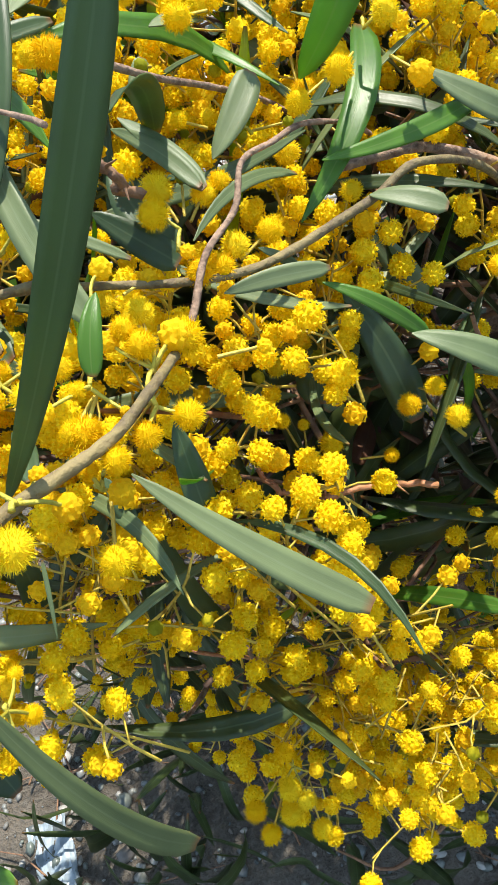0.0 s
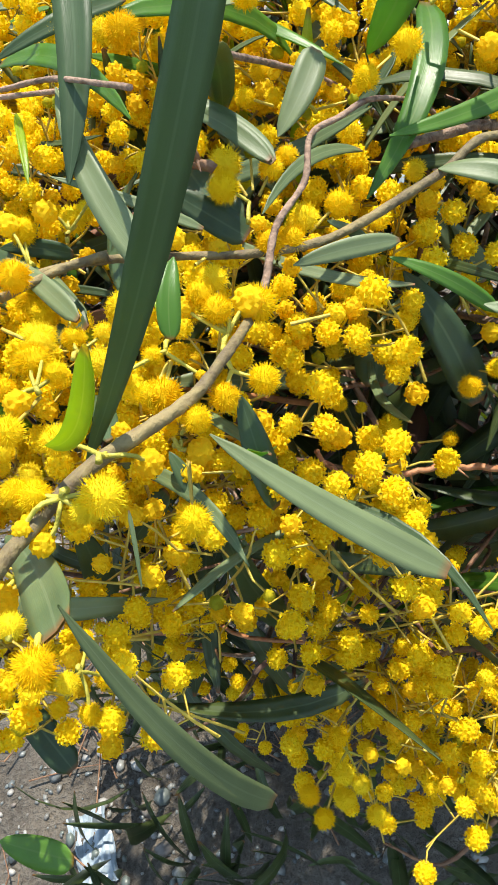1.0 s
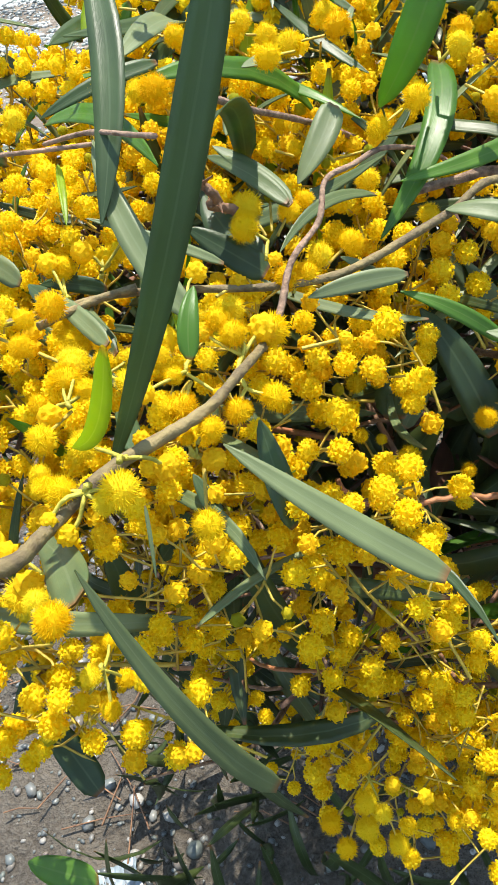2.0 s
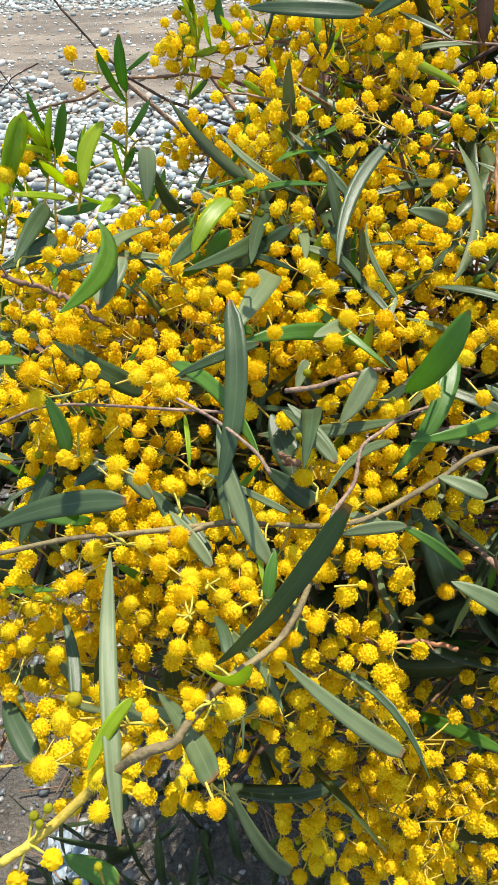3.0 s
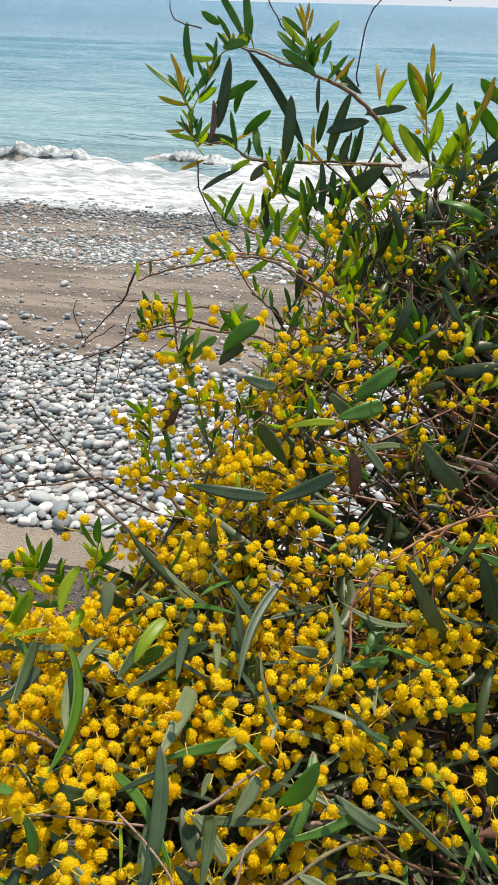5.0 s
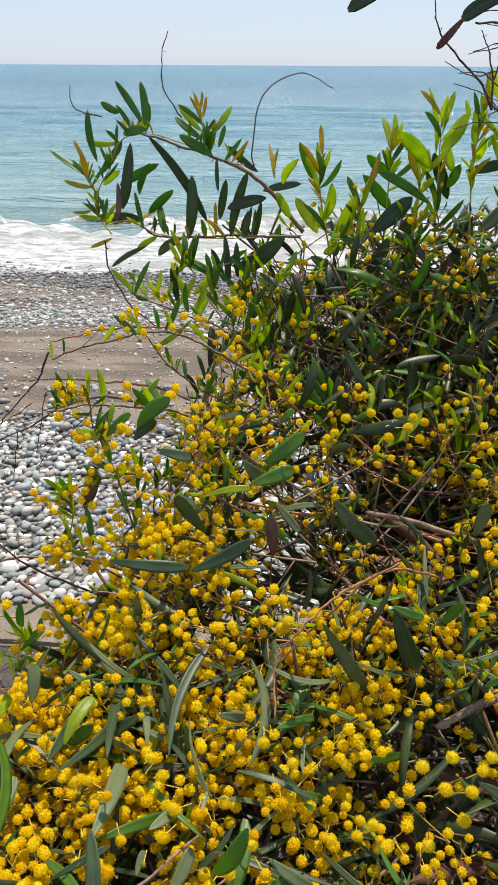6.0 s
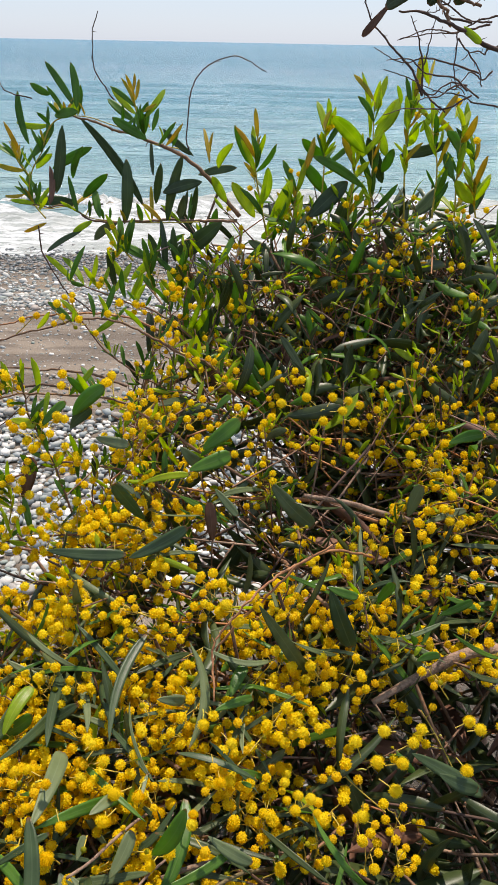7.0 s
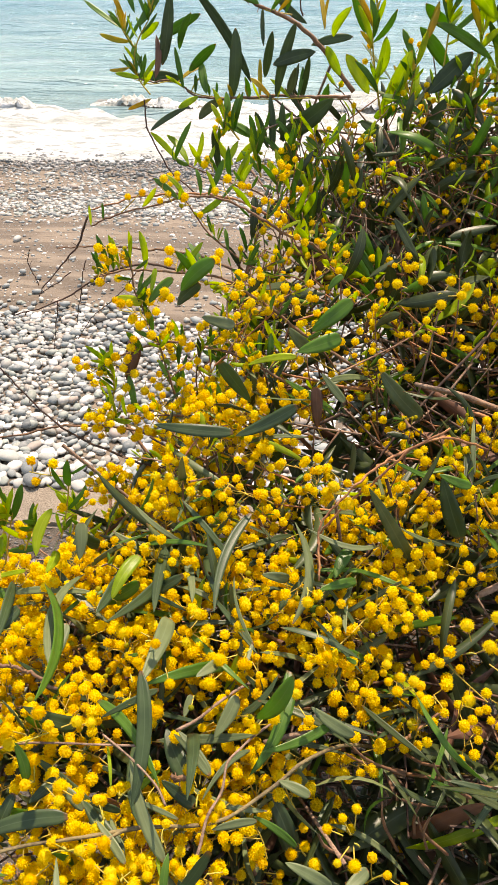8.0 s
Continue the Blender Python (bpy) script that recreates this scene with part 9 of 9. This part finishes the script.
def sprigs():
    """Short brown twigs with small bright leaves, buds and a few flower heads, over both bushes."""
    made = 0
    while made < 640:
        x, y = rng.uniform(-0.24, 0.40), rng.uniform(0.42, 1.06)
        if rng.random() > smooth(0.38, 0.62, y) or not within(x, y):
            continue
        p = np.array([x, y, top_z(x, y) - abs(rng.normal(0, 0.07))])
        if y < front_y(x, p[2]) or hollow(*p):
            continue
        made += 1
        b = "front" if y < 0.62 else "rear"
        d = unit(np.array([rng.normal(-0.15, 0.6), rng.normal(-0.1, 0.5), 0.7 + rng.normal(0, 0.4)]))
        L = rng.uniform(0.05, 0.12)
        foot, tip = p - d * L * 0.7, p + d * L * 0.3
        line = curve_points([foot, p + rng.normal(0, 0.006, 3), tip], 9)
        add_tube(PILES[b, str(rng.choice(["twig", "red", "bark", "twig"]))], local(b, line), 0.0011, 0.0006, 4, 0.1, rng)
        for k in range(int(rng.integers(3, 7))):
            q = line[int(rng.integers(2, 9))]
            o = unit(d + rng.normal(0, 0.5, 3))
            s = rng.uniform(0.008, 0.026)
            leaf(b, str(rng.choice(["young", "green", "old", "rust"], p=(0.5, 0.3, 0.14, 0.06))), q, q + o * s, s * rng.uniform(0.16, 0.24), normal=rng.normal(0, 1, 3), single=False, n=5, cols=3, bend=rng.normal(0.05, 0.05))
        for k in range(int(rng.integers(3, 9) if y < 0.78 else rng.integers(0, 4))):
            q = line[int(rng.integers(1, 9))]
            e = q + unit(rng.normal(0, 1, 3) + (0, -0.2, 0.3)) * rng.uniform(0.005, 0.012)
            kind = str(rng.choice(["bloom", "ochre", "bud"], p=(0.46, 0.26, 0.28)))
            size = {"bloom": 0.0043, "ochre": 0.0035, "bud": 0.0019}[kind] * rng.uniform(0.85, 1.1)
            if room_for(e, size):
                add_tube(PILES[b, "stem"], local(b, [q, e]), 0.00045, 0.00035, 3)
                ball(b, kind, e, size, deep=y > 0.8)


sprigs()


def boughs():
    """Crooked brown boughs that run through the bushes close under their surface."""
    for _ in range(52):
        x, y = rng.uniform(-0.12, 0.36), rng.uniform(0.5, 0.98)
        z = top_z(x, y) - rng.uniform(0.03, 0.24)
        tip = np.array([x, y, z])
        run = np.array([0.75 + rng.normal(0, 0.3), 0.25 + rng.normal(0, 0.35), -0.45 + rng.normal(0, 0.35)])
        run = unit(run) * rng.uniform(0.12, 0.30)
        b = "front" if y < 0.62 else "rear"
        r = rng.uniform(0.0015, 0.0034)
        stem(b, str(rng.choice(["bark", "twig", "red", "twig"])), [tip, tip + run * 0.3 + rng.normal(0, 0.012, 3), tip + run * 0.65 + rng.normal(0, 0.015, 3), tip + run], r * 0.4, r, "bough", 18, 6, 0.12)


boughs()


def limbs(b, foot, count, reach, rise, kind):
    """Woody limbs that rise and spread from the foot of a bush."""
    for k in range(count):
        a = 2 * math.pi * (k + rng.uniform(-0.3, 0.3)) / count
        d = np.array([math.cos(a) * reach, math.sin(a) * reach * 0.7, rise * rng.uniform(0.8, 1.0)])
        f = np.asarray(foot, float)
        stem(b, kind, [f + rng.normal(0, 0.01, 3) * (1, 1, 0), f + d * (0.3, 0.3, 0.4) + rng.normal(0, 0.02, 3), f + d * (0.7, 0.7, 0.75) + rng.normal(0, 0.02, 3), f + d], 0.010, 0.003, "limb", 16, 8, 0.05)


limbs("front", (0.15, 0.50, 0.09), 7, 0.30, 0.92, "bark")
limbs("rear", (0.50, 1.0, 0.09), 7, 0.42, 1.25, "bark")
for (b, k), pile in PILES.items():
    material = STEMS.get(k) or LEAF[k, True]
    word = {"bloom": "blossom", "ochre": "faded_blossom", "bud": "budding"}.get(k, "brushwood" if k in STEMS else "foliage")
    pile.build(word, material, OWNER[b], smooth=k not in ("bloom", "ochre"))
